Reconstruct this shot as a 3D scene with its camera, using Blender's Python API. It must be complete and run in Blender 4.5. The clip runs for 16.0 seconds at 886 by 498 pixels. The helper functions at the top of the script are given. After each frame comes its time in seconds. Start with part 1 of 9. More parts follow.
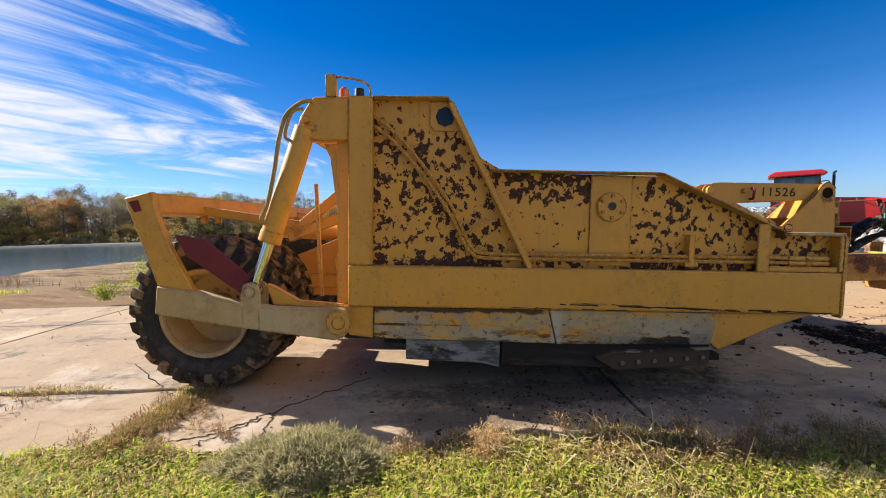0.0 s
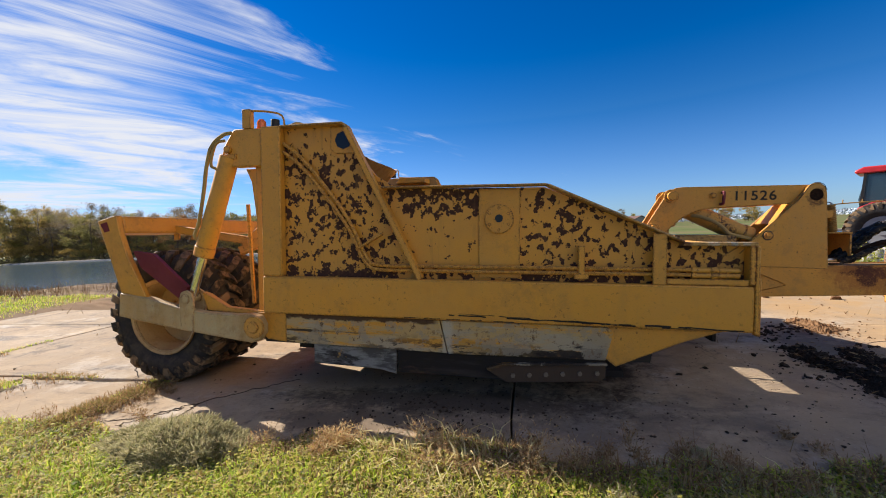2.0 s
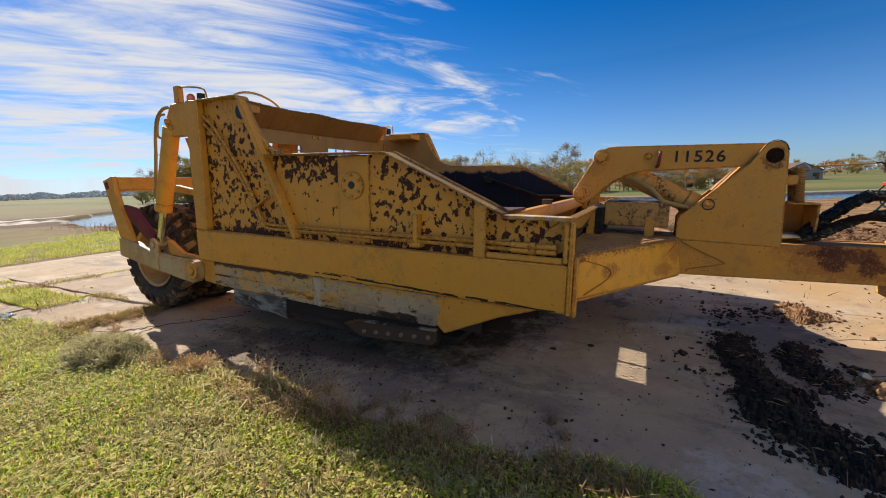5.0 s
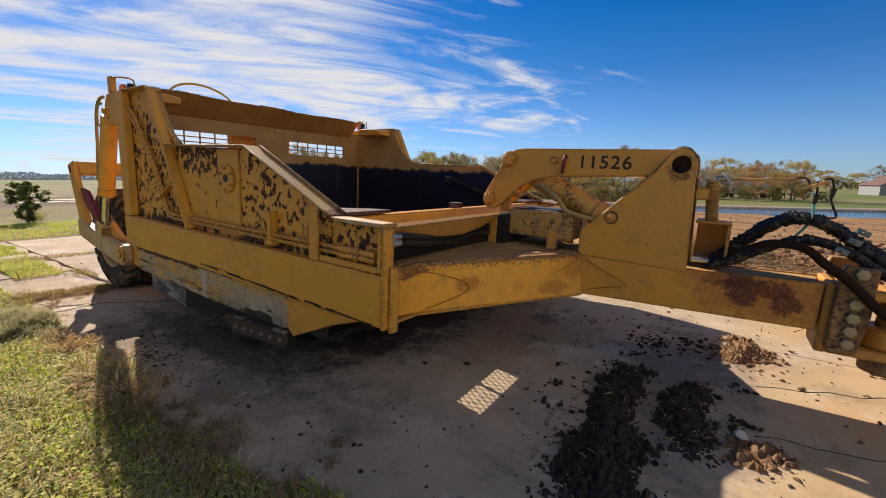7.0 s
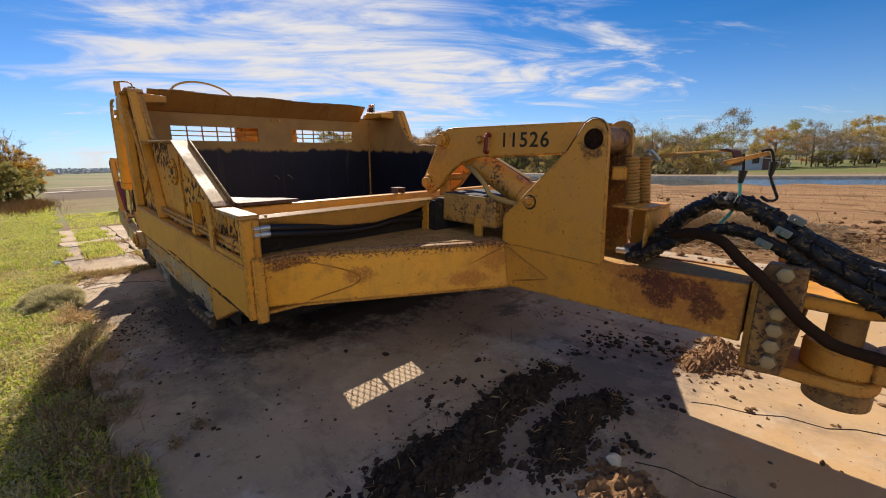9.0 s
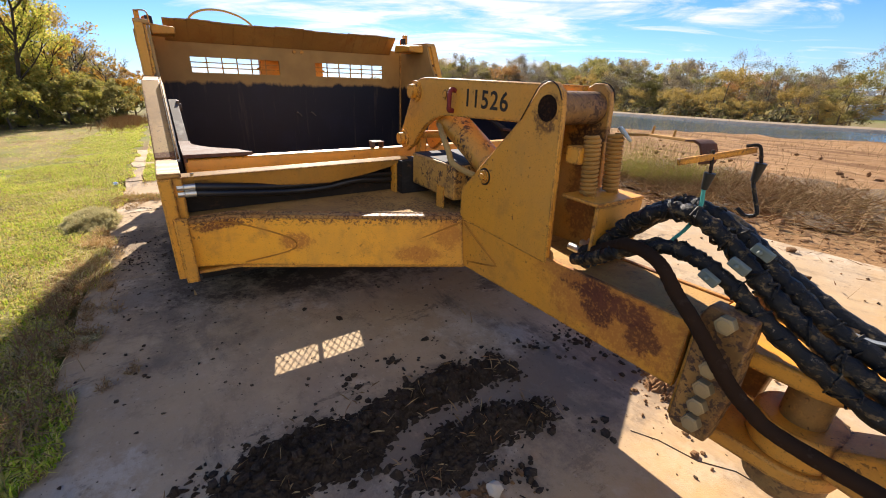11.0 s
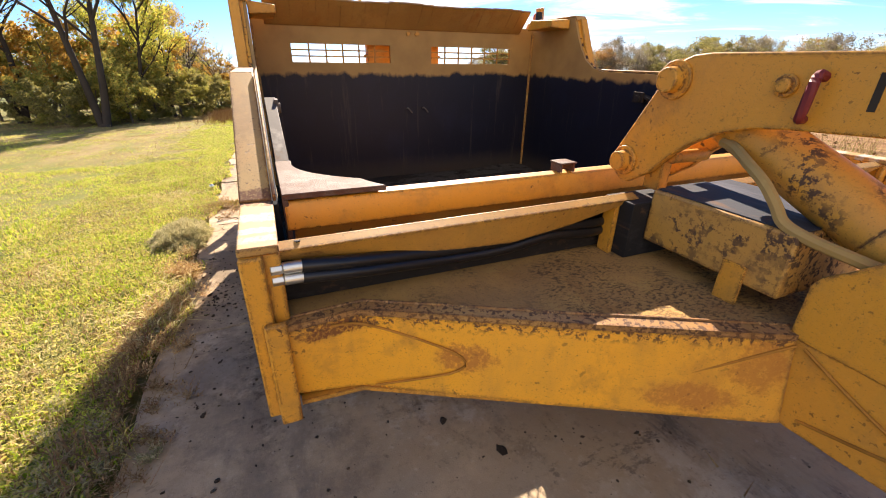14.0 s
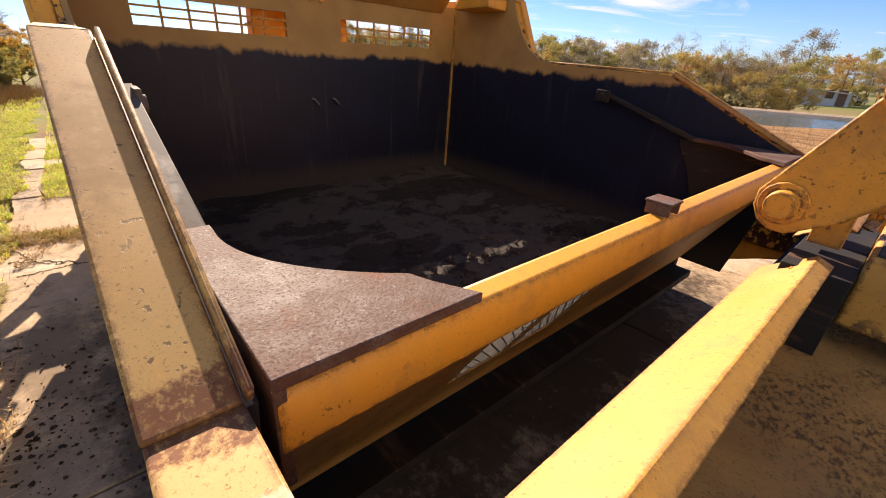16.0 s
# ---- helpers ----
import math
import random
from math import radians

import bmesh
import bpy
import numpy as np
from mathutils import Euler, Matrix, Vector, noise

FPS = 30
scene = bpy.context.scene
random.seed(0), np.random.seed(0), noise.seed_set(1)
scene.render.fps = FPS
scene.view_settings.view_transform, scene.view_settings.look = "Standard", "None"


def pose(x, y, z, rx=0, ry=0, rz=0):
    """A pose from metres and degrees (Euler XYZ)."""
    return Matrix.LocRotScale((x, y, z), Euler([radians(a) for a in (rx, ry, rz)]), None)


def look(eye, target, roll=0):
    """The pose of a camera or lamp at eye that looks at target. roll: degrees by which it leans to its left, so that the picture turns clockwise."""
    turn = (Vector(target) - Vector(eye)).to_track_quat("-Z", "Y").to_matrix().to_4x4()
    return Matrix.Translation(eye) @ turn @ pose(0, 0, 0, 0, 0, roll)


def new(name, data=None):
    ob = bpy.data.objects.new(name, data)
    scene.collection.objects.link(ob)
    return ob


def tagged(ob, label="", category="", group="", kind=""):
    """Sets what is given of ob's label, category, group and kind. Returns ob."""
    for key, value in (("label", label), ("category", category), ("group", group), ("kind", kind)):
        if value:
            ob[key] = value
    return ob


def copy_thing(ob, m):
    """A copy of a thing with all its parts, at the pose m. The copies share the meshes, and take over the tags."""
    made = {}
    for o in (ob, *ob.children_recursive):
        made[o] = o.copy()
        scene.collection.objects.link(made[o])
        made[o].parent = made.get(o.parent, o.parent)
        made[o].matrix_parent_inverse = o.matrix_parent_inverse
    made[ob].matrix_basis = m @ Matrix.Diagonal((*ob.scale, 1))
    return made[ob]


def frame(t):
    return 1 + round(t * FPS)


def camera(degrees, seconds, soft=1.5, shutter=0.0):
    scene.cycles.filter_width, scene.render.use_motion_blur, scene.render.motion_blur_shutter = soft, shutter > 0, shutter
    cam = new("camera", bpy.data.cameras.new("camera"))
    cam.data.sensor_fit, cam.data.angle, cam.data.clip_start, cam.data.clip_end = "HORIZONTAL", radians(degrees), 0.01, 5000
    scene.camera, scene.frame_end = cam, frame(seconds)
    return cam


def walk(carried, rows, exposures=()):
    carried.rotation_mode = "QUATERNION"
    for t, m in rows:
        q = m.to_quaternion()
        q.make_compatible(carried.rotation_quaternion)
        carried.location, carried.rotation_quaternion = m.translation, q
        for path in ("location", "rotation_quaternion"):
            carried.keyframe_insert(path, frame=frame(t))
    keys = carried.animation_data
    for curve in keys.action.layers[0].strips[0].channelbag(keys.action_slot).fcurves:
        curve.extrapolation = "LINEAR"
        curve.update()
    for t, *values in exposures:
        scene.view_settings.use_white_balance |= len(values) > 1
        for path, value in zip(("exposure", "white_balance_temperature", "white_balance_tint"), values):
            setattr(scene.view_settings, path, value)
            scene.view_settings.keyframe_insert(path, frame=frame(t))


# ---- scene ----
cam = camera(94.3, 16.0, soft=1.0)
# the machine stands nose-down on the slab: its own axes in the world
MACHINE = pose(0, 0, 0.04, -0.5, 2.5, 0)
# seconds, eye, target (both in the machine's axes), lean
PATH = [
    (0, (-0.011, -0.031, 1.47), (-0.029, 1.965, 1.342), 0.9),
    (0.5, (0.421, -0.014, 1.455), (0.33, 1.981, 1.357), 1.5),
    (1, (0.818, -0.052, 1.454), (0.65, 1.939, 1.378), 1.4),
    (1.5, (1.213, -0.129, 1.524), (0.928, 1.849, 1.438), 0.3),
    (2, (1.595, -0.061, 1.523), (1.202, 1.899, 1.436), -0.1),
    (2.5, (1.964, -0.002, 1.58), (1.478, 1.935, 1.48), -0.1),
    (3, (2.324, -0.021, 1.647), (1.725, 1.881, 1.487), -0.7),
    (3.5, (2.653, 0.119, 1.632), (1.944, 1.975, 1.409), -0.7),
    (4, (3.033, 0.29, 1.655), (2.255, 2.112, 1.376), -0.3),
    (4.2, (3.2, 0.318, 1.644), (2.392, 2.123, 1.344), -0.4),
    (6.3, (4.581, 1.119, 1.793), (3.556, 2.799, 1.433), 2.7),
    (6.5, (4.711, 1.221, 1.753), (3.652, 2.88, 1.395), 2.8),
    (7, (5.025, 1.531, 1.76), (3.919, 3.158, 1.4), 2.8),
    (7.5, (5.345, 1.712, 1.776), (4.196, 3.307, 1.407), 1.1),
    (8, (5.651, 1.895, 1.794), (4.405, 3.416, 1.427), 0.0),
    (8.5, (5.836, 2.203, 1.79), (4.523, 3.66, 1.395), -0.1),
    (9, (5.995, 2.571, 1.845), (4.594, 3.918, 1.374), 0.3),
    (9.5, (6.19, 2.86, 1.92), (4.719, 4.093, 1.358), 0.4),
    (9.7, (6.269, 2.977, 1.912), (4.773, 4.17, 1.33), 0.9),
    (11.8, (6.231, 3.604, 2.112), (4.697, 4.545, 1.24), 2.6),
    (12, (6.101, 3.583, 2.085), (4.552, 4.498, 1.211), 2.5),
    (12.5, (5.804, 3.597, 2.074), (4.218, 4.49, 1.244), 2.7),
    (13, (5.371, 3.72, 2.037), (3.725, 4.544, 1.255), 1.6),
    (13.5, (5.022, 3.692, 2.021), (3.322, 4.388, 1.232), 0.1),
    (14, (4.631, 3.549, 1.987), (2.956, 4.256, 1.154), 0.8),
    (14.5, (4.242, 3.507, 1.937), (2.604, 4.295, 1.101), 1.8),
    (15, (3.84, 3.469, 1.95), (2.25, 4.372, 1.141), 3.5),
    (15.5, (3.584, 3.376, 1.967), (2.099, 4.443, 1.157), 4.6),
    (16, (3.309, 3.431, 1.924), (1.98, 4.652, 1.063), 4.5),
]
walk(cam, [(t, MACHINE @ look(eye, target, roll)) for t, eye, target, roll in PATH],
     exposures=[(0.0, 1.10, 5950, 13), (2.0, 0.96, 5950, 13), (4.0, 0.82, 6050, 12), (9.0, 0.86, 6400, 14), (9.7, 1.02, 6450, 14), (11.8, 1.52, 6400, 13), (13.0, 1.58, 6550, 14), (14.0, 1.76, 6850, 16), (14.5, 1.80, 7000, 17), (15.0, 1.62, 7200, 19), (16.0, 1.42, 7250, 21)])

# ---------------------------------------------------------------- world and sun
SUN_TO = Vector((-1.50, 0.52, 1.0)).normalized()
world = bpy.data.worlds.new("sky")
scene.world = world
world.use_nodes = True
wn, wl = world.node_tree.nodes, world.node_tree.links
wn.clear()
sky = wn.new("ShaderNodeTexSky")
sky.sky_type = "NISHITA"
sky.sun_disc = False
sky.sun_elevation = math.asin(SUN_TO.z)
sky.sun_rotation = math.atan2(SUN_TO.x, SUN_TO.y)
sky.air_density, sky.dust_density, sky.ozone_density = 1.0, 0.1, 2.5
SKY_STRENGTH = 0.083


def wnode(kind, **values):
    n = wn.new(kind)
    for k, v in values.items():
        n.inputs[k].default_value = v
    return n


wcoord = wn.new("ShaderNodeTexCoord")
wsep = wn.new("ShaderNodeSeparateXYZ")
wl.new(wcoord.outputs["Generated"], wsep.inputs[0])
# the cloud sheet: directions laid out on a plane high above
wup = wn.new("ShaderNodeMath"); wup.operation = "MAXIMUM"; wup.inputs[1].default_value = 0.03
wl.new(wsep.outputs["Z"], wup.inputs[0])
wadd = wn.new("ShaderNodeMath"); wadd.operation = "ADD"; wadd.inputs[1].default_value = 0.12
wl.new(wup.outputs[0], wadd.inputs[0])
wx = wn.new("ShaderNodeMath"); wx.operation = "DIVIDE"
wy = wn.new("ShaderNodeMath"); wy.operation = "DIVIDE"
wl.new(wsep.outputs["X"], wx.inputs[0]); wl.new(wadd.outputs[0], wx.inputs[1])
wl.new(wsep.outputs["Y"], wy.inputs[0]); wl.new(wadd.outputs[0], wy.inputs[1])
wcomb = wn.new("ShaderNodeCombineXYZ")
wl.new(wx.outputs[0], wcomb.inputs[0]); wl.new(wy.outputs[0], wcomb.inputs[1])
wmap = wn.new("ShaderNodeMapping")
wmap.vector_type = "TEXTURE"  # streaks drawn out toward the north-east
wmap.inputs["Rotation"].default_value = (0, 0, radians(58))
wmap.inputs["Scale"].default_value = (1.45, 0.72, 1)
wl.new(wcomb.outputs[0], wmap.inputs[0])
wnoise = wnode("ShaderNodeTexNoise", Scale=1.05, Detail=11.0, Roughness=0.62, Distortion=1.7)
wl.new(wmap.outputs[0], wnoise.inputs["Vector"])
wbig = wnode("ShaderNodeTexNoise", Scale=0.35, Detail=3.0, Roughness=0.5)
wl.new(wcomb.outputs[0], wbig.inputs["Vector"])
# more cirrus toward the sun's side of the sky
wside = wn.new("ShaderNodeVectorMath"); wside.operation = "DOT_PRODUCT"
wside.inputs[1].default_value = (-0.77, 0.64, 0.0)
wl.new(wcoord.outputs["Generated"], wside.inputs[0])
wramp = wn.new("ShaderNodeMapRange")
wramp.inputs["From Min"].default_value, wramp.inputs["From Max"].default_value = 0.50, 0.96
wramp.inputs["To Min"].default_value, wramp.inputs["To Max"].default_value = -0.20, 0.19
wl.new(wside.outputs["Value"], wramp.inputs["Value"])
# and added cloud out of view over the east, to brighten the yoke
wturn = wn.new("ShaderNodeVectorMath"); wturn.operation = "DOT_PRODUCT"
wturn.inputs[1].default_value = (0.92, -0.39, 0.0)
wl.new(wcoord.outputs["Generated"], wturn.inputs[0])
weast = wn.new("ShaderNodeMapRange")
weast.inputs["From Min"].default_value, weast.inputs["From Max"].default_value = 0.34, 0.78
weast.inputs["To Min"].default_value, weast.inputs["To Max"].default_value = 0.0, 0.62
wl.new(wturn.outputs["Value"], weast.inputs["Value"])
wover = wn.new("ShaderNodeMath"); wover.operation = "ADD"
wl.new(wramp.outputs[0], wover.inputs[0]); wl.new(weast.outputs[0], wover.inputs[1])
wsum = wn.new("ShaderNodeMath"); wsum.operation = "ADD"
wl.new(wnoise.outputs["Fac"], wsum.inputs[0]); wl.new(wover.outputs[0], wsum.inputs[1])
wsum2 = wn.new("ShaderNodeMath"); wsum2.operation = "MULTIPLY_ADD"
wsum2.inputs[1].default_value = 0.85
wl.new(wbig.outputs["Fac"], wsum2.inputs[0]); wl.new(wsum.outputs[0], wsum2.inputs[2])
# cloud added overhead, out of view, to lift and whiten the shade
whigh = wn.new("ShaderNodeMapRange")
whigh.inputs["From Min"].default_value, whigh.inputs["From Max"].default_value = 0.50, 0.85
whigh.inputs["To Max"].default_value = 0.26
wl.new(wsep.outputs["Z"], whigh.inputs["Value"])
wsum3 = wn.new("ShaderNodeMath"); wsum3.operation = "ADD"
wl.new(wsum2.outputs[0], wsum3.inputs[0]); wl.new(whigh.outputs[0], wsum3.inputs[1])
wcov = wn.new("ShaderNodeMapRange")
wcov.inputs["From Min"].default_value, wcov.inputs["From Max"].default_value = 0.99, 1.24
wcov.interpolation_type = "SMOOTHSTEP"
wl.new(wsum3.outputs[0], wcov.inputs["Value"])
# fine combed fibres within the sheet
wcomb2 = wn.new("ShaderNodeMapping")
wcomb2.vector_type = "TEXTURE"
wcomb2.inputs["Rotation"].default_value = (0, 0, radians(54))
wcomb2.inputs["Scale"].default_value = (1.7, 0.44, 1)
wl.new(wcomb.outputs[0], wcomb2.inputs[0])
wfib = wnode("ShaderNodeTexNoise", Scale=1.6, Detail=8.0, Roughness=0.6, Distortion=1.4)
wl.new(wcomb2.outputs[0], wfib.inputs["Vector"])
wfine = wn.new("ShaderNodeMapRange")
wfine.inputs["From Min"].default_value, wfine.inputs["From Max"].default_value = 0.34, 0.56
wfine.inputs["To Min"].default_value, wfine.inputs["To Max"].default_value = 0.42, 1.0
wl.new(wfib.outputs["Fac"], wfine.inputs["Value"])
wveil = wn.new("ShaderNodeMath"); wveil.operation = "MULTIPLY"
wl.new(wcov.outputs[0], wveil.inputs[0]); wl.new(wfine.outputs[0], wveil.inputs[1])
wsat = wnode("ShaderNodeHueSaturation", Hue=0.512, Saturation=1.50, Value=0.65)
wlift = wn.new("ShaderNodeMapRange")
wlift.inputs["From Min"].default_value, wlift.inputs["From Max"].default_value = -0.10, 0.24
wl.new(wsep.outputs["Z"], wlift.inputs["Value"])
wl.new(wlift.outputs[0], wsat.inputs["Fac"])
# thin air low down: the horizon keeps a pale blue
wlow = wn.new("ShaderNodeMix"); wlow.data_type = "RGBA"; wlow.blend_type = "MULTIPLY"
wlow.inputs["B"].default_value = (0.40, 0.57, 0.90, 1)
wfall = wn.new("ShaderNodeMapRange")
wfall.inputs["From Min"].default_value, wfall.inputs["From Max"].default_value = 0.25, 0.0
wl.new(wsep.outputs["Z"], wfall.inputs["Value"])
wl.new(wfall.outputs[0], wlow.inputs["Factor"])
wl.new(sky.outputs[0], wlow.inputs["A"])
wl.new(wlow.outputs["Result"], wsat.inputs["Color"])
wmix = wn.new("ShaderNodeMix"); wmix.data_type = "RGBA"
wl.new(wveil.outputs[0], wmix.inputs["Factor"])
wl.new(wsat.outputs[0], wmix.inputs["A"])
wmix.inputs["B"].default_value = (5.2, 5.15, 5.05, 1)
wbg = wnode("ShaderNodeBackground", Strength=SKY_STRENGTH)
wl.new(wmix.outputs["Result"], wbg.inputs["Color"])
wout = wn.new("ShaderNodeOutputWorld")
wl.new(wbg.outputs[0], wout.inputs["Surface"])

sun_data = bpy.data.lights.new("sun", "SUN")
sun_data.energy, sun_data.angle, sun_data.color = 5.0, radians(0.53), (1.0, 0.90, 0.74)
sun = new("sun", sun_data)
sun.matrix_world = Matrix.Translation((0, 0, 40)) @ SUN_TO.to_track_quat("Z", "Y").to_matrix().to_4x4()


# ---------------------------------------------------------------- materials
def ramp_node(nt, lo, hi):
    n = nt.nodes.new("ShaderNodeMapRange")
    n.inputs["From Min"].default_value, n.inputs["From Max"].default_value = lo, hi
    return n


class Mat:
    """A Principled material built up in layers; coordinates are the object's own metres."""

    def __init__(self, name, color, rough=0.6, metal=0.0, coat=0.0):
        self.m = bpy.data.materials.new(name)
        self.m.use_nodes = True
        self.nt = self.m.node_tree
        self.b = self.nt.nodes["Principled BSDF"]
        self.co = self.nt.nodes.new("ShaderNodeTexCoord").outputs["Object"]
        self.b.inputs["Metallic"].default_value = metal
        self.b.inputs["Specular IOR Level"].default_value = 0.5 if rough < 0.5 else 0.3 if rough < 0.9 else 0.12
        self.b.inputs["Coat Weight"].default_value = coat
        c = self.nt.nodes.new("ShaderNodeRGB"); c.outputs[0].default_value = (*color, 1)
        r = self.nt.nodes.new("ShaderNodeValue"); r.outputs[0].default_value = rough
        self.col, self.rough, self.height = c.outputs[0], r.outputs[0], None
        self.finish()

    def finish(self):
        self.nt.links.new(self.col, self.b.inputs["Base Color"])
        self.nt.links.new(self.rough, self.b.inputs["Roughness"])

    def math(self, op, a, b):
        n = self.nt.nodes.new("ShaderNodeMath"); n.operation = op
        for i, v in enumerate((a, b)):
            if isinstance(v, (int, float)):
                n.inputs[i].default_value = v
            else:
                self.nt.links.new(v, n.inputs[i])
        return n.outputs[0]

    def stretch(self, scale, offset=(0, 0, 0)):
        n = self.nt.nodes.new("ShaderNodeMapping")
        n.inputs["Scale"].default_value, n.inputs["Location"].default_value = scale, offset
        self.nt.links.new(self.co, n.inputs[0])
        return n.outputs[0]

    def noise(self, scale, detail=4.0, rough=0.55, stretch=None, offset=(0, 0, 0), distort=0.0):
        n = self.nt.nodes.new("ShaderNodeTexNoise")
        n.inputs["Scale"].default_value, n.inputs["Detail"].default_value = scale, detail
        n.inputs["Roughness"].default_value, n.inputs["Distortion"].default_value = rough, distort
        self.nt.links.new(self.stretch(stretch or (1, 1, 1), offset), n.inputs["Vector"])
        return n.outputs["Fac"]

    def cells(self, scale, warp=0.0, offset=(0, 0, 0), stretch=(1, 1, 1)):
        v = self.nt.nodes.new("ShaderNodeTexVoronoi")
        v.inputs["Scale"].default_value = scale
        src = self.stretch(stretch, offset)
        if warp:
            n = self.nt.nodes.new("ShaderNodeTexNoise")
            n.inputs["Scale"].default_value = scale * 0.8
            self.nt.links.new(src, n.inputs["Vector"])
            a = self.nt.nodes.new("ShaderNodeVectorMath"); a.operation = "MULTIPLY_ADD"
            a.inputs[1].default_value = (warp,) * 3
            self.nt.links.new(n.outputs["Color"], a.inputs[0]); self.nt.links.new(src, a.inputs[2])
            src = a.outputs[0]
        self.nt.links.new(src, v.inputs["Vector"])
        return v.outputs["Distance"]

    def axis(self, i):
        n = self.nt.nodes.new("ShaderNodeSeparateXYZ")
        self.nt.links.new(self.co, n.inputs[0])
        return n.outputs[i]

    def step(self, value, lo, hi):
        n = ramp_node(self.nt, lo, hi)
        self.nt.links.new(value, n.inputs["Value"])
        return n.outputs[0]

    def over(self, mask, color, rough=None, amount=1.0, sink=0.0):
        """Lay a colour over what is there where mask is 1."""
        if amount != 1.0:
            mask = self.math("MULTIPLY", mask, amount)
        n = self.nt.nodes.new("ShaderNodeMix"); n.data_type = "RGBA"
        self.nt.links.new(mask, n.inputs["Factor"]); self.nt.links.new(self.col, n.inputs["A"])
        if isinstance(color, tuple):
            n.inputs["B"].default_value = (*color, 1)
        else:
            self.nt.links.new(color, n.inputs["B"])
        self.col = n.outputs["Result"]
        if rough is not None:
            f = self.nt.nodes.new("ShaderNodeMix")
            self.nt.links.new(mask, f.inputs["Factor"]); self.nt.links.new(self.rough, f.inputs["A"])
            f.inputs["B"].default_value = rough
            self.rough = f.outputs["Result"]
        if sink:
            self.relief(self.math("MULTIPLY", mask, -sink))
        self.finish()
        return self

    def relief(self, h):
        self.height = h if self.height is None else self.math("ADD", self.height, h)

    def bump(self, strength=0.3, distance=0.01):
        n = self.nt.nodes.new("ShaderNodeBump")
        n.inputs["Strength"].default_value, n.inputs["Distance"].default_value = strength, distance
        self.nt.links.new(self.height, n.inputs["Height"])
        self.nt.links.new(n.outputs[0], self.b.inputs["Normal"])
        return self

    def islands(self, colors):
        """A colour by chance for each separate leaf or blade."""
        g = self.nt.nodes.new("ShaderNodeNewGeometry")
        r = self.nt.nodes.new("ShaderNodeValToRGB")
        r.color_ramp.interpolation = "LINEAR"
        while len(r.color_ramp.elements) < len(colors):
            r.color_ramp.elements.new(0.5)
        for i, c in enumerate(colors):
            r.color_ramp.elements[i].position = i / (len(colors) - 1)
            r.color_ramp.elements[i].color = (*c, 1)
        self.nt.links.new(g.outputs["Random Per Island"], r.inputs[0])
        self.col = r.outputs[0]
        self.finish()
        return self

    def thin(self, amount=0.45):
        """Light shines through, as through a leaf."""
        t = self.nt.nodes.new("ShaderNodeBsdfTranslucent")
        m = self.nt.nodes.new("ShaderNodeMixShader")
        m.inputs[0].default_value = amount
        out = self.nt.nodes["Material Output"]
        self.nt.links.new(self.col, t.inputs["Color"])
        self.nt.links.new(self.b.outputs[0], m.inputs[1]); self.nt.links.new(t.outputs[0], m.inputs[2])
        self.nt.links.new(m.outputs[0], out.inputs["Surface"])
        return self

    def edges(self, radius):
        """1 along the edges of a piece within radius metres, 0 on its faces."""
        v = self.nt.nodes.new("ShaderNodeBevel")
        v.samples = 4
        v.inputs["Radius"].default_value = radius
        g = self.nt.nodes.new("ShaderNodeNewGeometry")
        d = self.nt.nodes.new("ShaderNodeVectorMath"); d.operation = "DOT_PRODUCT"
        self.nt.links.new(v.outputs[0], d.inputs[0]); self.nt.links.new(g.outputs["Normal"], d.inputs[1])
        return self.step(d.outputs["Value"], 0.995, 0.70)

    def by_object(self, amount=0.2):
        o = self.nt.nodes.new("ShaderNodeObjectInfo")
        h = self.nt.nodes.new("ShaderNodeHueSaturation")
        v = ramp_node(self.nt, 0, 1)
        v.inputs["To Min"].default_value, v.inputs["To Max"].default_value = 1 - amount, 1 + amount
        self.nt.links.new(o.outputs["Random"], v.inputs["Value"])
        self.nt.links.new(v.outputs[0], h.inputs["Value"])
        self.nt.links.new(self.col, h.inputs["Color"])
        self.col = h.outputs[0]
        self.finish()
        return self


YEL = (0.67, 0.300, 0.024)
YEL_DIRTY = (0.48, 0.25, 0.060)
FLAKE = (0.050, 0.020, 0.011)
RUST = (0.16, 0.060, 0.022)


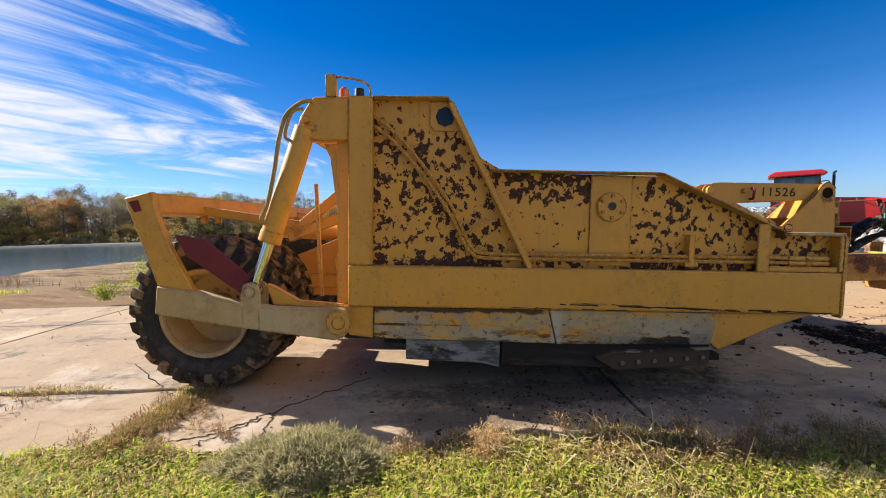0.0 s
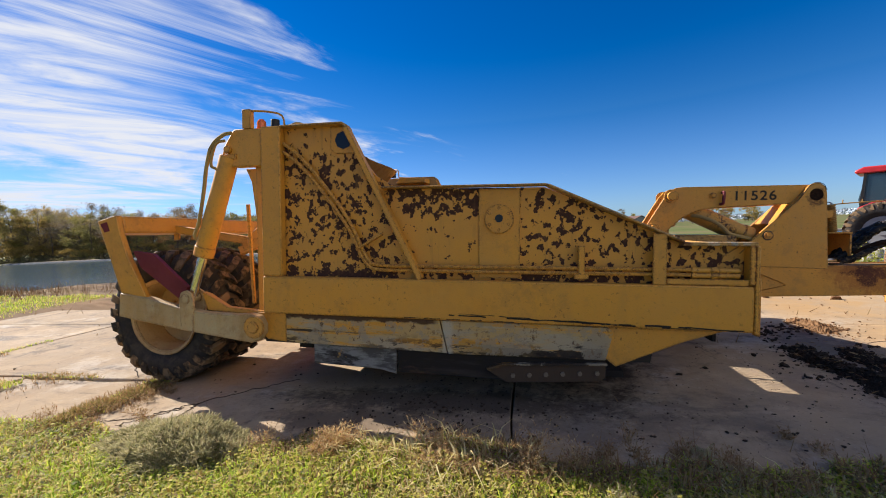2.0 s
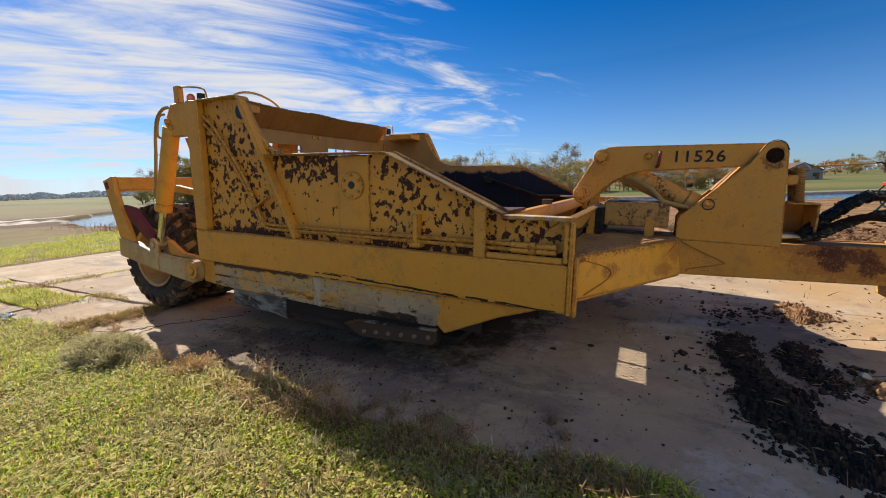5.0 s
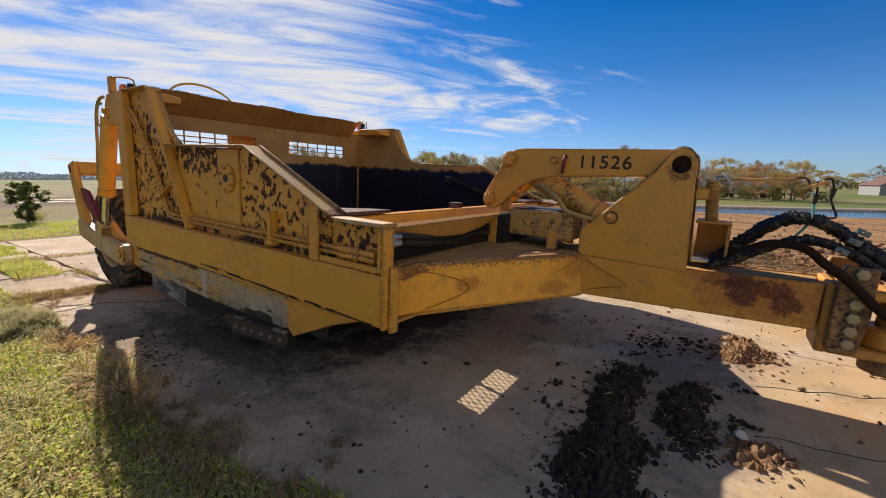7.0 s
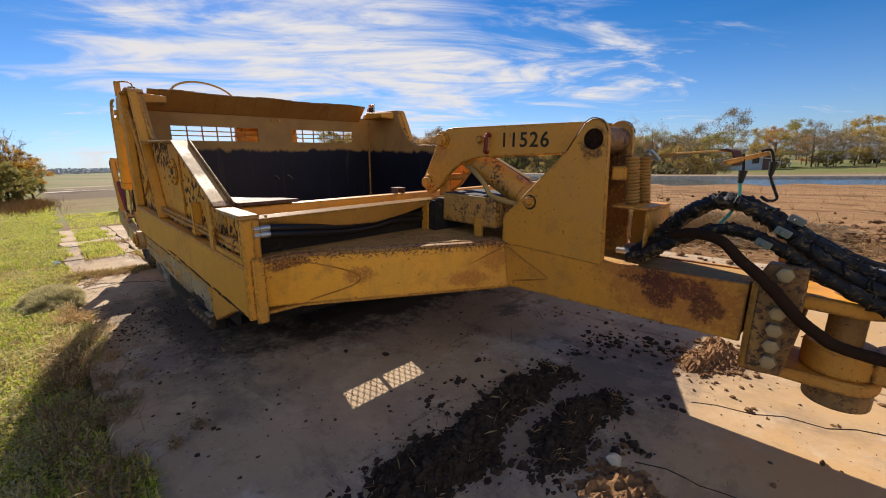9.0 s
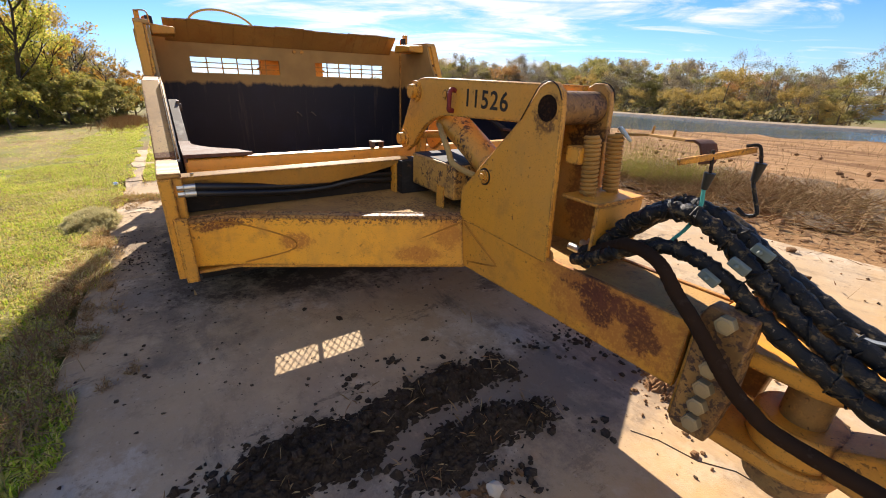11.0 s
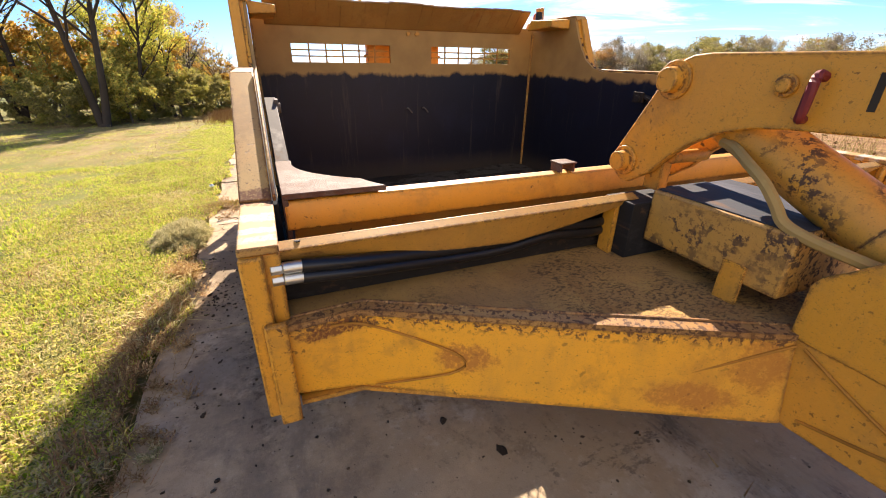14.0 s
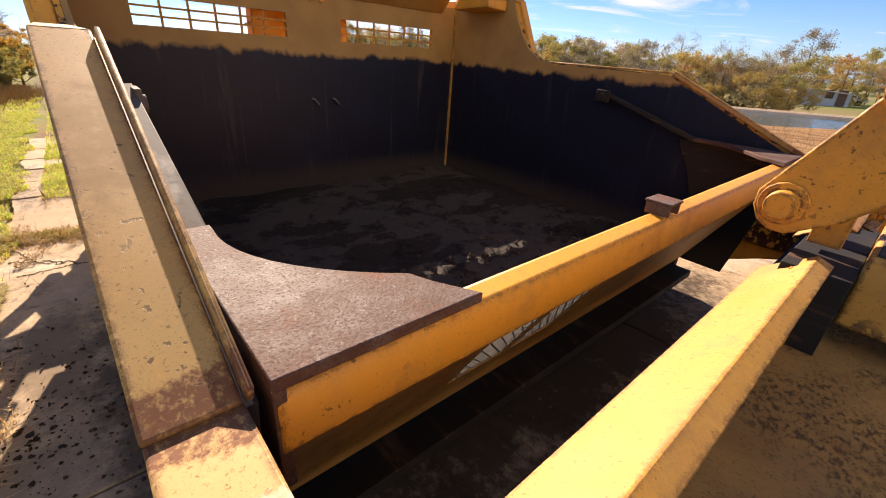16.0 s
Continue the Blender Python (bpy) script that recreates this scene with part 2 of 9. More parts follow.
def painted(name, dirt=0.35, chips=0.5, rust=0.35, seed=0.0, color=YEL, stains=(), flat=1, band=None, flake=0.0):
    """Old machine paint: fading, dust, rain streaks, rust blooms, chipped edges and stains.
    stains: (a, z, ra, rz, colour, strength) patches in the plane of axis flat-th other than z."""
    k = Mat(name, color, 0.46)
    o = (seed, seed * 1.7, seed * 0.6)
    k.over(k.step(k.noise(1.6, 5, 0.6, offset=o), 0.42, 0.72), YEL_DIRTY, 0.6, dirt)
    k.over(k.step(k.noise(9, 6, 0.65, stretch=(1, 1, 0.25), offset=o), 0.5, 0.8), (0.36, 0.21, 0.055), 0.65, dirt)
    k.over(k.step(k.noise(0.7, 6, 0.7, offset=(seed, 5, 2)), 0.50, 0.68), (0.50, 0.31, 0.10), 0.75, dirt * 0.8)
    k.over(k.step(k.noise(260, 2, 0.5), 0.60, 0.70), (0.20, 0.11, 0.035), 0.7, 0.22 + 0.2 * dirt)
    k.over(k.step(k.noise(105, 3, 0.6, offset=(3, 1, seed)), 0.635, 0.68), (0.16, 0.075, 0.025), 0.75, 0.35 + 0.3 * dirt)
    k.over(k.step(k.noise(60, 4, 0.6, offset=o), 0.55, 0.75), (0.74, 0.36, 0.06), 0.5, 0.30)
    k.over(k.step(k.noise(3.2, 8, 0.74, offset=(seed + 1, 3, seed)), 0.53, 0.64), (0.30, 0.155, 0.045), 0.75, 0.25 + 0.35 * dirt)
    if rust:
        r = k.math("MULTIPLY", k.step(k.noise(0.9, 4, 0.6, offset=(seed + 4, 2, 1)), 0.52, 0.68), k.step(k.noise(7, 8, 0.7, offset=o), 0.42, 0.62))
        k.over(r, (0.33, 0.12, 0.025), 0.7, rust)
    for a, z, ra, rz, c, s in stains:
        da = k.math("DIVIDE", k.math("SUBTRACT", k.axis(flat), a), ra)
        dz = k.math("DIVIDE", k.math("SUBTRACT", k.axis(2), z), rz)
        d = k.math("SQRT", k.math("ADD", k.math("MULTIPLY", da, da), k.math("MULTIPLY", dz, dz)), 0)
        d = k.math("ADD", d, k.math("MULTIPLY", k.math("SUBTRACT", k.noise(11, 9, 0.80, offset=(a, z, 1)), 0.5), 3.0))
        k.over(k.math("MULTIPLY", k.step(d, 1.0, 0.70), k.step(k.noise(60, 5, 0.7, offset=(z, a, 2)), 0.30, 0.50)), c, 0.85, s)
    if chips:
        c = k.math("MULTIPLY", k.step(k.noise(34, 5, 0.6, offset=o), 0.635, 0.655), k.step(k.noise(2.4, 3, 0.5, offset=(3 + seed, 1, 5)), 0.40, 0.62))
        k.over(c, FLAKE, 0.75, chips, sink=1.0)
        c = k.math("MULTIPLY", k.step(k.noise(85, 4, 0.6, offset=o), 0.65, 0.68), k.step(k.noise(1.3, 4, 0.6, offset=(2, seed, 7)), 0.45, 0.60))
        k.over(c, (0.10, 0.045, 0.02), 0.8, chips * 0.8, sink=0.6)
        if band:
            c = k.math("MULTIPLY", k.step(k.noise(48, 6, 0.65, offset=o), 0.52, 0.56), k.step(k.math("ADD", k.axis(2), k.math("MULTIPLY", k.noise(7, 4), 0.06)), *band))
            k.over(c, (0.075, 0.034, 0.018), 0.8, 0.9, sink=0.8)
        if flake:
            c = k.math("MULTIPLY", k.step(k.noise(26, 8, 0.74, offset=(seed, 2, 4)), 0.505, 0.535), k.step(k.noise(2.6, 5, 0.65, offset=(5, seed, 1)), 0.50 - 0.08 * flake, 0.62 - 0.08 * flake))
            k.over(c, (0.060, 0.032, 0.022), 0.8, 0.95, sink=1.0)
        # knocked edges: where the rounded normal leaves the face's own
        e = k.math("MULTIPLY", k.edges(0.022), k.step(k.noise(30, 6, 0.72, offset=(1, seed, 3)), 0.45, 0.55))
        k.over(k.step(e, 0.04, 0.12), (0.085, 0.036, 0.016), 0.8, 0.6 + 0.3 * chips)
        w = k.math("MULTIPLY", k.edges(0.05), k.step(k.noise(8, 6, 0.7, offset=(4, seed, 9)), 0.46, 0.66))
        k.over(k.step(w, 0.06, 0.5), (0.30, 0.13, 0.03), 0.7, 0.25 + 0.5 * rust)
    k.relief(k.math("MULTIPLY", k.noise(120, 3), 0.12))
    k.relief(k.math("MULTIPLY", k.noise(6, 3, offset=o), 0.5))
    k.bump(0.28, 0.004)
    return k.m


M_YELLOW = painted("worn_yellow_paint")
M_YELLOW_ARM = painted("worn_yellow_paint_arm", dirt=0.4, chips=0.9, rust=0.15, seed=7.3)
OLDRUST = (0.13, 0.038, 0.016)
ORANGE = (0.45, 0.17, 0.03)
M_NECK = painted("rust_stained_drawbar_paint", dirt=0.35, chips=0.6, rust=0.5, seed=3.1, color=(0.70, 0.305, 0.024), flat=0,
                 stains=[(5.28, 1.03, 0.46, 0.22, ORANGE, 0.85), (5.12, 1.11, 0.20, 0.07, (0.085, 0.022, 0.010), 0.95), (5.20, 1.03, 0.12, 0.11, (0.085, 0.022, 0.010), 0.95), (5.36, 1.07, 0.16, 0.07, OLDRUST, 0.95), (5.46, 0.98, 0.10, 0.09, (0.085, 0.022, 0.010), 0.85), (4.95, 1.12, 0.2, 0.06, ORANGE, 0.7)])
M_GOOSE = painted("worn_gooseneck_paint", dirt=0.5, chips=0.8, rust=0.2, seed=7.3, flat=0,
                  stains=[(4.70, 1.88, 0.085, 0.11, (0.10, 0.045, 0.018), 0.85)])
# rust, plus the shade between the gooseneck plates put into a darker base
M_GOOSE_FAR = painted("darkened_rust_streaked_gooseneck_paint", dirt=0.9, chips=0.9, rust=0.8, seed=9.3, flat=0, color=(0.50, 0.22, 0.025),
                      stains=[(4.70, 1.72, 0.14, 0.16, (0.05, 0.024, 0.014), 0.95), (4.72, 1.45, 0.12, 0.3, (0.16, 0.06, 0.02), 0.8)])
# base colour raised to stand in for light reflected onto the yoke
M_YOKE = painted("brightened_rust_bled_yoke_paint", dirt=0.35, chips=0.6, rust=0.45, seed=4.4, color=(0.84, 0.385, 0.026), flat=1, band=(1.095, 1.125),
                 stains=[(4.12, 0.95, 0.10, 0.08, ORANGE, 0.9), (3.70, 1.08, 0.16, 0.04, OLDRUST, 0.9), (4.85, 0.86, 0.16, 0.07, ORANGE, 0.8), (5.05, 1.0, 0.1, 0.12, ORANGE, 0.7)])
M_HEM = painted("rusted_deck_hem", dirt=0.8, chips=1.0, rust=1.0, seed=15.0, color=(0.34, 0.17, 0.06), band=(1.0, 1.01))
M_VALVE = painted("flaking_valve_box_paint", dirt=0.7, chips=1.0, rust=0.4, seed=21.0, color=(0.52, 0.27, 0.05), flake=1.0)
M_CYL = painted("dirt_caked_cylinder_paint", dirt=0.6, chips=0.9, rust=0.3, seed=13.0, color=(0.60, 0.29, 0.03), flake=0.35)
M_ANGLE = painted("dust_blown_angle_paint", dirt=0.85, chips=0.9, rust=0.5, seed=17.0, color=(0.54, 0.26, 0.042), band=(1.30, 1.27))
M_RIMTOP = painted("dust_dulled_rim_paint", dirt=0.95, chips=0.9, rust=0.4, seed=11.0, color=(0.50, 0.27, 0.065), flat=0,
                    stains=[(2.79, 1.44, 0.07, 0.07, OLDRUST, 0.9), (3.00, 1.435, 0.045, 0.05, (0.55, 0.46, 0.34), 0.8), (3.14, 1.435, 0.03, 0.05, (0.33, 0.40, 0.42), 0.7), (3.22, 1.43, 0.03, 0.05, (0.55, 0.46, 0.34), 0.7), (2.2, 1.70, 0.25, 0.12, (0.40, 0.24, 0.10), 0.6)])
M_YELLOW_RUSTY = painted("rusting_yellow_paint", dirt=0.3, chips=0.8, rust=0.9, seed=3.1, color=(0.70, 0.305, 0.024))


def flaked():
    """Yellow paint that has let go of dark primer in ragged areas, with round islands of paint left in them."""
    k = Mat("peeling_yellow_paint", YEL, 0.45)
    k.over(k.step(k.noise(2.2, 5), 0.4, 0.7), YEL_DIRTY, 0.6, 0.45)
    k.over(k.step(k.noise(260, 2, 0.5), 0.60, 0.70), (0.22, 0.12, 0.035), 0.7, 0.3)
    x, z = k.axis(0), k.axis(2)
    mul, add = (lambda a, b: k.math("MULTIPLY", a, b)), (lambda a, b: k.math("ADD", a, b))
    middle = mul(k.step(x, 0.35, 0.5), k.step(x, 1.60, 1.45))
    left = k.step(x, 0.45, 0.35)
    # along the pipes, at the foot, under the rim and by the post the paint went first
    pipe = k.math("ABSOLUTE", k.math("SUBTRACT", add(mul(x, 1.42), z), 1.58), 0)
    v = mul(k.noise(18.5, 6, 0.50, stretch=(1, 1, 0.9)), 1.0)
    v = add(v, mul(k.math("SUBTRACT", k.noise(3.4, 4, 0.55, offset=(1, 0, 3)), 0.5), 0.16))
    v = add(v, mul(mul(left, k.step(pipe, 0.42, 0.10)), 0.05))
    v = add(v, mul(k.step(x, -0.50, -0.60), 0.05))
    v = add(v, mul(k.step(z, 1.20, 1.14), 0.13))
    v = add(v, mul(mul(middle, k.step(z, 1.66, 1.76)), 0.10))
    v = add(v, mul(mul(middle, k.step(z, 1.70, 1.60)), -0.10))
    v = add(v, mul(k.step(z, 2.22, 2.32), -0.10))
    v = add(v, mul(k.step(x, 1.5, 1.6), mul(k.step(add(mul(x, 0.46), z), 2.25, 2.50), 0.035)))
    v = add(v, mul(left, -0.014))
    v = add(v, mul(k.step(x, 1.5, 1.6), -0.028))
    bare = k.step(v, 0.546, 0.554)
    dots = k.step(k.cells(34, 0.015), 0.24, 0.20)
    some = k.step(k.noise(4.5, 3, 0.5, offset=(3, 0, 6)), 0.44, 0.50)
    bare = mul(bare, k.math("SUBTRACT", 1.0, mul(dots, some)))
    small = mul(k.step(k.noise(24, 4, 0.55, offset=(2, 0, 8), stretch=(1, 1, 0.7)), 0.605, 0.615), k.step(v, 0.43, 0.50))
    mask = k.math("MAXIMUM", bare, small)
    k.over(mask, (0.052, 0.018, 0.010), 0.9, sink=1.0)
    k.over(mul(mask, k.step(k.noise(30, 5), 0.5, 0.65)), (0.115, 0.042, 0.017), 0.9, 0.7)
    halo = mul(k.step(v, 0.525, 0.55), k.math("SUBTRACT", 1.0, mask))
    k.over(halo, (0.40, 0.20, 0.035), 0.6, 0.5)
    drips = mul(k.step(k.noise(22, 3, stretch=(1, 1, 0.08)), 0.56, 0.7), k.step(k.noise(2, 3), 0.45, 0.6))
    k.over(drips, (0.30, 0.15, 0.04), 0.7, 0.5)
    k.relief(mul(k.noise(90, 3), 0.15))
    k.bump(0.5, 0.003)
    return k.m


M_FLAKED = flaked()


def scraped():
    k = Mat("scraped_grey_yellow_steel", (0.50, 0.33, 0.13), 0.85)
    k.over(k.step(k.noise(2.6, 7, 0.65, stretch=(0.35, 1, 1.8)), 0.51, 0.58), (0.40, 0.33, 0.23), 0.85, 0.8)
    k.over(k.step(k.noise(5, 6, 0.7, stretch=(0.25, 1, 2)), 0.50, 0.58), YEL, 0.8, 0.85)
    k.over(k.step(k.noise(9, 7, 0.75, stretch=(0.12, 1, 1.6), offset=(8, 0, 3)), 0.56, 0.62), (0.46, 0.38, 0.27), 0.8, 0.6)
    k.over(k.step(k.noise(6, 7, 0.7, stretch=(0.10, 1, 2.6), offset=(5, 0, 2)), 0.58, 0.63), (0.035, 0.025, 0.02), 0.7, 0.95, sink=0.5)
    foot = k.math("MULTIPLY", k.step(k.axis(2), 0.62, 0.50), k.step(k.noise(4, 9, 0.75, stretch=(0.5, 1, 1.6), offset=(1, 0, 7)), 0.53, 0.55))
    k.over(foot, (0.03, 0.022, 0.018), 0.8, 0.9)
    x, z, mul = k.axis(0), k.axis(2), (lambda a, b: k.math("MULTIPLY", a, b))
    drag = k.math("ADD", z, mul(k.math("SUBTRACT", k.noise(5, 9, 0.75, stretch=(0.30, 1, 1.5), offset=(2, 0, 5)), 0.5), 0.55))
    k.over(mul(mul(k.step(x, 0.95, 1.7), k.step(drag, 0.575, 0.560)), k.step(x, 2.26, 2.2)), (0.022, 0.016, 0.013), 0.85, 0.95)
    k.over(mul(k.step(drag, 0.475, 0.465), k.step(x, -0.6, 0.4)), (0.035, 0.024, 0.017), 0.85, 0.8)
    k.over(k.step(k.noise(3.2, 9, 0.75, offset=(7, 0, 3)), 0.53, 0.56), (0.33, 0.27, 0.19), 0.85, 0.7)
    k.over(k.step(k.noise(14, 7, 0.72, offset=(2, 0, 9)), 0.60, 0.62), (0.09, 0.05, 0.03), 0.9, 0.8, sink=0.4)
    top = k.math("ADD", z, mul(k.math("SUBTRACT", k.noise(9, 6, 0.65, offset=(1, 0, 4)), 0.5), 0.10))
    k.over(mul(k.step(top, 0.70, 0.715), k.step(x, 0.86, 0.80)), (0.060, 0.024, 0.013), 0.9, 0.9, sink=0.6)
    k.over(mul(k.step(x, 0.88, 0.90), k.step(k.math("ADD", x, mul(k.noise(14, 5), 0.08)), 1.03, 1.0)), (0.48, 0.42, 0.33), 0.85, 0.7)
    k.over(k.step(k.noise(20, 5, 0.7), 0.58, 0.66), (0.16, 0.075, 0.03), 0.8, 0.6)
    k.over(k.step(k.noise(200, 2, 0.5), 0.60, 0.70), (0.15, 0.09, 0.04), 0.7, 0.4)
    k.relief(k.math("MULTIPLY", k.noise(40, 4, stretch=(0.1, 1, 1)), 0.6))
    k.bump(0.4, 0.004)
    return k.m


M_SCRAPED = scraped()


def worn_dark(name, base=(0.019, 0.014, 0.011)):
    k = Mat(name, base, 0.8)
    k.over(k.step(k.noise(3, 7, 0.7, stretch=(0.2, 1, 2)), 0.54, 0.66), tuple(2.6 * c for c in base), 0.7, 0.7)
    k.over(k.step(k.noise(8, 6, 0.7, stretch=(0.3, 1, 1.5), offset=(3, 1, 0)), 0.58, 0.68), (0.12, 0.06, 0.03), 0.8, 0.7)
    k.relief(k.noise(50, 4))
    k.bump(0.3, 0.004)
    return k.m


M_SKID = worn_dark("worn_skid_steel")
M_GREYSKID = worn_dark("scuffed_grey_steel", (0.13, 0.115, 0.10))
M_BOLTCAP = worn_dark("dusty_bolt_heads", (0.20, 0.15, 0.10))
M_EDGE = worn_dark("rusty_cutting_edge", (0.075, 0.046, 0.028))


def scuffed():
    k = Mat("scuffed_pale_skid_steel", (0.085, 0.075, 0.068), 0.75)
    k.over(k.step(k.noise(3.5, 7, 0.72, stretch=(0.5, 1, 1.8)), 0.47, 0.56), (0.27, 0.255, 0.235), 0.5, 0.85)
    k.over(k.step(k.noise(7, 7, 0.72, stretch=(0.4, 1, 1.5), offset=(4, 0, 1)), 0.55, 0.60), (0.03, 0.025, 0.022), 0.7, 0.95)
    k.over(k.step(k.noise(5, 6, 0.7, offset=(1, 4, 6)), 0.60, 0.66), (0.50, 0.28, 0.05), 0.6, 0.8)
    k.relief(k.noise(50, 4)); k.bump(0.3, 0.004)
    return k.m


M_SCUFFED = scuffed()
M_HITCH = painted("grease_soaked_hitch_paint", dirt=0.9, chips=0.8, rust=0.9, seed=6.0, color=(0.115, 0.056, 0.020), flake=1.0)


def bowl_inside():
    """Dirt-polished blue-black plate below, old yellow paint above."""
    k = Mat("dirt_polished_bowl_plate", (0.40, 0.235, 0.075), 0.6)
    k.over(k.step(k.noise(3, 5), 0.4, 0.7), (0.25, 0.14, 0.05), 0.7, 0.6)
    z = k.axis(2)
    edge = k.math("ADD", z, k.math("MULTIPLY", k.noise(5, 5, 0.6, stretch=(1, 1, 0.5)), 0.22))
    mask = k.step(edge, 1.945, 1.905)
    k.over(mask, (0.0080, 0.0095, 0.020), 0.45)
    k.over(k.math("MULTIPLY", mask, k.step(k.noise(2.0, 6, 0.65), 0.50, 0.75)), (0.013, 0.017, 0.038), 0.5, 0.7)
    k.over(k.math("MULTIPLY", mask, k.step(k.noise(14, 5, 0.7, stretch=(1, 1, 0.07)), 0.58, 0.70)), (0.075, 0.060, 0.048), 0.7, 0.5)
    low = k.step(k.math("ADD", z, k.math("MULTIPLY", k.noise(6, 5, 0.65), 0.18)), 0.86, 0.68)
    k.over(low, (0.045, 0.036, 0.028), 0.8, 0.75)
    k.relief(k.noise(25, 5)); k.bump(0.15, 0.004)
    return k.m


M_BOWL = bowl_inside()


def earth(name, base, dark, light, scale=3.0, bump=0.6):
    k = Mat(name, base, 0.95)
    k.over(k.step(k.noise(scale, 7, 0.65), 0.42, 0.65), dark, 0.95, 0.8)
    k.over(k.step(k.noise(scale * 6, 6, 0.7, offset=(3, 3, 1)), 0.52, 0.72), light, 0.95, 0.7)
    k.relief(k.noise(scale * 9, 6, 0.7)); k.bump(bump, 0.03)
    return k.m




def bowl_mud():
    """Dried mud skin: smooth pale-grey plates with dark cracked and crumbled reaches between them."""
    k = Mat("dried_mud_on_bowl_floor", (0.034, 0.027, 0.021), 0.9)
    plates = k.step(k.noise(1.3, 7, 0.62, stretch=(1.5, 0.8, 1), offset=(2, 1, 0)), 0.47, 0.50)
    k.over(plates, (0.068, 0.057, 0.047), 0.75, 0.9)
    k.over(k.step(k.noise(4.5, 7, 0.72, offset=(6, 2, 1)), 0.53, 0.60), (0.020, 0.016, 0.014), 0.9, 0.85, sink=1.0)
    k.over(k.step(k.noise(38, 5, 0.7), 0.60, 0.66), (0.15, 0.125, 0.095), 0.9, 0.5)
    k.relief(k.noise(30, 6, 0.7)); k.bump(0.7, 0.02)
    return k.m


M_BOWLDIRT = bowl_mud()
M_BLACKSOIL = earth("moist_black_soil", (0.058, 0.041, 0.029), (0.023, 0.016, 0.012), (0.13, 0.094, 0.062), 9)
M_TANSOIL = earth("dry_tan_soil", (0.25, 0.14, 0.068), (0.12, 0.064, 0.03), (0.38, 0.25, 0.14), 14)


def deck():
    k = Mat("muddy_deck_plate", (0.44, 0.25, 0.075), 0.8)
    k.over(k.step(k.noise(2.2, 7, 0.65), 0.42, 0.62), (0.30, 0.175, 0.068), 0.9, 0.9)
    k.over(k.step(k.noise(4, 6, 0.7, offset=(7, 1, 0)), 0.56, 0.68), (0.44, 0.28, 0.08), 0.6, 0.7)
    worn = k.step(k.noise(1.8, 5, 0.6, offset=(2, 6, 0)), 0.46, 0.54)
    k.over(k.math("MULTIPLY", worn, k.step(k.noise(75, 7, 0.75, stretch=(1, 0.6, 1)), 0.50, 0.56)), (0.050, 0.032, 0.020), 0.85, 0.75, sink=0.8)
    k.over(k.step(k.noise(3.1, 8, 0.72, offset=(9, 4, 0)), 0.53, 0.62), (0.26, 0.125, 0.042), 0.9, 0.4)
    k.over(k.step(k.noise(6, 7, 0.7, offset=(2, 2, 0)), 0.58, 0.66), (0.085, 0.055, 0.035), 0.8, 0.5)
    k.over(k.step(k.noise(150, 3, 0.6), 0.60, 0.66), (0.05, 0.035, 0.025), 0.8, 0.6)
    k.relief(k.noise(40, 5, 0.7)); k.bump(0.6, 0.006)
    return k.m


M_DECK = deck()


def rust():
    k = Mat("rusted_plate", (0.085, 0.038, 0.025), 0.72)
    k.over(k.step(k.noise(2.2, 7, 0.7), 0.46, 0.60), (0.14, 0.115, 0.10), 0.62, 0.75)
    k.over(k.step(k.noise(160, 3, 0.6), 0.52, 0.62), (0.07, 0.030, 0.018), 0.85, 0.75)
    k.over(k.step(k.noise(70, 4, 0.7, offset=(2, 0, 1)), 0.60, 0.68), (0.27, 0.22, 0.19), 0.7, 0.5)
    k.over(k.step(k.noise(5, 6, 0.7, offset=(3, 4, 1)), 0.55, 0.70), (0.17, 0.062, 0.028), 0.85, 0.8)
    k.relief(k.noise(140, 4)); k.bump(0.5, 0.004)
    return k.m


M_RUST = rust()


def plain(name, color, rough, metal=0.0, grain=30.0, vary=0.35, bump=0.15, coat=0.0):
    k = Mat(name, color, rough, metal, coat)
    k.over(k.step(k.noise(grain * 0.15, 5), 0.42, 0.7), tuple(c * 0.55 for c in color), min(1, rough + 0.2), vary)
    k.over(k.step(k.noise(grain, 5, 0.7), 0.6, 0.72), tuple(min(1, c * 1.5 + 0.03) for c in color), min(1, rough + 0.2), vary * 0.6)
    k.relief(k.noise(grain * 3, 3)); k.bump(bump, 0.003)
    return k.m


M_CHROME = plain("chrome_rod", (0.75, 0.74, 0.72), 0.12, 1.0, vary=0.15, bump=0.03)
M_ZINC = plain("zinc_fitting", (0.62, 0.62, 0.60), 0.3, 0.9, vary=0.3)
M_HOSE = plain("black_rubber_hose", (0.010, 0.010, 0.012), 0.30, vary=0.15)


def wrap():
    """Torn black wrap with dust in its folds and bright scuffs."""
    k = Mat("torn_wrapped_hose", (0.009, 0.008, 0.008), 0.5)
    k.over(k.step(k.noise(16, 7, 0.75, stretch=(1, 1, 1.6)), 0.54, 0.60), (0.17, 0.115, 0.055), 0.9, 0.8)
    k.over(k.step(k.noise(30, 6, 0.75, offset=(3, 1, 4)), 0.62, 0.66), (0.30, 0.23, 0.15), 0.8, 0.8)
    k.relief(k.noise(28, 6, 0.7)); k.bump(0.9, 0.012)
    return k.m


